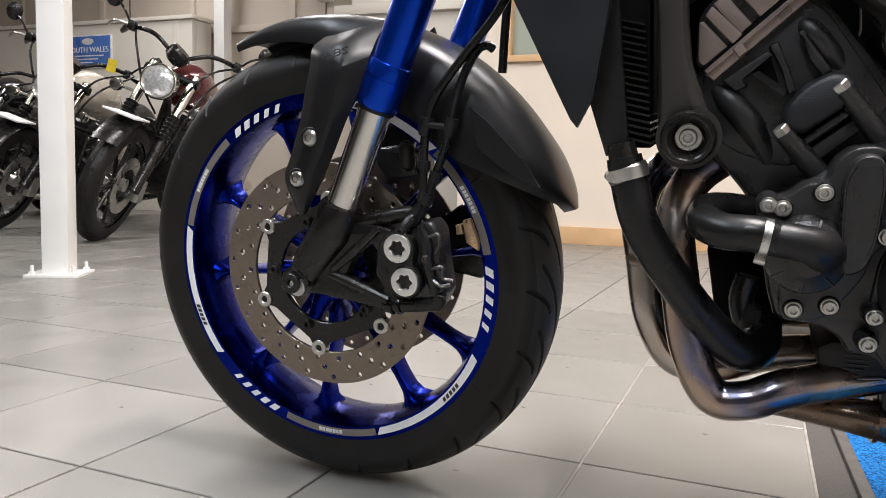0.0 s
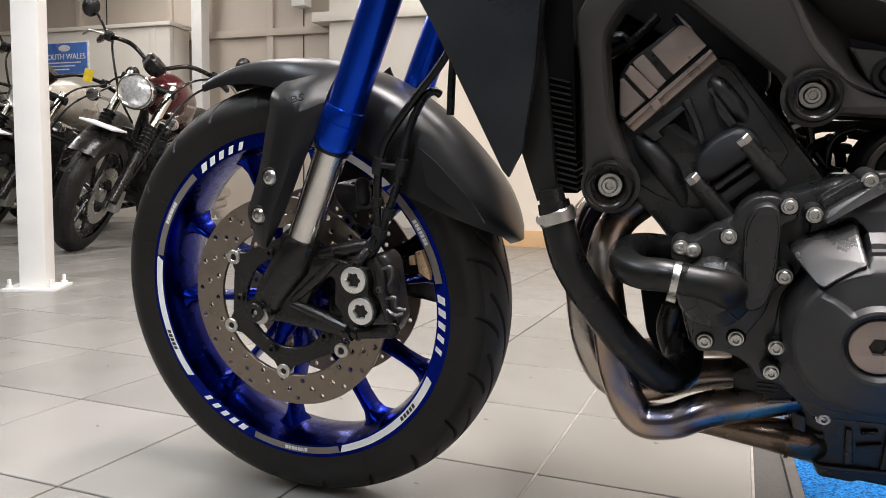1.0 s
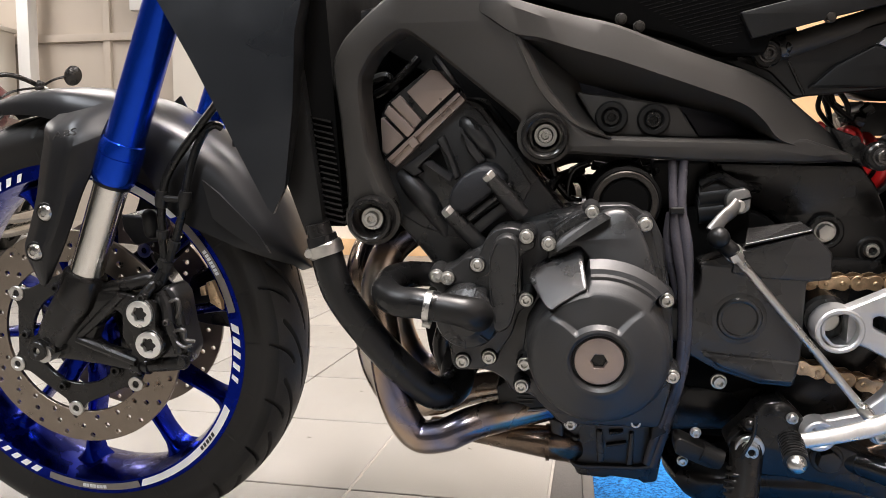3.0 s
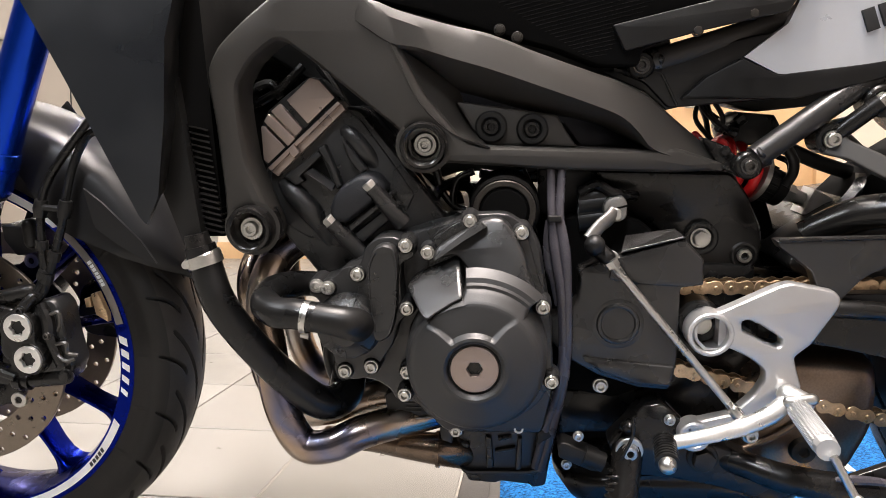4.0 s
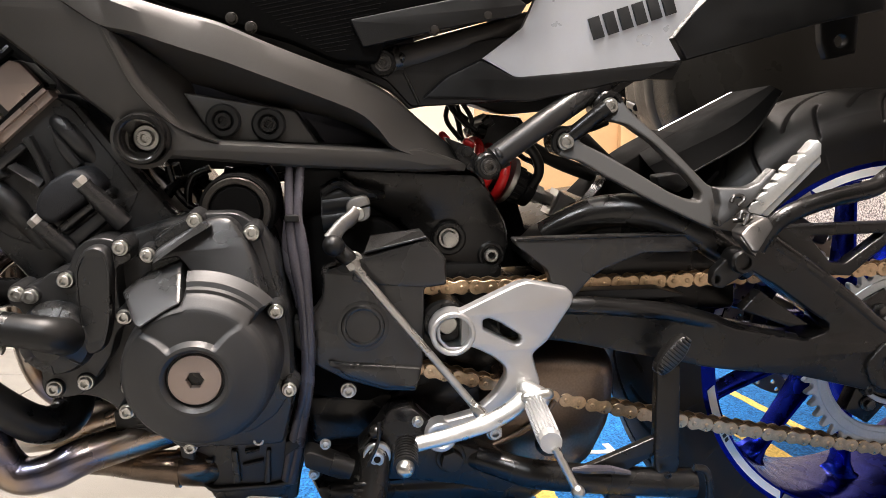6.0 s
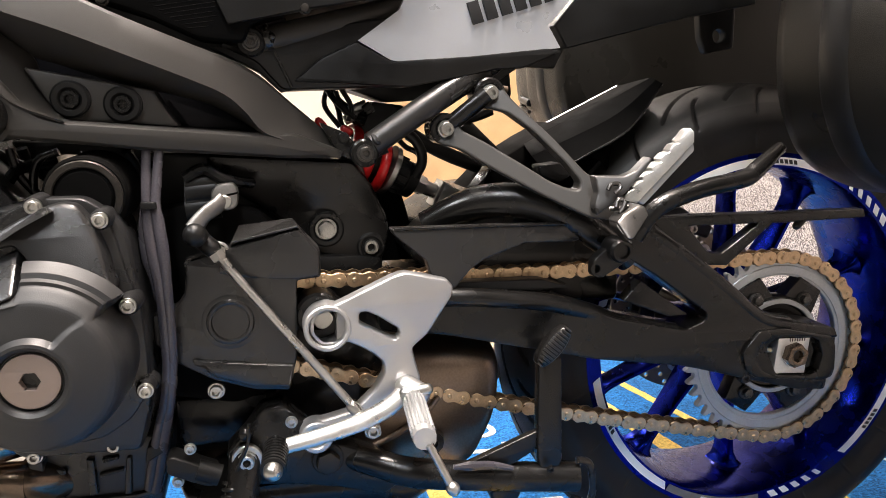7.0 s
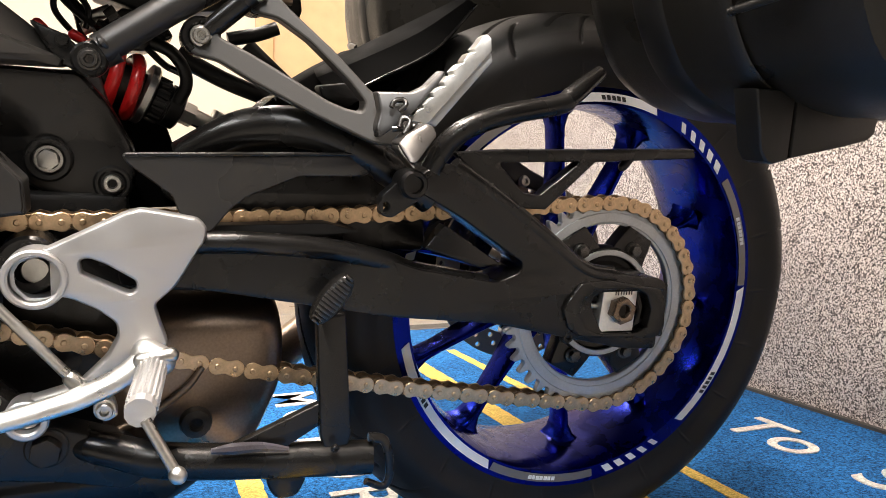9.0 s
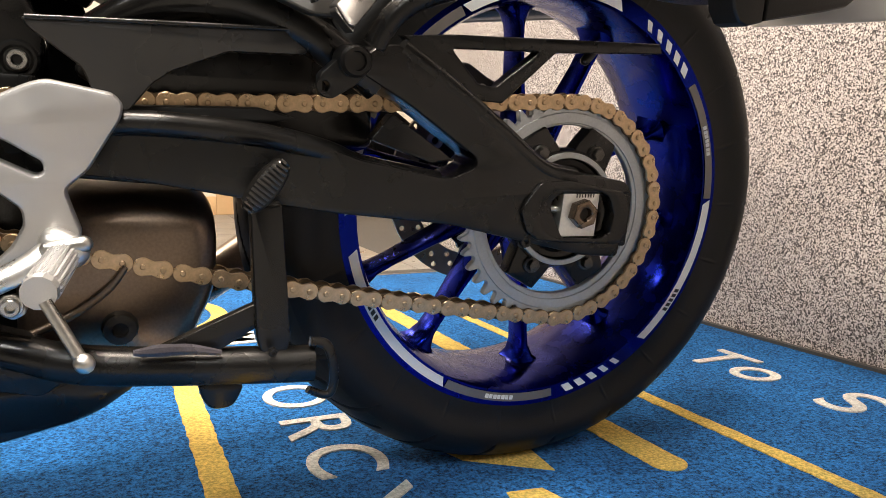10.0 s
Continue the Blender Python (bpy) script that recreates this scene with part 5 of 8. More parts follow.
for pts, thick in (([(0.581, -0.125, 0.564), (0.594, -0.125, 0.543), (0.611, -0.125, 0.513), (0.630, -0.125, 0.482)], 0.0085), ([(0.599, -0.128, 0.517), (0.607, -0.128, 0.515), (0.614, -0.128, 0.510)], 0.0105), ([(0.624, -0.110, 0.536), (0.630, -0.110, 0.513), (0.644, -0.110, 0.496), (0.656, -0.110, 0.492)], 0.004), ([(0.665, -0.110, 0.534), (0.649, -0.110, 0.527), (0.643, -0.110, 0.513), (0.642, -0.110, 0.495)], 0.004)):
    part("coolant_pipe", tube(pts, thick, 14), BLACK_PAINT, eng, angle=60)
# throttle bodies, cables and hoses under the frame
for pts in ([(0.62, -0.12, 0.482), (0.621, -0.12, 0.5), (0.631, -0.11, 0.517), (0.657, -0.09, 0.525)], [(0.633, -0.08, 0.517), (0.644, -0.06, 0.501), (0.65, -0.06, 0.468)], [(0.646, -0.08, 0.523), (0.66, -0.06, 0.505), (0.663, -0.06, 0.478)],
            [(0.599, -0.1, 0.537), (0.627, -0.08, 0.517), (0.669, -0.05, 0.51)], [(0.669, -0.05, 0.526), (0.714, -0.04, 0.518), (0.76, -0.04, 0.525)], [(0.776, -0.12, 0.512), (0.793, -0.12, 0.521), (0.811, -0.12, 0.512), (0.838, -0.1, 0.506)],
            [(0.599, -0.1, 0.544), (0.608, -0.1, 0.513), (0.629, -0.1, 0.481)], [(0.617, -0.05, 0.533), (0.627, -0.03, 0.484), (0.619, -0.03, 0.45)], [(0.715, -0.06, 0.533), (0.724, -0.05, 0.51), (0.728, -0.06, 0.469)]):
    part("control_cable", tube(pts, 0.0055, 10), HOSE, eng, "thin black cable")
part("throttle_body", plate(rounded([(0.601, 0.539), (0.747, 0.539), (0.747, 0.513), (0.705, 0.517), (0.69, 0.526), (0.645, 0.526), (0.607, 0.513)], 0.005), -0.03, 0.1, 0.004), BLACK_CAST, eng)
part("throttle_body", plate(rounded([(0.735, 0.532), (0.951, 0.532), (0.974, 0.454), (0.826, 0.454), (0.735, 0.48)], 0.005), -0.06, 0.1, 0.004), BLACK_CAST, eng)
for k in range(4):
    part("intake_ring", tube([(0.776, -0.12, 0.506), (0.808, -0.12, 0.51)], 0.012 + 0.002 * (k % 2), 16, 0, flat=0.9), BLACK_PLASTIC, eng, m=Matrix.Translation((0, 0.01, -0.008 * k)))
# airbox and wiring seen above the cylinders
part("airbox", plate(rounded([(0.377, 0.699), (0.495, 0.722), (0.583, 0.684), (0.592, 0.572), (0.538, 0.533), (0.49, 0.623), (0.427, 0.661), (0.39, 0.611)], 0.01), -0.06, 0.12, 0.008), BLACK_PLASTIC, eng)
for pts in ([(0.418, -0.09, 0.605), (0.445, -0.1, 0.617), (0.461, -0.1, 0.629), (0.477, -0.09, 0.647)], [(0.417, -0.1, 0.62), (0.442, -0.1, 0.629), (0.454, -0.1, 0.614)], [(0.496, -0.09, 0.647), (0.516, -0.1, 0.622), (0.539, -0.1, 0.58)], [(0.552, -0.1, 0.598), (0.577, -0.11, 0.569), (0.606, -0.11, 0.52)]):
    part("control_cable", tube(pts, 0.005, 8), HOSE, eng, "thin black cable")

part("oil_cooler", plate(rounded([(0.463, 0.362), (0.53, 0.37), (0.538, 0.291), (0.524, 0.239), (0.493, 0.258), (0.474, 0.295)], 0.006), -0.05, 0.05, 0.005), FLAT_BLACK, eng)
# Added backing sheets, not engine parts; their black puts shade behind the gaps.
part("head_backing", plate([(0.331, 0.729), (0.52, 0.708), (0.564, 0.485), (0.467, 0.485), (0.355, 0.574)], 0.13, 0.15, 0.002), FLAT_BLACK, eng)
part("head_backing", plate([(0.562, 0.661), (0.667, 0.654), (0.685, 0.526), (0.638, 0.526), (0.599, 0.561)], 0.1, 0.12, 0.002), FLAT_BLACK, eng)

# ---- frame ----
def frame_lean(x, z):
    """How far the beam's near face stands out along its run, less its half thickness."""
    return 0.018 + float(np.interp(x, (0.40, 0.48, 0.6, 0.75, 0.93), (-0.2, -0.192, -0.18, -0.152, -0.105)))


def strip(lines, steps=4):
    """A skin over lines of points that run side by side, smooth along them and creased between."""
    runs = [spline(q, steps) for q in lines]
    bm = bmesh.new()
    rows = [[bm.verts.new(p) for p in q] for q in runs]
    for a, b in zip(rows, rows[1:]):
        for i in range(len(a) - 1):
            bm.faces.new((a[i], a[i + 1], b[i + 1], b[i]))
    return bm


chassis = new("main_frame")
chassis.parent = bike
tagged(chassis, "matt olive grey cast aluminium main frame")
outline = [(0.443, 0.462), (0.420, 0.483), (0.420, 0.523), (0.416, 0.589), (0.412, 0.622), (0.411, 0.638), (0.415, 0.649), (0.423, 0.663), (0.435, 0.675), (0.452, 0.690), (0.465, 0.700), (0.500, 0.727), (0.532, 0.724), (0.563, 0.710), (0.575, 0.697), (0.590, 0.679), (0.597, 0.660), (0.620, 0.615), (0.651, 0.578), (0.664, 0.568), (0.681, 0.564), (0.787, 0.559), (0.846, 0.556), (0.876, 0.558), (0.931, 0.539), (0.926, 0.533), (0.877, 0.532), (0.759, 0.538), (0.663, 0.546), (0.641, 0.548), (0.624, 0.542), (0.610, 0.544), (0.599, 0.554), (0.598, 0.573), (0.592, 0.583), (0.565, 0.605), (0.513, 0.648), (0.487, 0.667), (0.479, 0.668), (0.468, 0.661), (0.453, 0.648), (0.440, 0.627), (0.439, 0.611), (0.441, 0.583), (0.445, 0.550), (0.464, 0.500), (0.469, 0.485), (0.465, 0.471), (0.454, 0.463)]
mounts = ((0.447, 0.486, -0.199, -0.211), (0.619, 0.566, -0.168, -0.191))
part("beam", plate(rounded(outline, 0.006, 3), -0.018, 0.03, 0.008, [ring_points(mx, mz, 0.0195, 32) for mx, mz, _, _ in mounts], lean=frame_lean, cuts=[((x, 0, 0), (1, 0, 0)) for x in (0.48, 0.6, 0.75)]), FRAME_PAINT, chassis, "matt olive grey frame beam", angle=30)
top_edge = [(0.534, -0.183, 0.725), (0.559, -0.179, 0.708), (0.578, -0.173, 0.702), (0.598, -0.168, 0.694), (0.646, -0.155, 0.681), (0.685, -0.148, 0.672), (0.732, -0.139, 0.654), (0.793, -0.124, 0.633), (0.820, -0.116, 0.624), (0.847, -0.107, 0.610), (0.879, -0.096, 0.584), (0.939, -0.079, 0.537)]
crease = [(0.536, -0.183, 0.712), (0.564, -0.184, 0.695), (0.585, -0.180, 0.689), (0.606, -0.176, 0.682), (0.641, -0.166, 0.670), (0.679, -0.159, 0.658), (0.729, -0.150, 0.640), (0.786, -0.136, 0.621), (0.819, -0.126, 0.608), (0.843, -0.120, 0.591), (0.871, -0.111, 0.566), (0.906, -0.102, 0.546)]
recess = [(0.541, -0.183, 0.694), (0.567, -0.185, 0.678), (0.589, -0.182, 0.664), (0.615, -0.177, 0.659), (0.647, -0.171, 0.649), (0.685, -0.164, 0.638), (0.729, -0.156, 0.623), (0.786, -0.143, 0.603), (0.815, -0.135, 0.591), (0.833, -0.130, 0.576), (0.849, -0.126, 0.558), (0.876, -0.119, 0.548)]
part("beam_top", strip([[(x, y + 0.03, z - 0.012) for x, y, z in top_edge], top_edge, [(x, y - 0.004, z - 0.003) for x, y, z in top_edge], crease, recess, [(x, y + 0.004, z - 0.003) for x, y, z in recess], [(0.529, -0.132, 0.694), (0.560, -0.129, 0.677), (0.584, -0.127, 0.664), (0.614, -0.122, 0.644), (0.646, -0.116, 0.620), (0.672, -0.112, 0.612), (0.701, -0.106, 0.603), (0.737, -0.099, 0.595), (0.768, -0.092, 0.589), (0.799, -0.084, 0.581), (0.824, -0.078, 0.569), (0.850, -0.071, 0.556)]]), FRAME_PAINT, chassis, "faceted upper face of the frame beam", angle=24)
part("recess_facet", strip([[(0.582, -0.181, 0.669), (0.595, -0.180, 0.640), (0.609, -0.177, 0.612), (0.626, -0.174, 0.590), (0.648, -0.170, 0.574), (0.681, -0.164, 0.562)], [(0.586, -0.182, 0.670), (0.599, -0.181, 0.641), (0.612, -0.179, 0.613), (0.630, -0.175, 0.591), (0.651, -0.171, 0.575), (0.684, -0.165, 0.563)], [(0.590, -0.177, 0.665), (0.607, -0.157, 0.652), (0.627, -0.135, 0.637), (0.650, -0.119, 0.619), (0.659, -0.119, 0.593), (0.680, -0.135, 0.563)], [(0.588, -0.157, 0.667), (0.605, -0.137, 0.653), (0.626, -0.115, 0.638), (0.649, -0.099, 0.620), (0.659, -0.099, 0.593), (0.680, -0.115, 0.563)]]), FRAME_PAINT, chassis, angle=24)
part("beam_back", plate([(0.533, 0.703), (0.673, 0.68), (0.821, 0.62), (0.901, 0.538), (0.759, 0.534), (0.635, 0.542), (0.576, 0.61)], 0.07, 0.09, 0.002, lean=frame_lean), BLACK_PLASTIC, chassis)
# Dark backing of the recess, tinted navy in place of reflected blue.
part("beam_inner", plate([(0.563, 0.677), (0.641, 0.661), (0.758, 0.609), (0.856, 0.554), (0.776, 0.552), (0.675, 0.561), (0.64, 0.598), (0.584, 0.638)], 0.038, 0.055, 0.002, [[(0.764, 0.583), (0.808, 0.58), (0.835, 0.56), (0.78, 0.562)]], lean=frame_lean), BLUE_LIT_PLASTIC, chassis)
gus = rounded([(0.648, 0.608), (0.751, 0.593), (0.762, 0.575), (0.773, 0.560), (0.680, 0.563), (0.666, 0.578)], 0.003)
part("mount_plate", plate(gus, 0.0, 0.03, 0.003, lean=lambda x, z: -0.247 + 0.16 * x), FRAME_PAINT, chassis)
for bx, by, bz in [(0.684, -0.137, 0.582), (0.726, -0.13, 0.579)]:
    part("bolt_seat", ring(0.0085, 0.0165, by - 0.006, by + 0.006, bx, bz, 32, 0.002), BLACK_PLASTIC, chassis)
    bolt(chassis, bx, by, bz, 0.0105, "socket", BLACK_PAINT)
for bx, bz, by, y0 in mounts:
    part("mount_boss", lathe([(0.0118, by + 0.012), (0.0122, by + 0.002), (0.0165, y0 + 0.005), (0.0175, y0 + 0.0012), (0.019, y0), (0.0215, y0 + 0.0004), (0.0228, y0 + 0.003), (0.0236, y0 + 0.009), (0.0236, y0 + 0.05)], bx, bz, 56), BLACK_PAINT, chassis, "dark engine mount boss", angle=30)
    part("mount_washer", ring(0.006, 0.0118, by + 0.001, by + 0.01, bx, bz, 32, 0.0008), STEEL, chassis)
    bolt(chassis, bx, by + 0.001, bz, 0.0098)
part("pivot_plate", plate(rounded([(0.793, 0.534), (0.939, 0.530), (0.959, 0.506), (0.978, 0.470), (0.982, 0.446), (0.973, 0.421), (0.944, 0.415), (0.900, 0.431), (0.860, 0.471), (0.797, 0.506)], 0.006), -0.08, -0.045, 0.008, lean=lambda x, z: -0.28 * max(0.0, z - 0.475), cuts=[((0, 0, 0.475), (0, 0, 1))]), BLACK_PAINT, chassis, "satin black swingarm pivot plate")
part("pivot_plate", plate(rounded([(0.886, 0.43), (0.973, 0.428), (0.982, 0.274), (0.907, 0.231), (0.762, 0.221), (0.755, 0.277), (0.859, 0.279)], 0.006), -0.085, -0.05, 0.006), BLACK_PAINT, chassis)
for bx, by, bz, rr, kind in ((0.9125, -0.083, 0.457, 0.0122, "hex"), (0.961, -0.078, 0.437, 0.0102, "socket")):
    part("bolt_seat", ring(rr * 0.95, rr * 1.55, by - 0.004, by + 0.012, bx, bz, 32, 0.002), BLACK_PAINT, chassis)
    bolt(chassis, bx, by, bz, rr, kind)

# ---- subframe, seat and tail ----
sub = new("subframe")
sub.parent = bike
tagged(sub, "matt black tubular rear subframe")
t1, t2 = [(0.845, -0.09, 0.644), (0.921, -0.085, 0.666), (1.006, -0.06, 0.692)], [(0.955, -0.112, 0.547), (1.009, -0.104, 0.585), (1.076, -0.086, 0.628), (1.096, -0.078, 0.642)]
part("upper_tube", tube(t1, 0.0128, 20, 0), FRAME_PAINT, sub)
part("lower_tube", tube(t2, 0.0128, 20, 0), SATIN_PLASTIC, sub)
for a, b, bolt_at in (((0.857, -0.09, 0.648), (0.839, -0.09, 0.643), (0.838, -0.106, 0.642)), ((0.965, -0.107, 0.551), (0.95, -0.107, 0.54), (0.948, -0.121, 0.539))):
    part("lug", tube([b, (Vector(a) * 2 + Vector(b)) / 3, a], [0.0115, 0.013, 0.0142], 18, 0), SATIN_PLASTIC, sub)
    part("lug_face", ring(0.003, 0.0142, bolt_at[1] + 0.002, bolt_at[1] + 0.018, bolt_at[0], bolt_at[2], 28, 0.002), BLACK_PAINT, sub)
    bolt(sub, *bolt_at, 0.009, "socket", DARK_STEEL)
for pts in ([(0.856, -0.101, 0.652), (0.858, -0.103, 0.648), (0.858, -0.101, 0.643)], [(0.955, -0.12, 0.557), (0.958, -0.124, 0.552), (0.963, -0.12, 0.548)]):
    part("weld_bead", tube(pts, [0.002, 0.0036, 0.002], 8), SATIN_PLASTIC, sub)
part("frame_tongue", plate(rounded([(0.904, 0.568), (0.928, 0.559), (0.954, 0.536), (0.948, 0.525), (0.923, 0.536)], 0.003), -0.1, -0.08, 0.003), BLACK_PAINT, sub)
bolt(sub, 0.928, -0.101, 0.553, 0.006, "hex", BLACK_PAINT)
tank = part("side_cover", plate(rounded([(0.454, 0.732), (1.009, 0.742), (0.988, 0.704), (0.899, 0.679), (0.838, 0.658), (0.833, 0.64), (0.792, 0.641), (0.747, 0.659), (0.691, 0.674), (0.614, 0.698), (0.533, 0.718)], 0.006), -0.118, 0.0, 0.006), FLAT_BLACK, bike, "ribbed black plastic side cover under the tank")
part("tank_shield", plate([(0.415, 0.738), (0.84, 0.746), (0.878, 0.654), (0.842, 0.624), (0.781, 0.63), (0.604, 0.685), (0.491, 0.706)], -0.075, 0.06, 0.004), BLACK_PLASTIC, bike)
for k in range(22):
    f = k / 21
    a, b = (0.682, -0.118, 0.711), (0.781, -0.118, 0.65)
    c, d = (0.892, -0.118, 0.76), (0.801, -0.118, 0.653)
    p = [a[i] + (b[i] - a[i]) * f for i in range(3)]
    q = [c[i] + (d[i] - c[i]) * f for i in range(3)]
    part("rib", rod(p, q, 0.0005, 6), FLAT_BLACK, tank)
part("side_cover_flap", plate(rounded([(0.805, 0.681), (0.956, 0.715), (0.981, 0.701), (0.974, 0.691), (0.897, 0.675), (0.818, 0.655)], 0.003), -0.126, -0.11, 0.002), BLACK_PLASTIC, tank)
for bx, by, bz in [(0.888, -0.124, 0.674), (0.941, -0.124, 0.689), (0.692, -0.12, 0.679), (0.71, -0.12, 0.671)]:
    bolt(bike, bx, by, bz, 0.006, "hex", CHAIN_DARK)
part("seat_cover", plate(rounded([(0.807, 0.638), (0.858, 0.65), (0.959, 0.672), (1.098, 0.673), (1.09, 0.653), (1.039, 0.632), (1.007, 0.609), (0.952, 0.604), (0.868, 0.598), (0.843, 0.624)], 0.005), -0.096, 0.0, 0.004), BLACK_PLASTIC, bike, "matt black plastic inner side cover")
part("cover_tongue", plate([(0.8, 0.636), (0.852, 0.641), (0.918, 0.617), (0.89, 0.601), (0.867, 0.596), (0.846, 0.614)], -0.093, -0.06, 0.002), BLACK_PLASTIC, bike, "black plastic tongue beside the frame")
part("under_tail", plate(rounded([(0.879, 0.607), (0.904, 0.63), (0.939, 0.648), (0.976, 0.631), (1.058, 0.64), (1.14, 0.652), (1.158, 0.65), (1.141, 0.642), (1.114, 0.63), (1.086, 0.628), (1.065, 0.622), (0.993, 0.606)], 0.003), -0.1045, -0.05, 0.003), BLACK_PLASTIC, bike, "black plastic under the silver tail panel")
part("panel_seam", rod(*[(0.86, -0.097, 0.634), (0.877, -0.097, 0.601)], 0.0016), BLACK_PAINT, bike)
tp = [(0.941, -0.103, 0.649), (0.982, -0.103, 0.681), (0.993, -0.103, 0.707), (1.003, -0.103, 0.732), (1.2, -0.103, 0.755), (1.16, -0.103, 0.699), (1.14, -0.103, 0.675), (1.155, -0.103, 0.653), (1.101, -0.103, 0.645), (0.987, -0.103, 0.63), (0.974, -0.103, 0.632), (1.033, -0.103, 0.669), (1.132, -0.103, 0.704)]
tail = part("tail_panel", shell(tp, [(0, 1, 11), (1, 2, 12, 11), (2, 3, 4, 5, 12), (12, 5, 6), (11, 12, 6, 7, 8), (11, 8, 9), (0, 11, 9, 10)], 0.012), SILVER_PAINT, bike, "silver painted tail side panel", angle=12)
la, lb = (1.057, -0.106, 0.670), (1.149, -0.106, 0.702)
for k in range(6):
    f0, f1 = k / 6 + 0.015, (k + 0.72) / 6 + 0.015
    x0, x1 = la[0] + (lb[0] - la[0]) * f0, la[0] + (lb[0] - la[0]) * f1
    z0, z1 = la[2] + (lb[2] - la[2]) * f0, la[2] + (lb[2] - la[2]) * f1
    part("marking", plate([(x0, z0), (x1, z1), (x1 -0.0080, z1 + 0.0210), (x0 -0.0080, z0 + 0.0210)], -0.1065, -0.1, 0.0002), MARKING, tail)
part("tail_side", plate([(1.148, 0.676), (1.169, 0.703), (1.214, 0.75), (1.376, 0.786), (1.387, 0.713), (1.306, 0.694), (1.164, 0.653)], -0.1, -0.03, 0.004), BLACK_PLASTIC, bike, "black tail underside")
part("tail_bracket", plate([(1.068, 0.627), (1.148, 0.65), (1.166, 0.653), (1.157, 0.633), (1.118, 0.633), (1.073, 0.603)], -0.085, -0.07, 0.002), BLACK_PLASTIC, bike)

# wiring and the far side behind the seat
for pts in ([(0.919, -0.02, 0.607), (0.915, -0.02, 0.585), (0.932, -0.02, 0.562)], [(0.932, -0.03, 0.604), (0.943, -0.03, 0.585), (0.94, -0.03, 0.569)], [(0.92, -0.01, 0.609), (0.933, -0.01, 0.591), (0.953, -0.01, 0.578)], [(0.927, -0.02, 0.601), (0.935, -0.02, 0.582), (0.955, -0.02, 0.562)]):
    part("wire", tube(pts, 0.0028, 8), HOSE, bike, "thin black wire")
for pts in ([(0.915, -0.03, 0.604), (0.926, -0.03, 0.59), (0.941, -0.03, 0.577), (0.952, -0.03, 0.57)], [(0.92, 0, 0.608), (0.931, 0, 0.585), (0.937, 0, 0.562), (0.949, 0, 0.554)], [(0.991, -0.03, 0.556), (1.007, -0.02, 0.542), (1.022, -0.02, 0.534), (1.025, -0.02, 0.516)]):
    part("wire", tube(pts, 0.0032, 8), HOSE, bike, "thin black wire")
for pts in ([(0.949, -0.03, 0.573), (0.959, -0.03, 0.569)], [(0.946, -0.02, 0.557), (0.955, -0.02, 0.551)], [(0.958, -0.03, 0.58), (0.966, -0.03, 0.586)]):
    part("wire_plug", tube(pts, [0.006, 0.007], 8, 0), DARK_STEEL, bike)
part("modulator", plate(rounded([(0.95, 0.575), (0.97, 0.591), (1.003, 0.588), (1.014, 0.569), (0.988, 0.554), (0.957, 0.554)], 0.002), -0.02, 0.05, 0.003), BLACK_PAINT, bike, "black brake modulator block")
part("modulator_port", rod(*[(0.943, -0.02, 0.58), (0.961, -0.02, 0.588)], 0.0055), STEEL, bike)
part("modulator_port", rod(*[(0.937, -0.02, 0.569), (0.953, -0.02, 0.577)], 0.0055), STEEL, bike)
part("under_seat_tray", plate(rounded([(0.934, 0.62), (1.082, 0.628), (1.07, 0.599), (0.989, 0.591), (0.941, 0.604)], 0.003), 0.0, 0.08, 0.003), BLACK_PLASTIC, bike)
part("red_cap", capsule(*[(0.906, -0.06, 0.568), (0.91, -0.06, 0.564)], 0.0045), RED, bike)
part("red_cap", capsule(*[(0.933, -0.06, 0.561), (0.938, -0.06, 0.558)], 0.0045), RED, bike)

# shock absorber
shock = new("rear_shock")
shock.parent = bike
tagged(shock, "rear shock absorber with a red coil spring")
sa, sb = Vector((0.959, -0.02, 0.528)), Vector((1.062, -0.005, 0.482))
ax = (sb - sa).normalized()
s1, s2 = ax.orthogonal().normalized(), None
s2 = ax.cross(s1)
coil = [sa + ax * (-0.024 + 0.0013 * k) + (s1 * math.cos(k * 2 * math.pi / 14) + s2 * math.sin(k * 2 * math.pi / 14)) * 0.026 for k in range(38)]
part("spring", tube(coil, 0.006, 12, 2), RED, shock, "red coil spring", angle=60)
part("damper_body", rod(sa - ax * 0.02, sa + ax * 0.04, 0.018, 20), CHAIN_DARK, shock)
part("spring_seat", tube([sa + ax * s for s in (0.027, 0.029, 0.035, 0.037)], [0.024, 0.029, 0.029, 0.026], 28, 0), STEEL, shock)
part("adjuster", tube([sa + ax * s for s in (0.037, 0.039, 0.05, 0.0505, 0.053, 0.0535, 0.065, 0.067)], [0.018, 0.0205, 0.0205, 0.0185, 0.0185, 0.0205, 0.0205, 0.017], 28, 0), BLACK_PLASTIC, shock)
for k in range(14):
    d = s1 * math.cos(k * math.pi / 7) + s2 * math.sin(k * math.pi / 7)
    part("adjuster_tooth", rod(sa + ax * 0.039 + d * 0.0203, sa + ax * 0.05 + d * 0.0203, 0.0022, 6), BLACK_PLASTIC, shock)
part("lock_nut", rod(sa + ax * 0.066, sa + ax * 0.08, 0.0115, 6), STEEL, shock)
part("damper_rod", rod(sa + ax * 0.08, sa + ax * 0.1, 0.0085, 16), STEEL, shock)
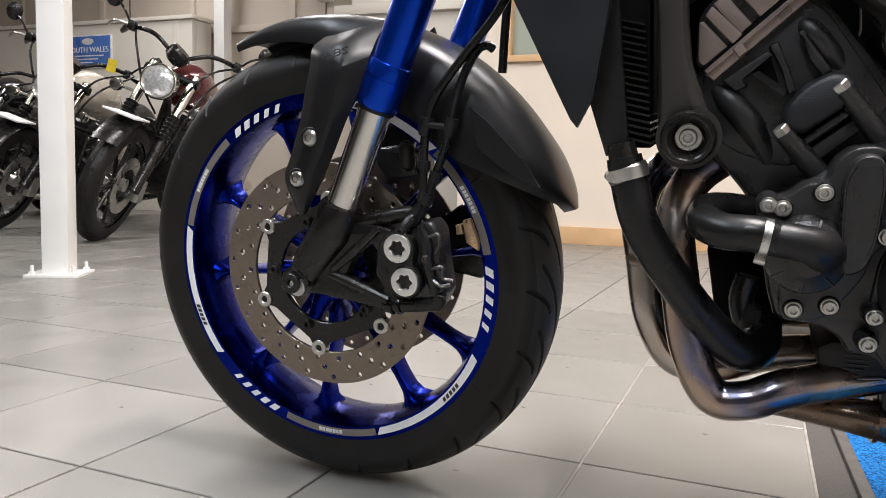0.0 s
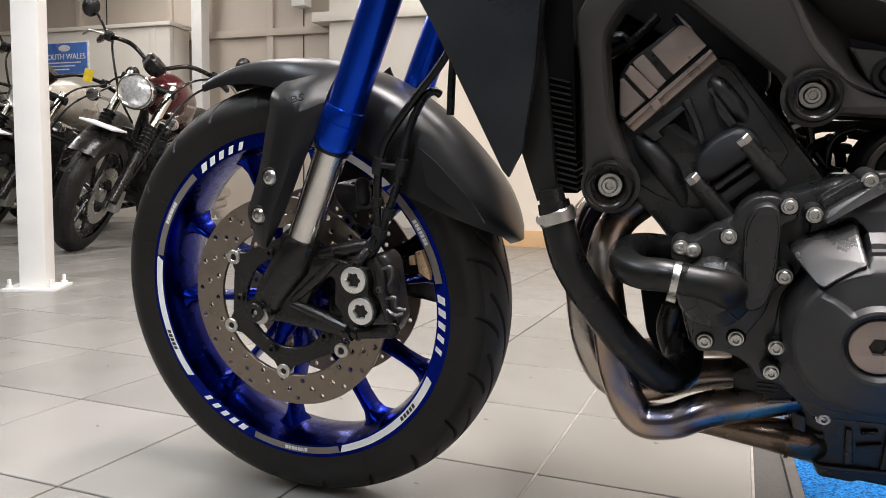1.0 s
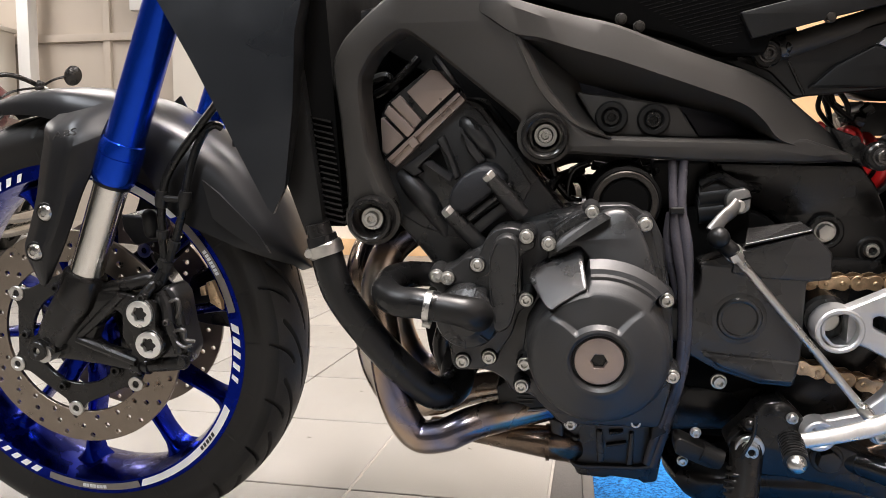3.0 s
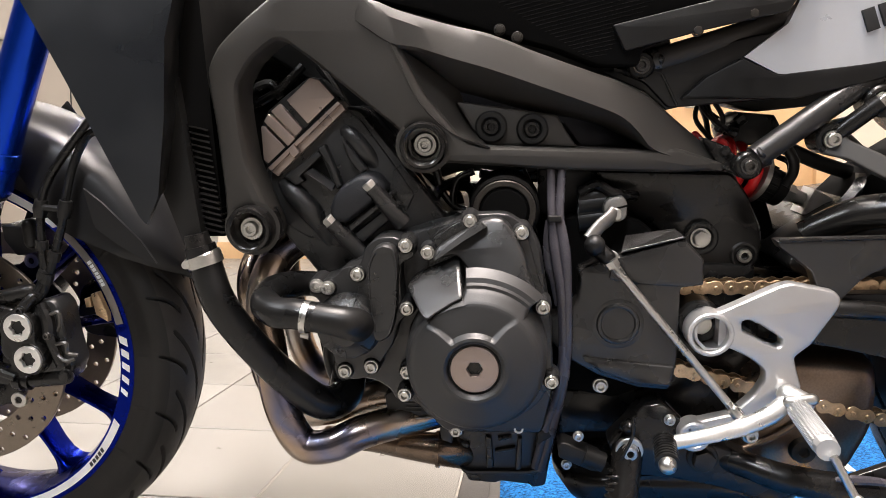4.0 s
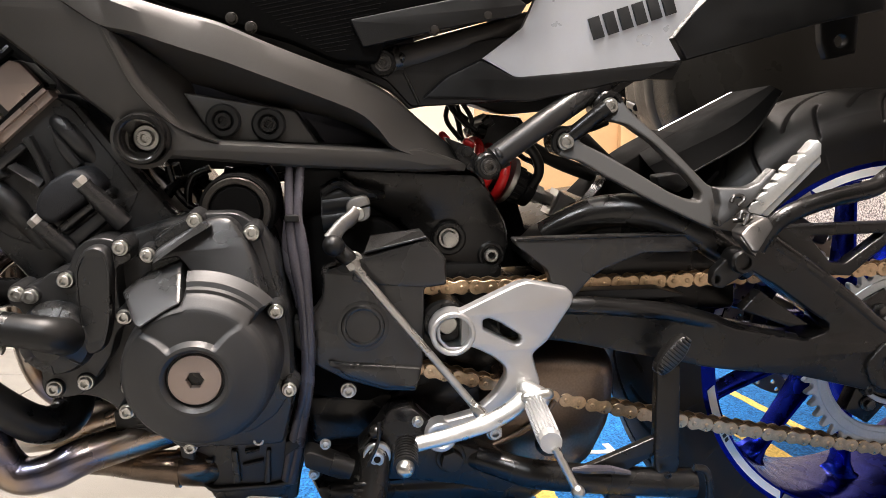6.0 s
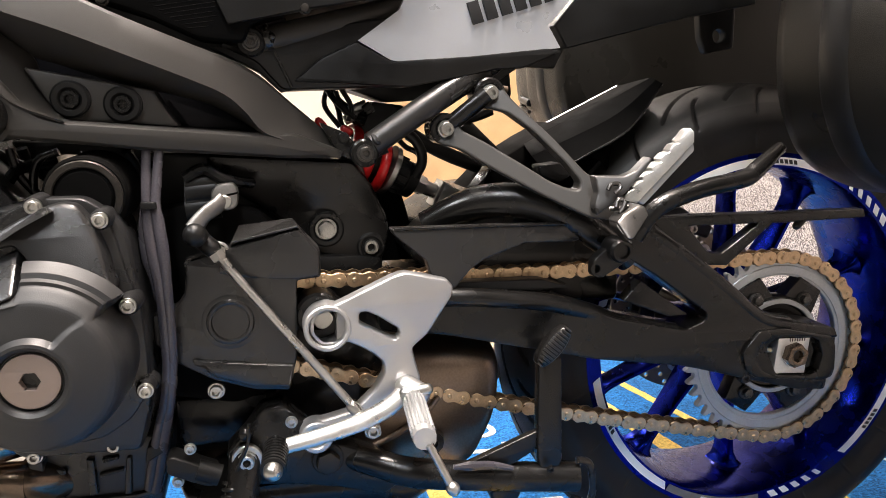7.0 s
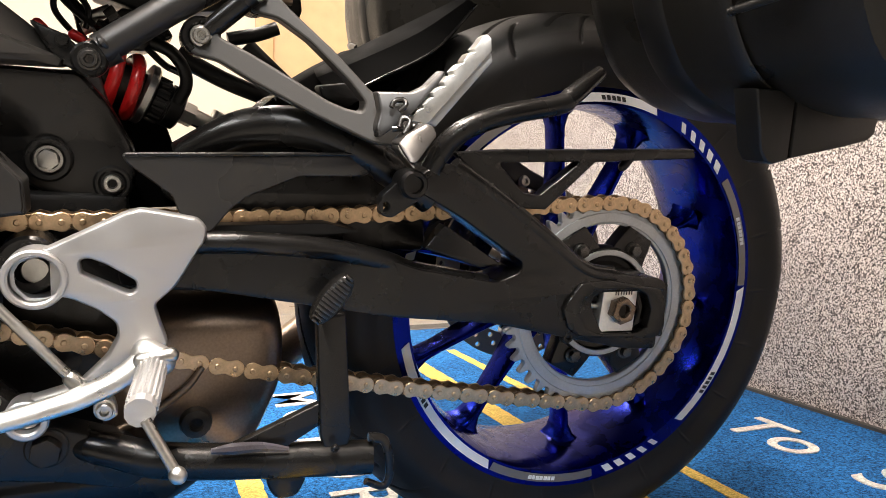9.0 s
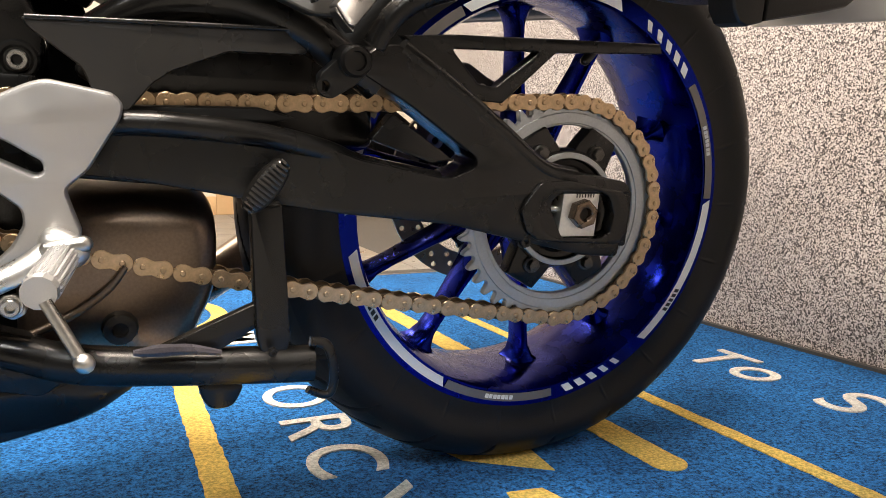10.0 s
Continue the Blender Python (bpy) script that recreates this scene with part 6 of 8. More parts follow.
part("clevis", loft([( -0.012, -0.016), (0.014, -0.014), (0.04, -0.012), (0.04, 0.012), (0.014, 0.014), (-0.012, 0.016)], [(0.9, -0.022), (1, -0.018), (1, 0.018), (0.9, 0.022)]), ALU, shock, "cast aluminium shock clevis",
     m=Matrix.Translation(sa + ax * 0.108) @ Matrix(((ax.x, 0, -ax.z, 0), (0, 1, 0, 0), (ax.z, 0, ax.x, 0), (0, 0, 0, 1))))

# ---- rear end ----
swing = new("swingarm")
swing.parent = bike
tagged(swing, "satin black aluminium swingarm")
swing_lean = lambda x, z: 0.035 * max(0, min(1, (1.2 - x) / 0.2))
arm = [(0.965, 0.4), (1.036, 0.403), (1.087, 0.4), (1.141, 0.395), (1.185, 0.383), (1.215, 0.372), (1.297, 0.356), (1.321, 0.366), (1.323, 0.374), (1.255, 0.419), (1.22, 0.438), (1.203, 0.447), (1.224, 0.464), (1.244, 0.468), (1.292, 0.44), (1.391, 0.369), (1.437, 0.36), (1.49, 0.353), (1.498, 0.34), (1.412, 0.341), (1.403, 0.331), (1.42, 0.299), (1.489, 0.294), (1.488, 0.277), (1.447, 0.28), (1.4, 0.291), (1.297, 0.315), (1.183, 0.328), (1.043, 0.35), (0.965, 0.357)]
part("arm", plate(rounded(arm, 0.006, 3), -0.162, -0.115, 0.003, lean=swing_lean, cuts=[((0.98 + 0.02 * k, 0, 0), (1, 0, 0)) for k in range(13)]), BLACK_PAINT, swing, "satin black near swingarm beam", angle=30)
part("arm", plate(rounded(arm, 0.006, 3), 0.115, 0.162, 0.0036), BLACK_PAINT, swing, "satin black far swingarm beam", angle=30)
for pts in ([(0.967, -0.134, 0.39), (1.037, -0.147, 0.396), (1.089, -0.151, 0.394), (1.143, -0.151, 0.388), (1.188, -0.151, 0.377), (1.217, -0.151, 0.366), (1.289, -0.151, 0.352)], [(1.248, -0.153, 0.464), (1.293, -0.153, 0.436), (1.346, -0.153, 0.399), (1.393, -0.153, 0.365), (1.431, -0.153, 0.356)]):
    part("arm_edge", tube(pts, 0.0098, 16, 4), BLACK_PAINT, swing, angle=60)
part("gusset", plate(rounded([(1.226, 0.388), (1.245, 0.41), (1.306, 0.371), (1.284, 0.368)], 0.002), -0.15, -0.135, 0.002), BLACK_PAINT, swing)
part("cross_beam", plate(rounded([(0.966, 0.397), (1.045, 0.398), (1.141, 0.39), (1.144, 0.34), (1.046, 0.346), (0.967, 0.353)], 0.01), -0.12, 0.12, 0.004), BLACK_PAINT, swing)
part("axle_plate_well", plate(rounded([(1.42, 0.336), (1.517, 0.335), (1.517, 0.281), (1.44, 0.285)], 0.004), -0.135, -0.12, 0.001), BLACK_PAINT, swing)
part("brace_tube", tube([(1.018, -0.09, 0.461), (1.045, -0.1, 0.477), (1.072, -0.11, 0.489), (1.105, -0.12, 0.493), (1.139, -0.13, 0.487), (1.173, -0.14, 0.471), (1.214, -0.145, 0.445), (1.231, -0.145, 0.434)], [0.016, 0.0175, 0.0185, 0.0185, 0.0175, 0.0165, 0.015, 0.015], 22), BLACK_PAINT, swing, "curved satin black brace tube", angle=60)
part("inner_web", plate(rounded([(1.026, 0.464), (1.068, 0.491), (1.118, 0.498), (1.184, 0.48), (1.242, 0.435), (1.246, 0.375), (1.176, 0.377), (1.059, 0.393), (0.997, 0.431)], 0.01), -0.1, 0.1, 0.006), BLACK_PAINT, swing)
ax_x, ax_z = 1.438, 0.323
part("axle_block", plate(rounded([(1.418, 0.345), (1.459, 0.342), (1.457, 0.299), (1.415, 0.300)], 0.0008), -0.161, -0.14, 0.0008), BRIGHT_ALU, swing, "bright machined chain adjuster block")
slot = rounded([(1.389, 0.325), (1.391, 0.334), (1.405, 0.345), (1.456, 0.344), (1.468, 0.338), (1.475, 0.322), (1.472, 0.303), (1.460, 0.298), (1.411, 0.299), (1.397, 0.307)], 0.002)
part("axle_boss", plate(rounded([(1.370, 0.326), (1.375, 0.336), (1.389, 0.353), (1.420, 0.355), (1.484, 0.344), (1.491, 0.333), (1.494, 0.304), (1.491, 0.294), (1.479, 0.291), (1.401, 0.296), (1.389, 0.298), (1.377, 0.307)], 0.003), -0.166, -0.15, 0.002, [slot]), BLACK_PAINT, swing, "satin black slotted axle end", angle=30)
part("axle_nut", plate(ring_points(ax_x, ax_z, 0.0142, 6, start=0.3), -0.172, -0.158, 0.0018, [ring_points(ax_x, ax_z, 0.0065, 12)]), BROWN_STEEL, swing, "dull hexagonal axle nut")
part("axle_end", rod((ax_x, -0.165, ax_z), (ax_x, 0.16, ax_z), 0.0064, 12), CHAIN_DARK, swing)
part("adjuster_screw", rod(*[(1.404, -0.15, 0.326), (1.424, -0.15, 0.325)], 0.004), STEEL, swing)
for k in range(7):
    x0, _, z0 = (1.432, -0.161, 0.342)
    part("marking", box(x0 + 0.0032 * k, x0 + 0.0032 * k + 0.0008, -0.1618, -0.1606, z0 - 0.004, z0), MARKING, swing)
for bx, by, bz in [(1.38, -0.158, 0.296), (1.483, -0.15, 0.288)]:
    bolt(swing, bx, by, bz, 0.007, "socket", BLACK_PAINT)

# Added filler sheet; its black stands for the dark depth behind the pivot.
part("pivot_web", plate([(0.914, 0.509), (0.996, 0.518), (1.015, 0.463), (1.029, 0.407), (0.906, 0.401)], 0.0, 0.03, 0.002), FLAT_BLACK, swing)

rear_caliper = new("brake_caliper")
rear_caliper.parent = bike
tagged(rear_caliper, "small black rear brake caliper")
part("body", plate(rounded([(1.373, 0.457), (1.423, 0.463), (1.452, 0.446), (1.477, 0.435), (1.471, 0.416), (1.429, 0.428), (1.390, 0.430)], 0.005), 0.075, 0.12, 0.005), BLACK_CAST, rear_caliper)
bolt(rear_caliper, 1.442, 0.074, 0.431, 0.008, "socket", STEEL)

# chain, sprockets
SPX, SPZ, PITCH, TEETH = 1.452, 0.313, 0.015875, 45
SPR = PITCH / (2 * math.sin(math.pi / TEETH))
CHAIN_Y = -0.106
sprocket = new("rear_sprocket")
sprocket.parent = rear
tagged(sprocket, "galvanised toothed rear sprocket")
teeth = []
for k in range(TEETH):
    for da, dr in ((-0.5, -0.0058), (-0.32, -0.0045), (-0.14, 0.0035), (-0.05, 0.0052), (0.05, 0.0052), (0.14, 0.0035), (0.32, -0.0045)):
        a = 2 * math.pi * (k + da) / TEETH
        teeth.append((SPX + (SPR + dr) * math.cos(a), SPZ + (SPR + dr) * math.sin(a)))
part("toothed_plate", plate(teeth, CHAIN_Y - 0.0035, CHAIN_Y + 0.0035, 0.001, [ring_points(SPX - 0.001, SPZ + 0.002, 0.0885, 72)], segs=1), SPROCKET_ZINC, sprocket, "galvanised steel tooth plate", angle=25)
HX, HZ = SPX - 0.003, SPZ + 0.005
part("sprocket_land", ring(0.0925, 0.1035, CHAIN_Y - 0.0045, CHAIN_Y + 0.0045, SPX, SPZ, 90, 0.0008), SPROCKET_ZINC, sprocket)
part("sprocket_carrier", lathe([(0.02, -0.115), (0.042, -0.115), (0.046, -0.112), (0.051, -0.1125), (0.0525, -0.116), (0.06, -0.116), (0.063, -0.11), (0.062, -0.098), (0.052, -0.06), (0.04, -0.05)], HX, HZ, 60), BLACK_PAINT, sprocket, "black sprocket carrier")
part("carrier_ring", ring(0.0525, 0.0588, -0.1185, -0.1145, HX, HZ, 60, 0.0008), SPROCKET_ZINC, sprocket)
for k in range(6):
    a = 2 * math.pi * k / 6
    lug = [(HX + r * math.cos(a + s), HZ + r * math.sin(a + s)) for r, s in ((0.056, -0.45), (0.068, -0.33), (0.078, -0.26), (0.0885, -0.2), (0.0885, 0.2), (0.078, 0.26), (0.068, 0.33), (0.056, 0.45))]
    part("carrier_lug", plate(rounded(lug, 0.002), -0.1135, -0.095, 0.002), BLACK_PAINT, sprocket)
    part("washer", ring(0.004, 0.0092, -0.1155, -0.112, HX + 0.066 * math.cos(a), HZ + 0.066 * math.sin(a), 20, 0.0006), BLACK_PAINT, sprocket)
    bolt(sprocket, HX + 0.066 * math.cos(a), -0.118, HZ + 0.066 * math.sin(a), 0.0085, "hex", DARK_STEEL)
FX, FZ, FR = 0.845, 0.367, 0.0407
part("front_sprocket", plate(ring_points(FX, FZ, FR - 0.002, 48), CHAIN_Y - 0.004, CHAIN_Y + 0.004, 0.001), CHAIN_DARK, bike)


def chain_line():
    """The chain's pitch line: lower run, rear sprocket, upper run, front sprocket."""
    pts = []
    for k in range(61):
        t = k / 60
        x = FX + (SPX - FX) * t
        z0, z1 = FZ - FR, SPZ - SPR
        pts.append((x, z0 + (z1 - z0) * t - 0.009 * math.sin(math.pi * t)))
    for k in range(1, 90):
        a = -math.pi / 2 + math.pi * k / 90
        pts.append((SPX + SPR * math.cos(a), SPZ + SPR * math.sin(a)))
    for k in range(61):
        t = k / 60
        z0, z1 = SPZ + SPR, FZ + FR
        pts.append((SPX + (FX - SPX) * t, z0 + (z1 - z0) * t - 0.004 * math.sin(math.pi * t)))
    for k in range(1, 40):
        a = math.pi / 2 + math.pi * k / 40
        pts.append((FX + FR * math.cos(a), FZ + FR * math.sin(a)))
    return pts


def link_outline(h, waist):
    out = []
    for side in (1, -1):
        for k in range(9):
            a = -math.pi / 2 * side + side * math.pi * k / 8 if side == 1 else math.pi / 2 + math.pi * k / 8
            out.append((side * PITCH / 2 + h * math.cos(a), h * math.sin(a)))
        out.append((0, side * waist))
    return out


def outer_link():
    bm = plate(link_outline(0.0082, 0.006), -0.0098, -0.0078, 0.0005, segs=1)
    merged(bm, plate(link_outline(0.0082, 0.006), 0.0078, 0.0098, 0, segs=1))
    for s in (-0.5, 0.5):
        merged(bm, lathe([(0, -0.0113), (0.0018, -0.0113), (0.0026, -0.0107), (0.0026, 0.0107), (0, 0.0107)], s * PITCH, 0, 12))
    return bm


def inner_link():
    bm = plate(link_outline(0.0082, 0.0062), -0.0072, -0.0052, 0.0004, segs=1)
    merged(bm, plate(link_outline(0.0082, 0.0062), 0.0052, 0.0072, 0, segs=1))
    for s in (-0.5, 0.5):
        merged(bm, lathe([(0.0026, -0.0052), (0.005, -0.0052), (0.005, 0.0052), (0.0026, 0.0052)], s * PITCH, 0, 14))
    return bm


chain = new("drive_chain")
chain.parent = bike
tagged(chain, "gold drive chain with oily rollers")
line = chain_line()
line.append(line[0])
dist = np.concatenate([[0], np.cumsum([math.dist(a, b) for a, b in zip(line, line[1:])])])
count = int(round(dist[-1] / PITCH / 2)) * 2
outer_me, inner_me = shared_mesh("outer_link", outer_link, CHAIN_GOLD), shared_mesh("inner_link", inner_link, CHAIN_DARK)
inner_me.materials[0] = CHAIN_INNER
lx, lz = [p[0] for p in line], [p[1] for p in line]
pins = [(float(np.interp(dist[-1] * (k % count) / count, dist, lx)), float(np.interp(dist[-1] * (k % count) / count, dist, lz))) for k in range(count + 1)]
for k in range(count):
    (x0, z0), (x1, z1) = pins[k], pins[k + 1]
    placed("link", outer_me if k % 2 else inner_me, chain, m=Matrix.Translation(((x0 + x1) / 2, CHAIN_Y, (z0 + z1) / 2)) @ Matrix.Rotation(-math.atan2(z1 - z0, x1 - x0), 4, "Y"))

# chain guards and hugger
part("chain_guard", plate(rounded([(0.97, 0.467), (1.17, 0.473), (1.192, 0.465), (1.165, 0.453), (1.11, 0.452), (1.068, 0.435), (1.054, 0.425), (1.037, 0.404), (1.017, 0.409), (1.007, 0.435), (0.974, 0.46)], 0.003), -0.15, -0.132, 0.003), SATIN_PLASTIC, bike, "satin black upper chain guard")
part("chain_guard_lip", rod(*[(0.973, -0.15, 0.467), (1.167, -0.15, 0.473)], 0.0018), BLACK_PAINT, bike)
part("chain_slider", plate(rounded([(1.035, 0.408), (1.137, 0.41), (1.169, 0.402), (1.144, 0.398), (1.041, 0.398)], 0.002), -0.135, -0.1, 0.002), BLACK_PLASTIC, bike)
guard = [(1.256, 0.476), (1.3, 0.48), (1.529, 0.488), (1.533, 0.478), (1.409, 0.471), (1.356, 0.423), (1.326, 0.424), (1.278, 0.455)]
part("chain_guard", plate(guard, -0.14, -0.125, 0.0025, [rounded([(1.302, 0.468), (1.391, 0.471), (1.347, 0.437), (1.33, 0.439)], 0.004)]), BLACK_PAINT, bike, "black skeleton rear chain guard")
part("guard_tab", capsule(*[(1.455, -0.13, 0.475), (1.448, -0.13, 0.467)], 0.005), BLACK_PAINT, bike)
far_lip = [(1.183, 0.086, 0.554), (1.217, 0.086, 0.573), (1.264, 0.086, 0.598), (1.315, 0.086, 0.625)]
ridge = [(1.140, -0.050, 0.547), (1.183, -0.050, 0.571), (1.238, -0.050, 0.601), (1.294, -0.045, 0.631)]
fold = [(1.136, -0.085, 0.538), (1.183, -0.085, 0.560), (1.236, -0.085, 0.588), (1.298, -0.050, 0.628)]
rim_edge = [(1.149, -0.107, 0.518), (1.191, -0.105, 0.541), (1.249, -0.091, 0.572), (1.309, -0.046, 0.624)]
part("hugger", strip([[(x, y + 0.012, z - 0.03) for x, y, z in far_lip], far_lip, ridge, fold, rim_edge, [(x + 0.002, y + 0.006, z - 0.003) for x, y, z in rim_edge]]), FLAT_BLACK, bike, "black rear wheel hugger mudguard", angle=24)
part("hugger_edge", tube(rim_edge, 0.0012, 6), BLACK_PAINT, bike)
# Steel line along the far lip is a painted highlight on black plastic.
part("hugger_edge", tube(far_lip[1:], 0.0012, 6), STEEL, bike)
part("hugger_front", plate(rounded([(1.044, 0.456), (1.059, 0.470), (1.085, 0.493), (1.104, 0.513), (1.126, 0.533), (1.158, 0.554), (1.196, 0.575), (1.229, 0.556), (1.247, 0.538), (1.219, 0.510), (1.169, 0.483), (1.115, 0.478), (1.081, 0.471), (1.056, 0.455)], 0.003), -0.02, 0.06, 0.004), FLAT_BLACK, bike)
# Greyer plastic than the hugger stands in for the flange's bright reflection.
part("hugger_flange", strip([[(1.033, -0.060, 0.463), (1.055, -0.055, 0.482), (1.077, -0.045, 0.502), (1.092, -0.030, 0.515), (1.105, 0.000, 0.520)], [(1.037, -0.075, 0.466), (1.061, -0.070, 0.484), (1.083, -0.060, 0.503), (1.098, -0.045, 0.514), (1.110, -0.015, 0.521)], [(1.040, -0.071, 0.462), (1.064, -0.066, 0.480), (1.086, -0.056, 0.499), (1.101, -0.041, 0.510), (1.113, -0.011, 0.517)]]), GREY_PLASTIC, bike, "smooth edge of the hugger, greyed for its highlight", angle=30)
for pts, thick in (([(1.018, 0.020, 0.556), (1.036, 0.020, 0.546), (1.069, 0.020, 0.531), (1.107, 0.020, 0.518)], 0.009), ([(1.085, 0.020, 0.570), (1.106, 0.020, 0.551), (1.130, 0.020, 0.530)], 0.0085), ([(1.065, 0.000, 0.572), (1.093, 0.000, 0.579), (1.113, 0.000, 0.587)], 0.007), ([(0.994, -0.030, 0.562), (1.012, -0.030, 0.554), (1.023, -0.030, 0.538), (1.024, -0.030, 0.523), (1.016, -0.030, 0.508)], 0.006)):
    part("rear_stay", tube(pts, thick, 12), BLACK_PLASTIC, bike)
part("tail_tray", plate(rounded([(1.097, 0.627), (1.134, 0.633), (1.138, 0.606), (1.133, 0.593), (1.114, 0.601)], 0.003), 0.0, 0.05, 0.003), FLAT_BLACK, bike)
part("tray_clip", rod(*[(1.111, -0.030, 0.611), (1.122, -0.030, 0.610)], 0.004), BROWN_STEEL, bike)
hb = bmesh.new()
rows = []
for k in range(15):
    a = radians(137 + 38 * k / 14)
    rows.append([hb.verts.new((SPX + r * math.cos(a), y, SPZ + r * math.sin(a))) for r, y in ((0.325, -0.09), (0.336, -0.06), (0.342, 0), (0.336, 0.06), (0.325, 0.09), (0.321, 0.09), (0.338, 0), (0.321, -0.09))])
for p, q in zip(rows, rows[1:]):
    for i in range(8):
        hb.faces.new((p[i - 1], p[i], q[i], q[i - 1]))
part("hugger_arch", hb, FLAT_BLACK, bike, angle=50)
part("cable_clamp", plate(rounded([(1.13, 0.53), (1.156, 0.534), (1.17, 0.52), (1.157, 0.512), (1.135, 0.519)], 0.004), -0.12, -0.1, 0.003), BLACK_PLASTIC, bike)

# passenger peg bracket
peg_lean = lambda x, z: 0.024 - 0.3335 * x + 0.4037 * z
hanger = new("passenger_peg_hanger")
hanger.parent = bike
tagged(hanger, "black forked passenger footpeg hanger")
hang = rounded([(1.081, 0.620), (1.092, 0.614), (1.096, 0.604), (1.106, 0.592), (1.139, 0.559), (1.167, 0.526), (1.187, 0.517), (1.201, 0.507), (1.207, 0.492), (1.199, 0.481), (1.181, 0.482), (1.166, 0.483), (1.120, 0.504), (1.071, 0.530), (1.046, 0.545), (1.027, 0.549), (1.019, 0.557), (1.019, 0.571), (1.030, 0.579), (1.043, 0.577), (1.048, 0.565), (1.072, 0.553), (1.102, 0.535), (1.131, 0.517), (1.146, 0.511), (1.158, 0.509), (1.161, 0.517), (1.148, 0.535), (1.119, 0.566), (1.095, 0.584), (1.074, 0.588), (1.065, 0.597), (1.069, 0.613)], 0.004, 3)
part("forked_arm", plate(hang, -0.012, 0.006, 0.0022, lean=peg_lean), FRAME_PAINT, hanger, "satin black forked arm", angle=12)
for bx, by, bz in [(1.079, -0.134, 0.603), (1.033, -0.116, 0.565)]:
    by = peg_lean(bx, bz) - 0.0125
    part("bolt_seat", ring(0.0095, 0.0165, by - 0.002, by + 0.03, bx, bz, 32, 0.002), BLACK_PAINT, hanger)
    bolt(hanger, bx, by - 0.003, bz, 0.0092, "socket", STEEL)
part("cross_tube", rod(*[(1.038, -0.1, 0.569), (1.075, -0.11, 0.602)], 0.0088), BLACK_PAINT, hanger)
part("tab", plate(rounded([(1.172, 0.44), (1.192, 0.458), (1.209, 0.462), (1.215, 0.447), (1.203, 0.434), (1.182, 0.421), (1.172, 0.424)], 0.004), -0.184, -0.172, 0.002, [ring_points(*[(p[0], p[2]) for p in [(1.176, -0.18, 0.431)]][0], 0.004, 12)]), BLACK_PAINT, hanger)
tx, _, tz = (1.198, -0.19, 0.451)
part("cap_bolt", lathe([(0, -0.192), (0.007, -0.192), (0.0075, -0.196), (0.0105, -0.196), (0.0125, -0.192), (0.013, -0.17)], tx, tz, 28), BLACK_PAINT, hanger, angle=25)
peg = new("passenger_footpeg")
peg.parent = bike
tagged(peg, "folded silver passenger footpeg with serrated edge")
tread_lean = lambda x, z: 0.3071 + -0.5022 * x + 0.1634 * z
part("tread", plate([(1.199, 0.502), (1.188, 0.504), (1.189, 0.505), (1.189, 0.508), (1.192, 0.513), (1.197, 0.515), (1.196, 0.517), (1.200, 0.522), (1.204, 0.524), (1.203, 0.527), (1.207, 0.531), (1.212, 0.533), (1.211, 0.536), (1.215, 0.541), (1.219, 0.542), (1.218, 0.545), (1.222, 0.550), (1.226, 0.552), (1.226, 0.554), (1.229, 0.559), (1.234, 0.561), (1.233, 0.563), (1.237, 0.568), (1.240, 0.573), (1.243, 0.575), (1.246, 0.572), (1.246, 0.562)], -0.001, 0.012, 0.0009, lean=tread_lean), BRIGHT_ALU, peg, "bright serrated aluminium tread", angle=25)
part("bar", plate(rounded([(1.198, 0.504), (1.246, 0.564), (1.248, 0.561), (1.249, 0.554), (1.244, 0.548), (1.207, 0.500)], 0.002), 0.004, 0.016, 0.002, lean=tread_lean), ALU, peg, angle=25)
block_lean = lambda x, z: -0.3533 + -0.2277 * x + 0.7840 * z
part("hinge", plate(rounded([(1.168, 0.487), (1.176, 0.494), (1.193, 0.503), (1.198, 0.501), (1.199, 0.494), (1.179, 0.473), (1.174, 0.473)], 0.002), 0.0, 0.02, 0.002, lean=block_lean), DARK_STEEL, peg)
part("hinge_lip", plate(rounded([(1.169, 0.487), (1.176, 0.472), (1.179, 0.473), (1.177, 0.468), (1.173, 0.474), (1.168, 0.482)], 0.0015), 0.003, 0.02, 0.0015, lean=block_lean), DARK_STEEL, peg)
bracket_lean = lambda x, z: -0.0404 + -0.3168 * x + 0.3934 * z
part("hinge_plate", plate(rounded([(1.162, 0.526), (1.190, 0.527), (1.200, 0.532), (1.214, 0.546), (1.217, 0.545), (1.216, 0.540), (1.189, 0.510), (1.184, 0.507), (1.171, 0.496), (1.161, 0.489), (1.160, 0.498), (1.164, 0.510)], 0.002), 0.008, 0.02, 0.002, lean=bracket_lean), SATIN_PLASTIC, peg)
for pts in ([(1.170, -0.209, 0.514), (1.173, -0.208, 0.519), (1.180, -0.209, 0.520), (1.181, -0.212, 0.516), (1.176, -0.212, 0.511)], [(1.173, -0.222, 0.499), (1.176, -0.220, 0.506), (1.181, -0.222, 0.505), (1.180, -0.224, 0.500), (1.176, -0.225, 0.494)], [(1.169, -0.217, 0.497), (1.177, -0.220, 0.498), (1.186, -0.222, 0.500)]):
    part("pin", tube(pts, 0.0022, 10), DARK_STEEL, peg)
part("case_stay", tube([(1.214, -0.185, 0.463), (1.225, -0.187, 0.483), (1.240, -0.188, 0.497), (1.262, -0.188, 0.507), (1.289, -0.186, 0.515), (1.321, -0.182, 0.521), (1.343, -0.178, 0.526), (1.354, -0.175, 0.533), (1.369, -0.170, 0.543), (1.390, -0.162, 0.557)], [0.0095] * 8 + [0.0088, 0.007], 16, 3), BLACK_PAINT, bike, "black tubular pannier stay", angle=60)

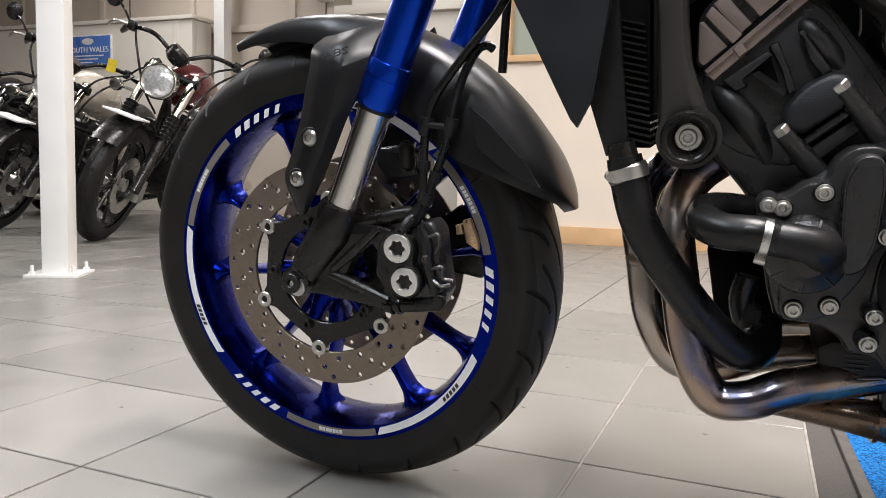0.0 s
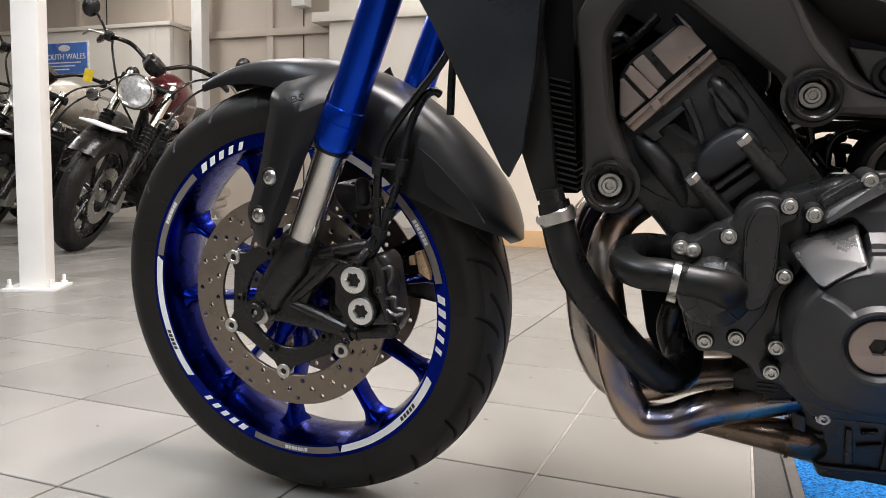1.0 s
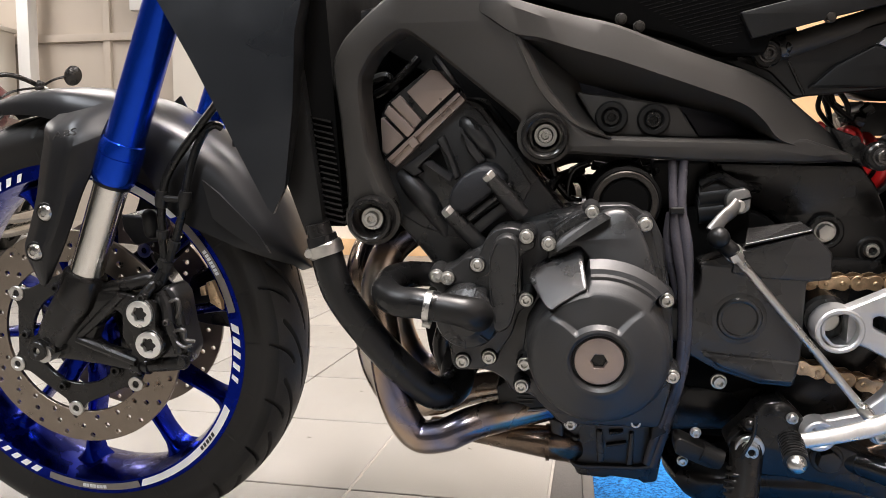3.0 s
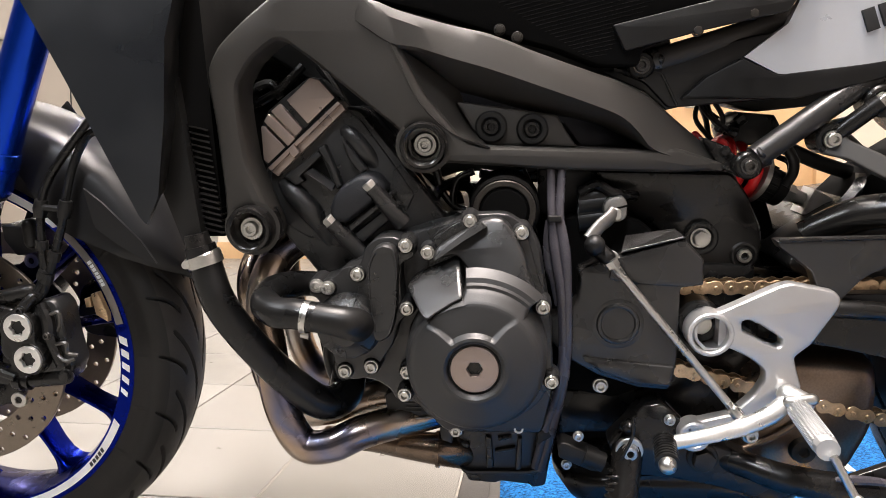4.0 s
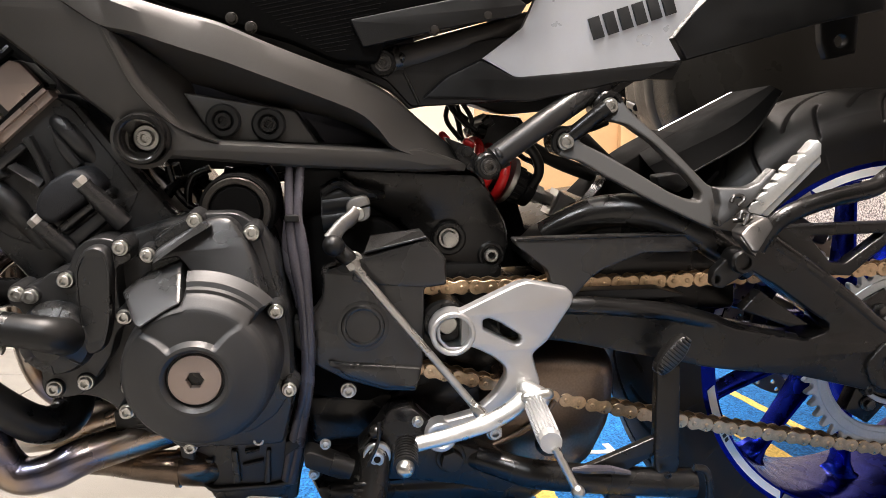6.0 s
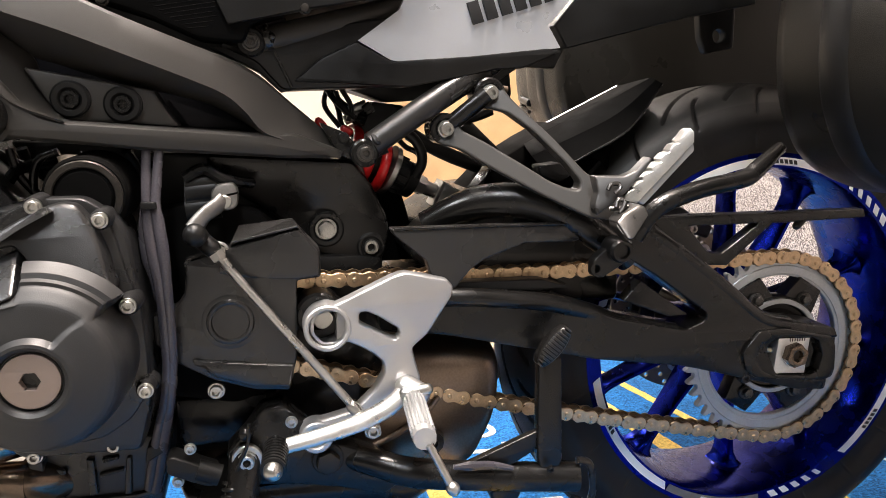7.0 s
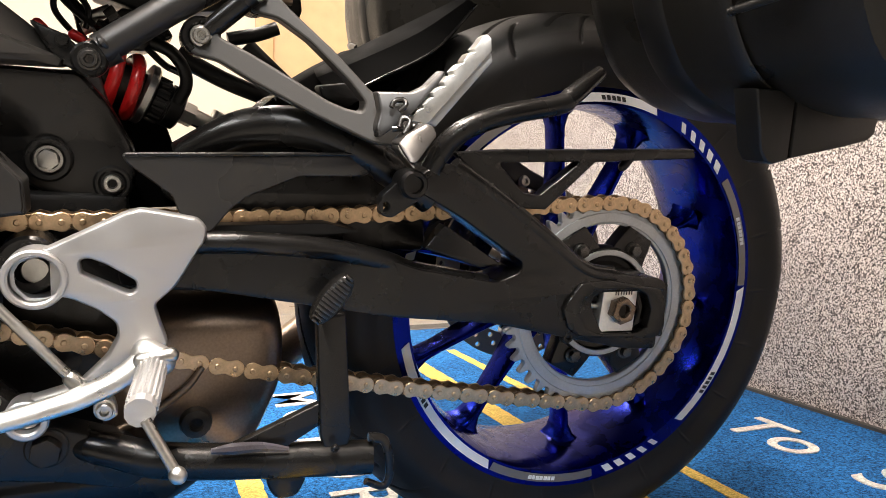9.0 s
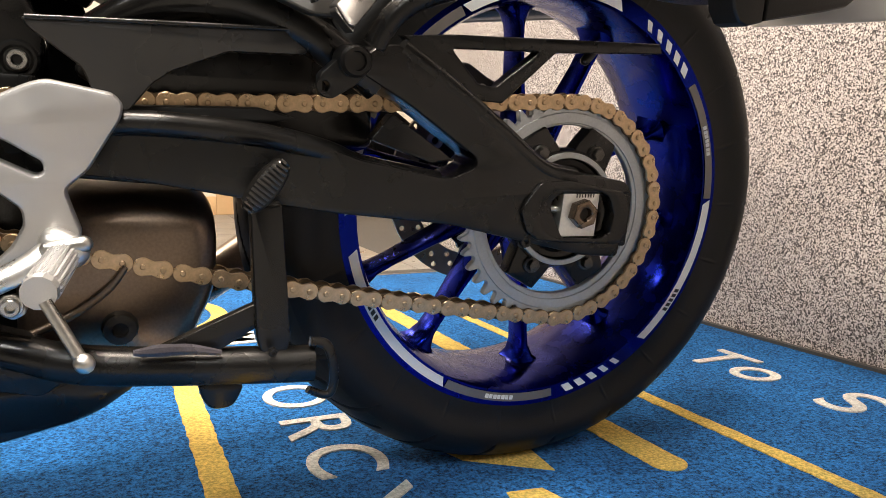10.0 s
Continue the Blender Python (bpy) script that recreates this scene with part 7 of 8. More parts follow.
# rearset
rearset = new("footpeg_hanger")
rearset.parent = bike
tagged(rearset, "silver cast footpeg hanger with heel guard")
body = rounded([(0.906, 0.392), (0.916, 0.395), (0.973, 0.423), (0.984, 0.426), (1.027, 0.418), (1.034, 0.41), (1.032, 0.4), (1.009, 0.362), (0.993, 0.348), (0.997, 0.333), (1.003, 0.315), (0.996, 0.298), (0.978, 0.295), (0.962, 0.278), (0.931, 0.265), (0.905, 0.257), (0.893, 0.262), (0.892, 0.274), (0.901, 0.276), (0.935, 0.285), (0.956, 0.306), (0.965, 0.323), (0.964, 0.334), (0.951, 0.345), (0.934, 0.354), (0.925, 0.357), (0.918, 0.353), (0.902, 0.353), (0.891, 0.365), (0.89, 0.379), (0.896, 0.389)], 0.004, 3)
hole = rounded([(0.939, 0.385), (0.945, 0.387), (0.957, 0.382), (0.979, 0.368), (0.98, 0.361), (0.975, 0.358), (0.968, 0.361), (0.94, 0.375)], 0.003, 3)
wx, _, wz = (0.908, -0.155, 0.372)
part("casting", plate(body, -0.162, -0.147, 0.0045, [hole, ring_points(wx, wz, 0.0182, 28)]), ALU, rearset, "satin silver casting", angle=30)
part("collar", ring(0.0178, 0.0232, -0.166, -0.13, wx, wz, 48, 0.0015), ALU, rearset)
part("pivot_well", plate(ring_points(wx, wz, 0.026, 32), -0.128, -0.12, 0), FLAT_BLACK, rearset)
part("pivot_flat", plate([(wx + 0.010, wz - 0.016), (wx + 0.018, wz - 0.008), (wx + 0.018, wz + 0.008), (wx + 0.010, wz + 0.016)], -0.155, -0.135, 0.001), ALU, rearset)
part("pivot_bolt", lathe([(0, -0.139), (0.0095, -0.139), (0.0105, -0.137), (0.0105, -0.12)], wx - 0.002, wz + 0.002, 24), STEEL, rearset)
part("pivot_boss", lathe([(0.014, -0.14), (0.021, -0.14), (0.0235, -0.137), (0.025, -0.11)], 0.902, 0.378, 36), BLACK_PAINT, rearset, "black boss behind the casting")
lx_, _, lz_ = (0.898, -0.155, 0.26)
part("collar", ring(0.0105, 0.0165, -0.166, -0.145, lx_, lz_, 36, 0.0015), ALU, rearset)
part("lower_bolt", lathe([(0, -0.156), (0.0095, -0.156), (0.0105, -0.15)], lx_, lz_, 20), STEEL, rearset)
bolt(rearset, 0.954, -0.165, 0.264, 0.0085)
part("tab", plate(rounded([(0.945, 0.268), (0.961, 0.271), (0.964, 0.257), (0.955, 0.252), (0.947, 0.256)], 0.003), -0.162, -0.15, 0.002), ALU, rearset)
lever = new("gear_lever")
lever.parent = bike
tagged(lever, "bare aluminium gear lever with rubber toe peg")
part("arm", tube([(0.982, -0.178, 0.308), (0.965, -0.185, 0.296), (0.936, -0.192, 0.285), (0.9, -0.2, 0.278), (0.865, -0.205, 0.272)], [0.0085, 0.0095, 0.009, 0.008, 0.0075], 14, flat=0.75), BRIGHT_ALU, lever, angle=50)
ta, tb = Vector((0.859, -0.2, 0.272)), Vector((0.855, -0.238, 0.266))
for k in range(9):
    part("rubber_ridge", tube([ta + (tb - ta) * (k / 9), ta + (tb - ta) * ((k + 0.3) / 9), ta + (tb - ta) * ((k + 0.85) / 9), ta + (tb - ta) * ((k + 1) / 9)], [0.0098, 0.0118, 0.0118, 0.0098], 16, 0), HOSE, lever)
part("peg_end", capsule(tb, tb + (tb - ta).normalized() * 0.002, 0.0088, 16), STEEL, lever)
part("link_rod", rod(*[(0.806, -0.162, 0.446), (0.938, -0.176, 0.289)], 0.0042, 12), STEEL, lever, "plated gear linkage rod")
part("rod_thread", rod(*[(0.809, -0.162, 0.443), (0.817, -0.163, 0.433)], 0.0052, 10), STEEL, lever)
part("rod_nut", rod(*[(0.805, -0.162, 0.448), (0.809, -0.162, 0.442)], 0.0075, 6), STEEL, lever)
part("rod_boot", capsule(*[(0.932, -0.175, 0.296), (0.939, -0.178, 0.288)], 0.0066, 12), STEEL, lever)
part("ball_joint", capsule(*[(0.789, -0.155, 0.462), (0.802, -0.16, 0.451)], 0.0085, 14), BLACK_PLASTIC, lever)
part("ball_cap", capsule(*[(0.789, -0.16, 0.463), (0.788, -0.172, 0.466)], 0.0105, 16), BLACK_PLASTIC, lever)
part("shift_arm", tube([(0.785, -0.150, 0.467), (0.795, -0.145, 0.480), (0.805, -0.138, 0.487), (0.811, -0.132, 0.493)], [0.0095, 0.008, 0.0085, 0.0085], 14, flat=0.6), DULL_ALU, lever, "dull steel shift arm", angle=50)
part("shift_clamp", plate(rounded([(0.801, 0.489), (0.800, 0.500), (0.805, 0.507), (0.820, 0.510), (0.825, 0.503), (0.825, 0.487), (0.817, 0.482), (0.807, 0.483)], 0.005), -0.132, -0.112, 0.003), DULL_ALU, lever)
# Flat black strip on the clamp face; the slot's shade painted as colour.
part("clamp_slot", plate([(0.814, 0.498), (0.825, 0.501), (0.825, 0.499), (0.814, 0.496)], -0.1332, -0.13, 0), FLAT_BLACK, lever)
part("shift_shaft", lathe([(0, -0.136), (0.0055, -0.136), (0.0065, -0.135), (0.0065, -0.1)], 0.813, 0.491, 20), STEEL, lever)
footpeg = new("footpeg")
footpeg.parent = bike
tagged(footpeg, "knurled aluminium rider footpeg with feeler bolt")
qa, qb = Vector((0.991, -0.178, 0.304)), Vector((0.982, -0.278, 0.306))
part("hinge", capsule(*[(0.986, -0.172, 0.311), (0.996, -0.18, 0.307)], 0.0122, 16), BRIGHT_ALU, footpeg)
part("hinge_bolt", capsule(*[(0.982, -0.185, 0.31), (1.004, -0.185, 0.313)], 0.0062, 12), STEEL, footpeg)
part("bar", tube([qa, qa + (qb - qa) * 0.15, qa + (qb - qa) * 0.85, qb, qb + (qb - qa) * 0.04], [0.0085, 0.0092, 0.0092, 0.0106, 0.0102], 12, 0), ALU, footpeg, angle=20)
fore = (qb - qa).normalized()
s1 = fore.cross(Vector((0, 0, 1))).normalized()
s2 = s1.cross(fore)
knurl = bmesh.new()
for k in range(27):
    c0 = qa + (qb - qa) * (0.12 + 0.78 * k / 26)
    for j in range(18):
        a = 2 * math.pi * j / 18
        d = s1 * math.cos(a) + s2 * math.sin(a)
        tube([c0 + d * 0.0085, c0 + d * 0.0112], [0.0024, 0.0008], 4, 0, knurl)
part("knurl", knurl, ALU, footpeg, angle=20)
part("feeler", rod(*[(0.985, -0.285, 0.302), (1.002, -0.294, 0.269)], 0.0038, 12), STEEL, footpeg, "feeler bolt with ball end")
part("feeler_ball", capsule(*[(1.004, -0.296, 0.266), (1.0045, -0.2965, 0.2655)], 0.006, 16), STEEL, footpeg)

# stands
stand = new("centre_stand")
stand.parent = bike
tagged(stand, "folded black tubular centre stand")
part("cross_tube", tube([(0.919, -0.13, 0.227), (0.956, -0.15, 0.223), (0.999, -0.165, 0.215), (1.079, -0.172, 0.208), (1.172, -0.181, 0.204)], [0.012, 0.014, 0.0155, 0.0155, 0.0155], 20), BLACK_PAINT, stand, "black painted stand tube", angle=60)
part("end_bracket", tube([(1.168, -0.185, 0.225), (1.182, -0.185, 0.221), (1.188, -0.185, 0.205), (1.189, -0.185, 0.185), (1.183, -0.185, 0.176), (1.167, -0.185, 0.183)], [0.0045, 0.005, 0.0055, 0.0055, 0.005, 0.0045], 10, flat=0.7), BLACK_PAINT, stand, angle=50)
part("pedal_arm", plate(rounded([(1.12, 0.336), (1.145, 0.341), (1.153, 0.228), (1.149, 0.212), (1.13, 0.214), (1.125, 0.231)], 0.004), -0.184, -0.172, 0.003), BLACK_PAINT, stand)
part("gusset", plate(rounded([(1.035, 0.221), (1.125, 0.259), (1.128, 0.24), (1.083, 0.214)], 0.003), -0.18, -0.172, 0.0015), BLACK_PAINT, stand)
bolt(stand, 1.136, -0.194, 0.222, 0.004, "socket", BLACK_PAINT)
wa = [(1.034, -0.185, 0.228), (1.051, -0.187, 0.229), (1.074, -0.187, 0.228), (1.097, -0.187, 0.223)]
part("weld_bead", tube(wa, [0.0025, 0.0052, 0.0044, 0.0025], 8), GLOSS_HOSE, stand)
pcx, pcy, pcz = 1.129, -0.192, 0.356
pad_turn = Matrix.Translation((pcx, pcy, pcz)) @ Matrix.Rotation(radians(-52), 4, "Y")
oval = [(0.0245 * math.cos(2 * math.pi * k / 28), 0.0085 * math.sin(2 * math.pi * k / 28) - (0.003 if math.sin(2 * math.pi * k / 28) < 0 else 0)) for k in range(28)]
pad = part("pedal_pad", loft(oval, [(0.8, -0.008), (0.95, -0.006), (1, -0.002), (1, 0.006), (0.8, 0.01)]), BLACK_PAINT, stand, "oval ribbed pedal pad", angle=40, m=pad_turn)
for k in range(13):
    f = (k - 6) / 6.6
    h = 0.0085 * math.sqrt(1 - f * f)
    part("rib", tube([(0.0245 * f, -0.0075, -h * 0.95), (0.0245 * f, -0.009, 0), (0.0245 * f, -0.0075, h * 0.95)], 0.0012, 6, 3), DARK_STEEL, pad)
part("foot", plate(rounded([(1.082, 0.187), (1.121, 0.183), (1.111, 0.162), (1.092, 0.162), (1.085, 0.173)], 0.008), -0.16, -0.12, 0.004), BLACK_PAINT, stand)
side_stand = new("side_stand")
side_stand.parent = bike
tagged(side_stand, "black side stand with return spring")
part("bracket", plate(rounded([(0.81, 0.242), (0.83, 0.264), (0.845, 0.287), (0.867, 0.291), (0.882, 0.276), (0.902, 0.252), (0.968, 0.227), (0.992, 0.201), (0.969, 0.185), (0.924, 0.197), (0.881, 0.204), (0.829, 0.208)], 0.006), -0.15, -0.12, 0.003), BLACK_PAINT, side_stand)
bolt(side_stand, 0.858, -0.133, 0.273, 0.0125, "hex")
bolt(side_stand, 0.874, -0.153, 0.273, 0.0062)
bolt(side_stand, 0.91, -0.155, 0.231, 0.0165, "hex", CHAIN_DARK)
sx_, sy_, sz_ = 0.831, -0.166, 0.243
part("pivot_washer", ring(0.006, 0.0145, sy_ - 0.001, sy_ + 0.006, sx_, sz_, 32, 0.001), STEEL, side_stand)
bolt(side_stand, sx_, sy_ - 0.003, sz_, 0.0095)
part("leg", tube([(sx_, sy_ + 0.012, sz_), (sx_ - 0.01, sy_ - 0.02, sz_ - 0.06), (sx_ - 0.03, -0.24, 0.1), (sx_ - 0.045, -0.29, 0.046)], [0.017, 0.0155, 0.0125, 0.012], 16), BLACK_PAINT, side_stand)
part("foot_plate", plate(ring_points(0, 0, 0.03, 16), -0.004, 0.004, 0.001), BLACK_PAINT, side_stand, m=Matrix.Translation((sx_ - 0.045, -0.305, 0.04)) @ Matrix.Rotation(radians(90 - LEAN), 4, "X"))
sp0, sp1 = Vector((sx_ - 0.013, sy_ - 0.004, sz_ - 0.02)), Vector((sx_ - 0.022, sy_ - 0.03, sz_ - 0.11))
dirn = (sp1 - sp0).normalized()
u1 = dirn.orthogonal().normalized()
u2 = dirn.cross(u1)
part("spring", tube([sp0 + (sp1 - sp0) * (k / 168) + (u1 * math.cos(k * math.pi / 6) + u2 * math.sin(k * math.pi / 6)) * 0.009 for k in range(169)], 0.0019, 6, 1), BLACK_PAINT, side_stand, "black return spring", angle=60)
part("spring_hook", tube([sp0, sp0 + Vector((0.006, -0.004, 0.02)), (sx_ + 0.001, sy_ - 0.008, sz_ + 0.02), (sx_ + 0.002, sy_ - 0.006, sz_ + 0.04)], 0.0019, 8), BLACK_PAINT, side_stand)
part("spring_pin", capsule(*[(0.83, -0.165, 0.269), (0.829, -0.15, 0.262)], 0.0075, 14), BLACK_PAINT, side_stand)
part("switch", plate(rounded([(0.756, 0.247), (0.762, 0.25), (0.783, 0.241), (0.803, 0.232), (0.802, 0.217), (0.793, 0.217), (0.78, 0.222), (0.757, 0.232)], 0.003), -0.165, -0.14, 0.003), BLACK_PLASTIC, side_stand, "black side stand switch")
part("switch_plug", rod(*[(0.784, -0.158, 0.233), (0.805, -0.158, 0.225)], 0.0105, 14), BLACK_PLASTIC, side_stand)
for bx, by, bz in [(0.778, -0.158, 0.254), (0.766, -0.158, 0.221)]:
    bolt(side_stand, bx, by, bz, 0.0058)

# silencer
silencer = new("silencer")
silencer.parent = bike
tagged(silencer, "tarnished under-engine exhaust silencer")
so = rounded([(0.948, 0.292), (0.982, 0.333), (1.101, 0.331), (1.11, 0.305), (1.109, 0.252), (1.08, 0.187), (1.02, 0.169), (0.945, 0.181)], 0.02, 5)
part("box", loft(so, [(0.7, -0.115), (0.86, -0.11), (0.95, -0.095), (1, -0.06), (1, 0.06), (0.9, 0.1), (0.7, 0.115)]), BROWN_STEEL, silencer, "brown tarnished steel box", angle=60)
part("plug", lathe([(0, -0.119), (0.006, -0.119), (0.0065, -0.124), (0.013, -0.123), (0.0145, -0.117), (0.015, -0.1)], *[(p[0], p[2]) for p in [(1.026, -0.11, 0.226)]][0], 14), CHAIN_DARK, silencer)
part("seam", tube([(0.928, -0.119, 0.216), (0.963, -0.119, 0.227), (0.992, -0.119, 0.241), (1.018, -0.119, 0.260), (1.032, -0.119, 0.278)], [0.0025, 0.0034, 0.0036, 0.0034, 0.0025], 10), BROWN_STEEL, silencer, "brown weld seam", angle=60)
belly = rounded([(0.753, 0.184), (0.763, 0.158), (0.798, 0.135), (0.848, 0.124), (0.937, 0.127), (1.012, 0.144), (1.057, 0.175), (1.035, 0.204), (0.832, 0.2)], 0.02, 5)
part("belly", loft(belly, [(0.75, -0.12), (0.92, -0.105), (1, -0.07), (1, 0.07), (0.92, 0.105), (0.75, 0.12)]), BLACK_PAINT, silencer, "dark satin belly of the silencer", angle=60)
part("outlet_pipe", tube([(1.04, 0.02, 0.22), (1.1, 0.08, 0.2), (1.2, 0.15, 0.24)], 0.024, 18), BROWN_STEEL, silencer)

part("tail_hook", plate(rounded([(1.367, 0.728), (1.419, 0.733), (1.422, 0.673), (1.384, 0.664), (1.374, 0.683)], 0.004), -0.012, 0.0, 0.003, [ring_points(*[(p[0], p[2]) for p in [(1.4, 0, 0.687)]][0], 0.008, 16)]), BLACK_PLASTIC, bike, "black bracket with a bolt hole")
# panniers
def pannier(s):
    c = new("side_case")
    c.parent = bike
    tagged(c, "grained black plastic pannier side case")
    out = rounded([(1.345, 0.98), (1.335, 0.66), (1.345, 0.6), (1.375, 0.548), (1.42, 0.523), (1.475, 0.514), (1.6, 0.53), (1.88, 0.56), (1.9, 0.98)], 0.03, 5)
    part("inner_shell", loft(out, [(0.93, s * 0.195), (0.98, s * 0.205), (1, s * 0.222), (1, s * 0.268)]), CASE_PLASTIC, c, "grained black inner shell", angle=50)
    part("rim_band", loft(out, [(1.0, s * 0.268), (1.016, s * 0.274), (1.016, s * 0.298), (1.0, s * 0.304)]), BLACK_PLASTIC, c, angle=40)
    part("outer_lid", loft(out, [(1, s * 0.304), (0.99, s * 0.335), (0.98, s * 0.356), (0.968, s * 0.364), (0.957, s * 0.366), (0.95, s * 0.361), (0.944, s * 0.366), (0.94, s * 0.41), (0.93, s * 0.436), (0.9, s * 0.456), (0.82, s * 0.468), (0.7, s * 0.472)]), CASE_PLASTIC, c, "domed black outer lid", angle=30)
    # Paler satin plastic puts a highlight into the colour of the ridges.
    for z, thick in ((0.603, 0.0062), (0.588, 0.0032)):
        part("lid_ridge", tube([(1.354, s * 0.37, z), (1.355, s * 0.41, z + 0.006), (1.361, s * 0.436, z + 0.011), (1.375, s * 0.455, z + 0.016), (1.41, s * 0.466, z + 0.024)], thick, 12), SATIN_PLASTIC, c)
    for foot in ([(1.388, 0.54), (1.398, 0.497), (1.404, 0.489), (1.411, 0.487), (1.4245, 0.4905), (1.4245, 0.54)], [(1.426, 0.54), (1.426, 0.4915), (1.48, 0.502), (1.501, 0.507), (1.508, 0.512), (1.512, 0.54)]):
        part("hinge_foot", plate(foot, min(s * 0.344, s * 0.368), max(s * 0.344, s * 0.368), 0.003), BLACK_PLASTIC, c)
    return c


pannier(-1)
pannier(1).location.x = -0.06
number_plate = part("number_plate", plate(rounded([(1, 0), (1.228, 0), (1.228, 0.178), (1, 0.178)], 0.006, 4), -0.0015, 0.0015, 0.0005), ALU, bike, "pale grey back of the number plate", m=Matrix.Translation((1.9, 1.114, 0.542)) @ Matrix.Rotation(radians(-90), 4, "Z"))
part("plate_bracket", plate(rounded([(1.8, 0.62), (1.896, 0.6), (1.896, 0.7), (1.8, 0.78)], 0.008, 4), -0.03, 0.03, 0.003), BLACK_PLASTIC, bike, "black number plate bracket")
part("marking", box(1.8968, 1.898, -0.112, -0.08, 0.546, 0.558), MARKING, number_plate)
part("mud_flap", shell([(1.34, 0.1, 0.8), (1.36, 0.1, 0.9), (1.75, 0.1, 0.98), (1.8, 0.1, 0.86), (1.6, 0.1, 0.8)], [(0, 1, 2, 3, 4)], -0.2), BLACK_PLASTIC, bike, "black inner rear mudguard", angle=20)


# ---- the showroom things ----
office = new("office_booth")
tagged(office, "pale boarded booth behind the parked cruisers", "booth")
part("front_board", box(-9, -4.64, 5.3, 5.36, 0, 1.94, 0.006), PALE_PANEL, office)
part("side_board", box(-4.7, -4.64, 5.362, 5.6, 0, 1.94, 0.006), PALE_PANEL, office)
part("cap_rail", box(-9, -4.61, 5.27, 5.6, 1.94, 1.98, 0.006), PALE_PANEL, office)
part("corner_bead", box(-4.89, -4.81, 5.292, 5.3, 0, 1.94, 0.003), PALE_PANEL, office)
sign = new("wall_sign")
tagged(sign, "blue printed sign with white lettering on the booth", "sign")
part("board", box(-6.28, -5.68, 5.275, 5.298, 1.5, 1.82, 0.004), SIGN_BLUE, sign)
part("border", box(-6.295, -5.665, 5.282, 5.299, 1.485, 1.835, 0.004), PALE_MARK, sign)
lettering("SOUTH WALES", 0.083, Matrix.Translation((-6.255, 5.272, 1.65)) @ Matrix.Rotation(radians(90), 4, "X"), PALE_MARK, sign, thick=0.002)
for k in range(3):
    part("text_bar", box(-6.2, -5.76 - 0.08 * k, 5.272, 5.276, 1.61 - 0.035 * k, 1.622 - 0.035 * k), PALE_MARK, sign)
part("emblem", plate(ring_points(-5.98, 1.765, 0.08, 24, squash=0.42), 5.272, 5.276, 0), PALE_MARK, sign)
speaker = new("wall_speaker")
tagged(speaker, "small white loudspeaker on the back wall", "speaker")
part("case", box(-3.345, -3.2, 5.46, 5.6, 2.085, 2.28, 0.01), WHITE_PAINT, speaker)
part("bracket", box(-3.3, -3.24, 5.6, 5.66, 2.15, 2.21), STEEL, speaker)


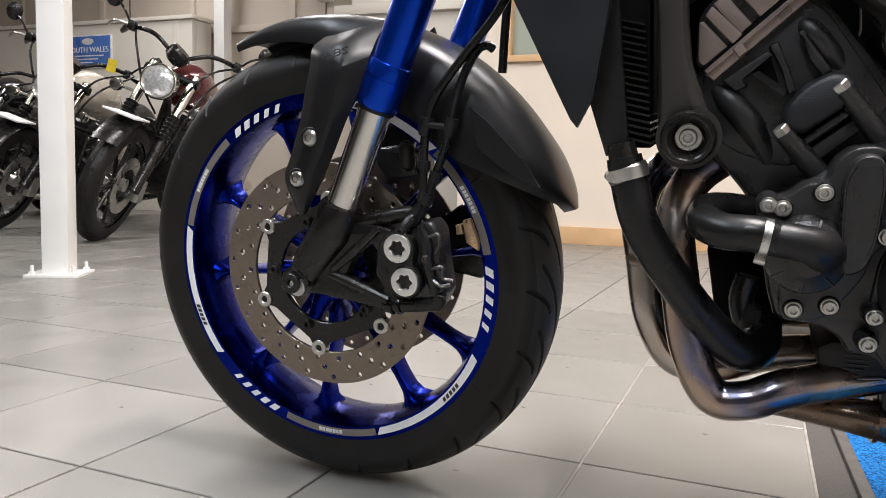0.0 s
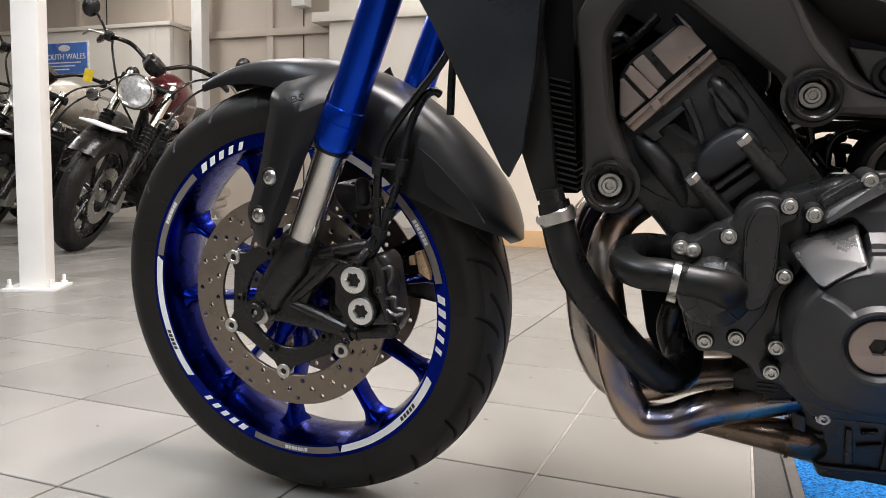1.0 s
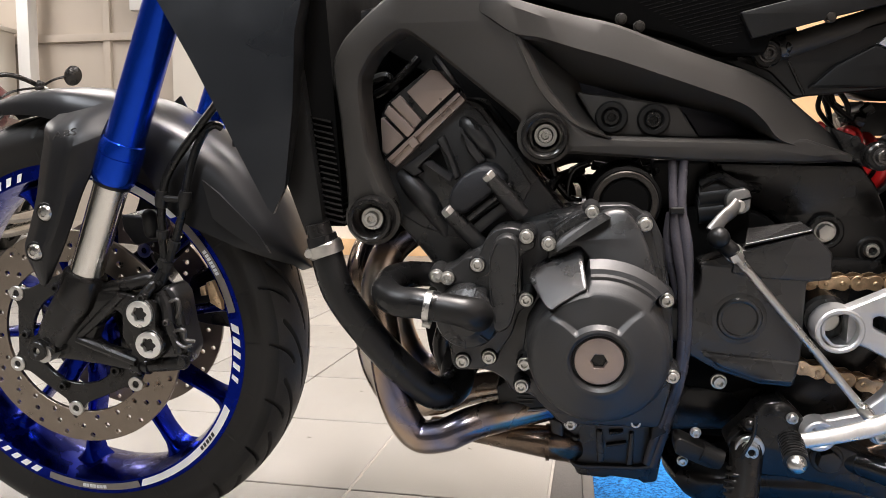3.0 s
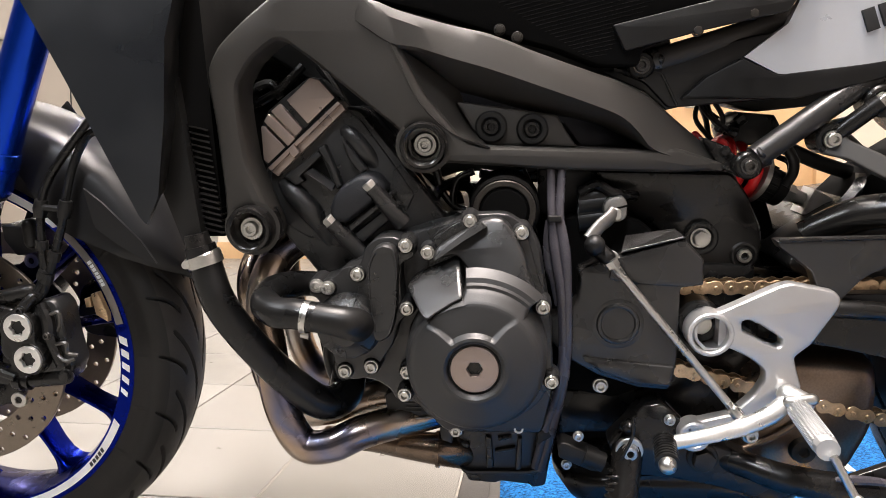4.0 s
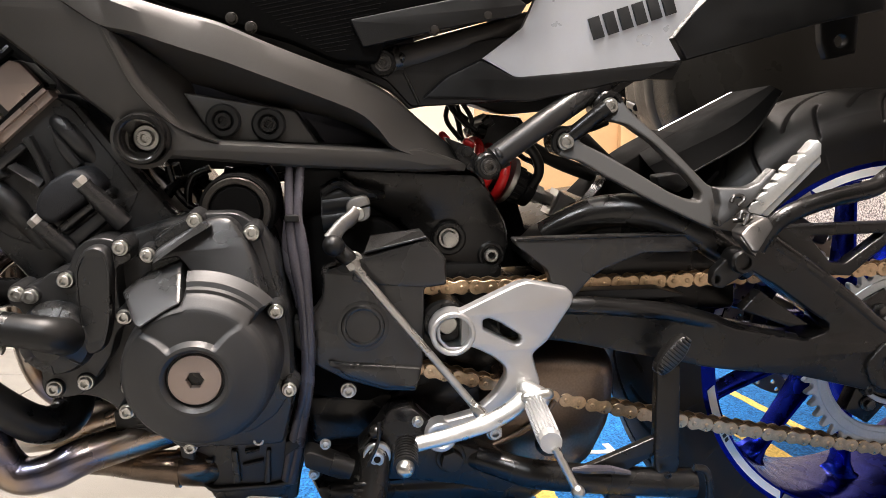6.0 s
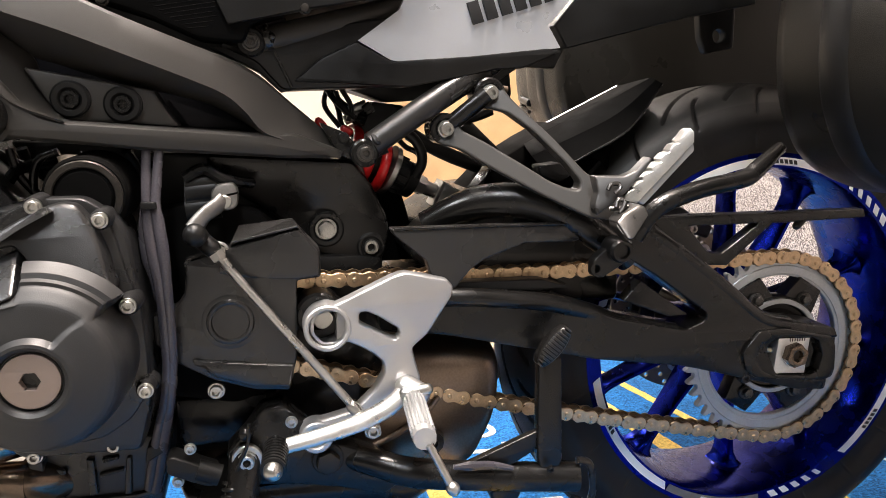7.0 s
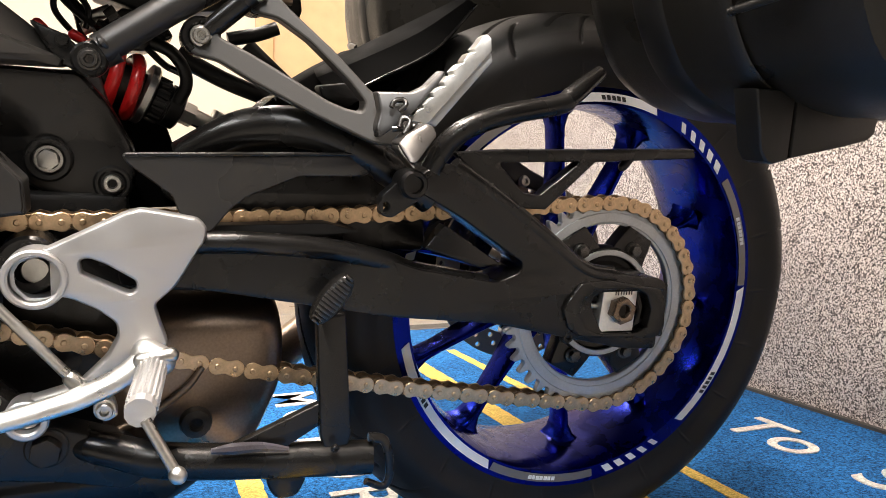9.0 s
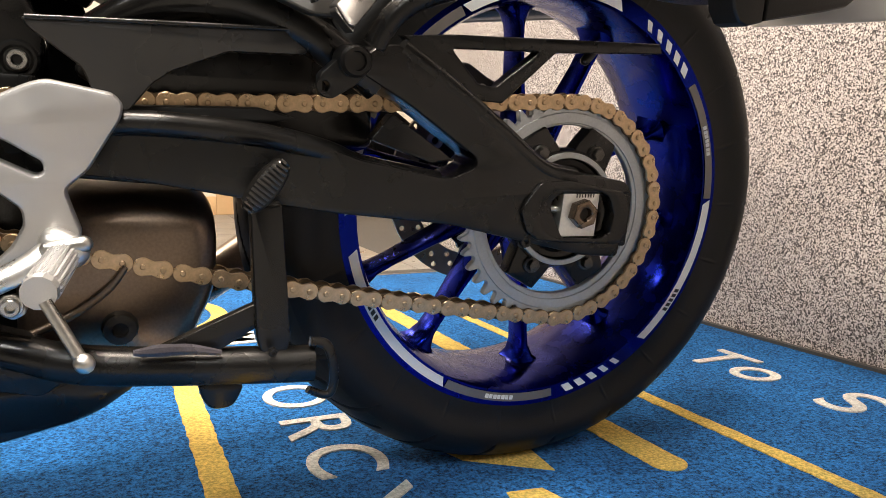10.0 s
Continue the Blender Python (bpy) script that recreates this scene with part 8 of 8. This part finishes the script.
def cruiser(tank_mat, label):
    """A parked cruiser; x runs to its rear from the front axle, y to its right."""
    c = new("cruiser_motorcycle")
    tagged(c, label, "motorcycle", "parked cruisers")
    for nm, wx, r, wd in (("front_wheel", 0.0, 0.32, 0.098), ("rear_wheel", 1.53, 0.31, 0.16)):
        w = new(nm)
        w.parent = c
        part("tyre", tyre(wx, r, r, wd, r - 0.085, 18, 300, 33), RUBBER, w, angle=50).data.materials.append(RUBBER)
        part("rim", lathe([(r - 0.084, -wd * 0.36), (r - 0.1, -wd * 0.34), (r - 0.105, 0), (r - 0.1, wd * 0.34), (r - 0.084, wd * 0.36)], wx, r, 48), BLACK_PAINT, w)
        part("hub", lathe([(0.0, -0.06), (0.035, -0.06), (0.03, 0), (0.035, 0.06), (0, 0.06)], wx, r, 20), STEEL, w)
        for k in range(9):
            a = radians(40 * k)
            part("spoke", tube([(wx + 0.03 * math.cos(a), 0, r + 0.03 * math.sin(a)), (wx + (r - 0.1) * math.cos(a), 0, r + (r - 0.1) * math.sin(a))], [0.012, 0.008], 8, 0), BLACK_PAINT, w)
        part("brake_disc", ring(0.09, 0.15, -wd / 2 - 0.012, -wd / 2 - 0.007, wx, r, 40), STEEL, w)
    part("brake_caliper", box(0.08, 0.16, -0.11, -0.065, 0.24, 0.36, 0.01), STEEL, c)
    rake = Vector((0.43, 0, 0.9)).normalized()
    for s in (-1, 1):
        o = Vector((-0.02, s * 0.115, 0.31))
        part("fork_slider", rod(o, o + rake * 0.3, 0.028, 18), BLACK_PAINT, c)
        g = [o + rake * (0.3 + 0.012 * k) for k in range(14)]
        part("fork_gaiter", tube(g, [0.036 if k % 2 else 0.028 for k in range(14)], 18, 0), HOSE, c, "ribbed black rubber fork gaiter")
        part("fork_stanchion", rod(o + rake * 0.46, o + rake * 0.72, 0.024, 18), CHROME, c, "chrome upper fork cover")
        part("indicator", lathe([(0, -0.05), (0.03, -0.045), (0.034, -0.03), (0.03, 0.0), (0.012, 0.03), (0, 0.032)], 0, 0, 20), CHROME, c, "round chrome indicator", m=Matrix.Translation(o + rake * 0.52 + Vector((-0.02, s * 0.1, 0))) @ Matrix.Rotation(radians(-90), 4, "Z"))
        part("indicator_stalk", rod(o + rake * 0.52, o + rake * 0.52 + Vector((-0.01, s * 0.1, 0)), 0.008, 8), CHROME, c)
    top = Vector((-0.02, 0, 0.31)) + rake * 0.68
    part("yoke", rod(top + Vector((0, -0.15, 0)), top + Vector((0, 0.15, 0)), 0.026, 12), BLACK_PAINT, c)
    hl = top + Vector((-0.13, 0, -0.05))
    part("headlamp_shell", lathe([(0.088, -0.03), (0.092, 0.0), (0.085, 0.05), (0.055, 0.1), (0.0, 0.12)], 0, 0, 32), BLACK_PAINT, c, m=Matrix.Translation(hl) @ Matrix.Rotation(radians(-90), 4, "Z"))
    part("headlamp_rim", ring(0.08, 0.094, -0.045, -0.022, 0, 0, 32, 0.006), CHROME, c, m=Matrix.Translation(hl) @ Matrix.Rotation(radians(-90), 4, "Z"))
    part("headlamp_lens", lathe([(0, -0.052), (0.03, -0.05), (0.06, -0.044), (0.083, -0.032)], 0, 0, 32), LENS, c, "clear fluted headlamp lens", m=Matrix.Translation(hl) @ Matrix.Rotation(radians(-90), 4, "Z"))
    part("number_plate", box(-0.22, -0.04, -0.085, 0.085, 0.665, 0.675, 0.003), PALE_MARK, c, "pale plate on the front fender")
    arch = bmesh.new()
    rows = []
    for k in range(13):
        a = radians(48 + 8 * k)
        rows.append([arch.verts.new((r * math.cos(a), y, 0.32 + r * math.sin(a))) for r, y in ((0.338, -0.068), (0.35, -0.055), (0.356, 0), (0.35, 0.055), (0.338, 0.068), (0.334, 0.066), (0.351, 0), (0.334, -0.066))])
    for p, q in zip(rows, rows[1:]):
        for i in range(8):
            arch.faces.new((p[i - 1], p[i], q[i], q[i - 1]))
    part("fender", arch, BLACK_PAINT, c, angle=50)
    part("speedometer", lathe([(0, -0.02), (0.055, -0.018), (0.065, 0.0), (0.06, 0.05), (0.03, 0.07)], 0, 0, 24), BLACK_PAINT, c, m=Matrix.Translation(top + Vector((0.0, 0, 0.13))) @ Matrix.Rotation(radians(-60), 4, "X") @ Matrix.Rotation(radians(0), 4, "Z"))
    bars = [(0.62, -0.46, 1.06), (0.45, -0.4, 1.09), (0.3, -0.2, 1.1), (0.28, 0, 1.03), (0.3, 0.2, 1.1), (0.45, 0.4, 1.09), (0.62, 0.46, 1.06)]
    steer = Matrix.Translation((0.28, 0, 0)) @ Matrix.Rotation(radians(12), 4, "Z") @ Matrix.Diagonal((0.85, 0.8, 1, 1)) @ Matrix.Translation((-0.28, 0, 0))
    part("handlebar", tube(bars, 0.0125, 12), BLACK_PAINT, c, m=steer)
    for s in (-1, 1):
        part("grip", tube([(0.42, s * 0.385, 1.09), (0.6, s * 0.455, 1.062)], 0.018, 12, 0), HOSE, c, m=steer)
        part("switch_box", box(0.34, 0.43, s * 0.36 - 0.025, s * 0.36 + 0.025, 1.07, 1.125, 0.01), BLACK_PAINT, c, m=steer)
        part("lever", tube([(0.36, s * 0.36, 1.1), (0.36, s * 0.47, 1.09), (0.47, s * 0.53, 1.06)], [0.008, 0.007, 0.009], 8), STEEL, c, m=steer)
        part("mirror_stem", tube([(0.38, s * 0.37, 1.1), (0.36, s * 0.43, 1.16), (0.4, s * 0.5, 1.2)], 0.007, 8), BLACK_PAINT, c, m=steer)
        part("mirror", lathe([(0, -0.018), (0.03, -0.016), (0.052, -0.004), (0.055, 0.01), (0.045, 0.014), (0, 0.014)], 0, 0, 24), BLACK_PAINT, c, "round black mirror", m=steer @ Matrix.Translation((0.4, s * 0.52, 1.21)) @ Matrix.Rotation(radians(-70), 4, "Z"))
    tank_line = [(0.36, 0, 0.86), (0.42, 0, 0.88), (0.55, 0, 0.9), (0.75, 0, 0.87), (0.9, 0, 0.8), (0.96, 0, 0.78)]
    part("fuel_tank", tube(tank_line, [0.03, 0.1, 0.135, 0.13, 0.09, 0.03], 24, 6, flat=1.0), tank_mat, c, "glossy teardrop fuel tank", angle=60)
    part("tank_badge", box(0.55, 0.72, -0.142, -0.135, 0.885, 0.9), STEEL, c)
    part("seat", tube([(0.9, 0, 0.74), (1.05, 0, 0.72), (1.25, 0, 0.74), (1.5, 0, 0.8), (1.7, 0, 0.78)], [0.06, 0.13, 0.15, 0.12, 0.05], 18, 5, flat=0.6), HOSE, c, "black seat", angle=60)
    part("rear_fender", tube([(1.2, 0, 0.66), (1.5, 0, 0.7), (1.8, 0, 0.55), (1.86, 0, 0.4)], [0.06, 0.1, 0.1, 0.06], 16, 5, flat=0.7), BLACK_PAINT, c, angle=60)
    part("engine_case", box(0.55, 1.15, -0.17, 0.17, 0.24, 0.5, 0.05, segs=3), BLACK_CAST, c)
    for sx, tilt in ((0.68, -18), (0.98, 18)):
        for k in range(9):
            part("cooling_fin", box(-0.075, 0.075, -0.1, 0.1, 0.02 + 0.025 * k, 0.032 + 0.025 * k, 0.003), BLACK_CAST if k % 3 else STEEL, c, m=Matrix.Translation((sx, 0, 0.47)) @ Matrix.Rotation(radians(tilt), 4, "Y"))
        part("cylinder", box(-0.05, 0.05, -0.07, 0.07, 0, 0.27, 0.01), BLACK_CAST, c, m=Matrix.Translation((sx, 0, 0.47)) @ Matrix.Rotation(radians(tilt), 4, "Y"))
    part("air_cleaner", lathe([(0, -0.23), (0.07, -0.22), (0.085, -0.2), (0.085, -0.12), (0, -0.12)], 0.84, 0.6, 28), CHROME, c)
    part("down_tube", tube([(0.32, 0, 0.8), (0.45, -0.05, 0.5), (0.55, -0.1, 0.2), (1.2, -0.12, 0.18)], 0.02, 12), BLACK_PAINT, c)
    part("down_tube", tube([(0.32, 0, 0.8), (0.45, 0.05, 0.5), (0.55, 0.1, 0.2), (1.2, 0.12, 0.18)], 0.02, 12), BLACK_PAINT, c)
    for z in (0.25, 0.33):
        part("silencer", tube([(0.62, -0.15, 0.5), (0.58, -0.2, 0.36), (0.7, -0.22, z), (1.0, -0.23, z), (1.8, -0.23, z + 0.04)], [0.022, 0.022, 0.022, 0.035, 0.04], 14), CHROME, c)
    part("radiator", box(0.44, 0.5, -0.13, 0.13, 0.3, 0.66, 0.01), BLACK_PAINT, c)
    part("side_stand", tube([(0.7, -0.16, 0.24), (0.62, -0.3, 0.1), (0.58, -0.36, 0.015)], [0.012, 0.011, 0.014], 8), STEEL, c)
    for pts in ([(0.36, -0.3, 1.1), (0.2, -0.2, 1.0), (0.2, -0.1, 0.8), (0.35, -0.05, 0.7)], [(0.36, 0.3, 1.1), (0.18, 0.2, 1.02), (0.2, 0.1, 0.82), (0.35, 0.05, 0.7)], [(0.36, -0.33, 1.1), (0.1, -0.25, 0.9), (0.08, -0.15, 0.5), (0.1, -0.1, 0.35)]):
        part("cable", tube(pts, 0.006, 6), HOSE, c)
    return c


LENS = material("fluted_lamp_glass", (0.7, 0.72, 0.74), 0.12, metal=0.6, vary=0.4, scale=60, bump=0.6, fine=90)
MAROON = material("maroon_tank_lacquer", (0.1, 0.006, 0.01), 0.16, metal=0.3, vary=0.1, bump=0.0, coat=0.8)
CREAM = material("cream_tank_lacquer", (0.66, 0.6, 0.5), 0.22, vary=0.05, bump=0.0, coat=0.6)
BLACK_GLOSS = material("black_tank_lacquer", (0.01, 0.01, 0.011), 0.14, vary=0.1, bump=0.0, coat=0.8)
for mat, label, x, y, turn in ((MAROON, "black cruiser motorcycle with a maroon tank", -3.024, 2.447, 112), (CREAM, "black cruiser motorcycle with a cream tank", -4.08, 2.6, 110), (BLACK_GLOSS, "black cruiser motorcycle with a black tank", -5.1, 2.8, 110)):
    c = cruiser(mat, label)
    c.matrix_world = pose(x, y, 0, 20, 0, turn) @ Matrix.Diagonal((1.16, 1.16, 1.16, 1))
tag = part("price_tag", box(-0.028, 0.028, -0.002, 0.002, -0.042, 0.042), material("yellow_card", (0.8, 0.6, 0.02), 0.6, bump=0), None, "yellow paper tag hanging on a handlebar", m=pose(-3.31, 2.9, 1.09, 10, 15, 40))
tagged(tag, category="tag")

# ---- carpet ----
carpet = structure("carpet", box(0.69, 2.188, -0.55, 1.32, -0.003, 0.006), CARPET, "blue showroom carpet with yellow lines and white lettering")
structure("trim", box(0.672, 0.69, -0.565, 1.335, -0.003, 0.007, 0.002), EDGE_STRIP, "dark metal edging strip of the carpet")
structure("trim", box(0.69, 2.188, -0.565, -0.55, -0.003, 0.007, 0.002), EDGE_STRIP, "dark metal edging strip of the carpet")
structure("trim", box(0.69, 2.188, 1.32, 1.335, -0.003, 0.007, 0.002), EDGE_STRIP, "dark metal edging strip of the carpet")


def inlay(name, outline, mat, z=0.0075):
    bm = bmesh.new()
    vs = [bm.verts.new((x, y, z)) for x, y in outline]
    low = [bm.verts.new((x, y, 0.004)) for x, y in outline]
    bm.faces.new(vs)
    for i in range(len(vs)):
        bm.faces.new((vs[i - 1], vs[i], low[i], low[i - 1]))
    return part(name, bm, mat, carpet)


def wobble(x0, x1, y0, y1, seed):
    """A long stripe with a slightly ragged woven edge."""
    rng = random.Random(seed)
    n = max(4, int(abs(y1 - y0) / 0.012))
    a = [(x0 + rng.uniform(-0.0014, 0.0014), y0 + (y1 - y0) * k / n) for k in range(n + 1)]
    b = [(x1 + rng.uniform(-0.0014, 0.0014), y0 + (y1 - y0) * k / n) for k in range(n, -1, -1)]
    return a + b


inlay("yellow_line", wobble(1.1, 1.134, 0.62, -0.54, 1), CARPET_YELLOW)
inlay("yellow_line", wobble(1.728, 1.752, 1.0, -0.54, 2), CARPET_YELLOW)
inlay("yellow_line", wobble(1.578, 1.622, 1.0, -0.15, 3) + [(1.6 + 0.022 * math.cos(radians(a)), -0.15 - 0.022 * math.sin(radians(a))) for a in ()], CARPET_YELLOW)
inlay("yellow_disc", [(1.6 + 0.0225 * math.cos(radians(18 * k)), -0.152 + 0.024 * math.sin(radians(18 * k))) for k in range(20)], CARPET_YELLOW, 0.0078)
inlay("yellow_arrow", [(1.37, -0.005), (1.475, -0.045), (1.468, -0.12), (1.385, -0.055)], CARPET_YELLOW)
inlay("yellow_arrow", [(1.39, -0.15), (1.43, -0.155), (1.44, -0.2), (1.38, -0.2)], CARPET_YELLOW)
arc = [(1.0 + (0.24 + dr) * math.cos(a), 0.92 + (0.24 + dr) * 1.0 * math.sin(a)) for dr, rng_ in ((0.018, range(-10, 11)), (-0.018, range(10, -11, -1))) for a in [k * 0.1 for k in rng_]]
inlay("yellow_arc", arc, CARPET_YELLOW)
spin = Matrix.Rotation(radians(-90), 4, "Z")
for word, x, size, wide, places in (("MOTORCY", 1.216, 0.129, 1.1, (0.65, 0.515, 0.385, 0.252, 0.12, 0.0, -0.125)), ("ToS", 1.95, 0.158, 1.05, (0.18, 0.083, -0.083))):
    for letter, y in zip(word, places):
        lettering(letter, size, Matrix.Translation((x, y, 0.0068)) @ spin @ Matrix.Diagonal((wide, 1, 1, 1)), CARPET_WHITE, carpet, "carpet_letter", 0.0012, fat=0.0008)

# ---- floor tiles ----
PITCH_X, PITCH_Y, GAP, TURN_T = 0.3195, 0.336, 0.0042, radians(-2)
t_me = shared_mesh("floor_tile", lambda: box(GAP / 2, PITCH_X - GAP / 2, GAP / 2, PITCH_Y - GAP / 2, -0.02, 0.0, 0.0012, segs=1), TILE)
rest = bmesh.new()
for i in range(-28, 7):
    for j in range(-19, 26):
        c, s = math.cos(TURN_T), math.sin(TURN_T)
        x, y = 0.298 + PITCH_X * i * c - PITCH_Y * j * s, 0.151 + PITCH_X * i * s + PITCH_Y * j * c
        if x < -8.9 or y < -5.9 or y > 5.5 or (x > 0.4 and -0.86 < y < 1.33) or x > 1.95:
            continue
        near = -2.6 < x < 0.7 and -0.5 < y < 2.4
        m = pose(x, y, 0, 0, 0, math.degrees(TURN_T))
        if near:
            placed("tile", t_me, floor, m=m)
        else:
            q = bmesh.new()
            q.from_mesh(t_me)
            q.transform(m)
            merged(rest, q)
for i in range(3, 11):
    for j in range(3, 13):
        c, s = math.cos(TURN_T), math.sin(TURN_T)
        x, y = 0.298 + PITCH_X * i * c - PITCH_Y * j * s, 0.151 + PITCH_X * i * s + PITCH_Y * j * c
        if y < 1.33 or x > 3.3 or (i < 7):
            continue
        q = bmesh.new()
        q.from_mesh(t_me)
        q.transform(pose(x, y, 0, 0, 0, math.degrees(TURN_T)))
        merged(rest, q)
PALE_GROUT = material("pale_grout", (0.27, 0.25, 0.22), 0.85, vary=0.4, scale=30, bump=0.3)
for k in (0, 1):
    part("pale_joint", box(-GAP / 2, GAP / 2, -1.2, 2.4, -0.003, -0.0006), PALE_GROUT, floor, "pale cement joint between the tiles", m=pose(0.298 + PITCH_X * k, 0.151, 0, 0, 0, -2))
tagged(part("tiles", rest, TILE, floor), kind="stuff")
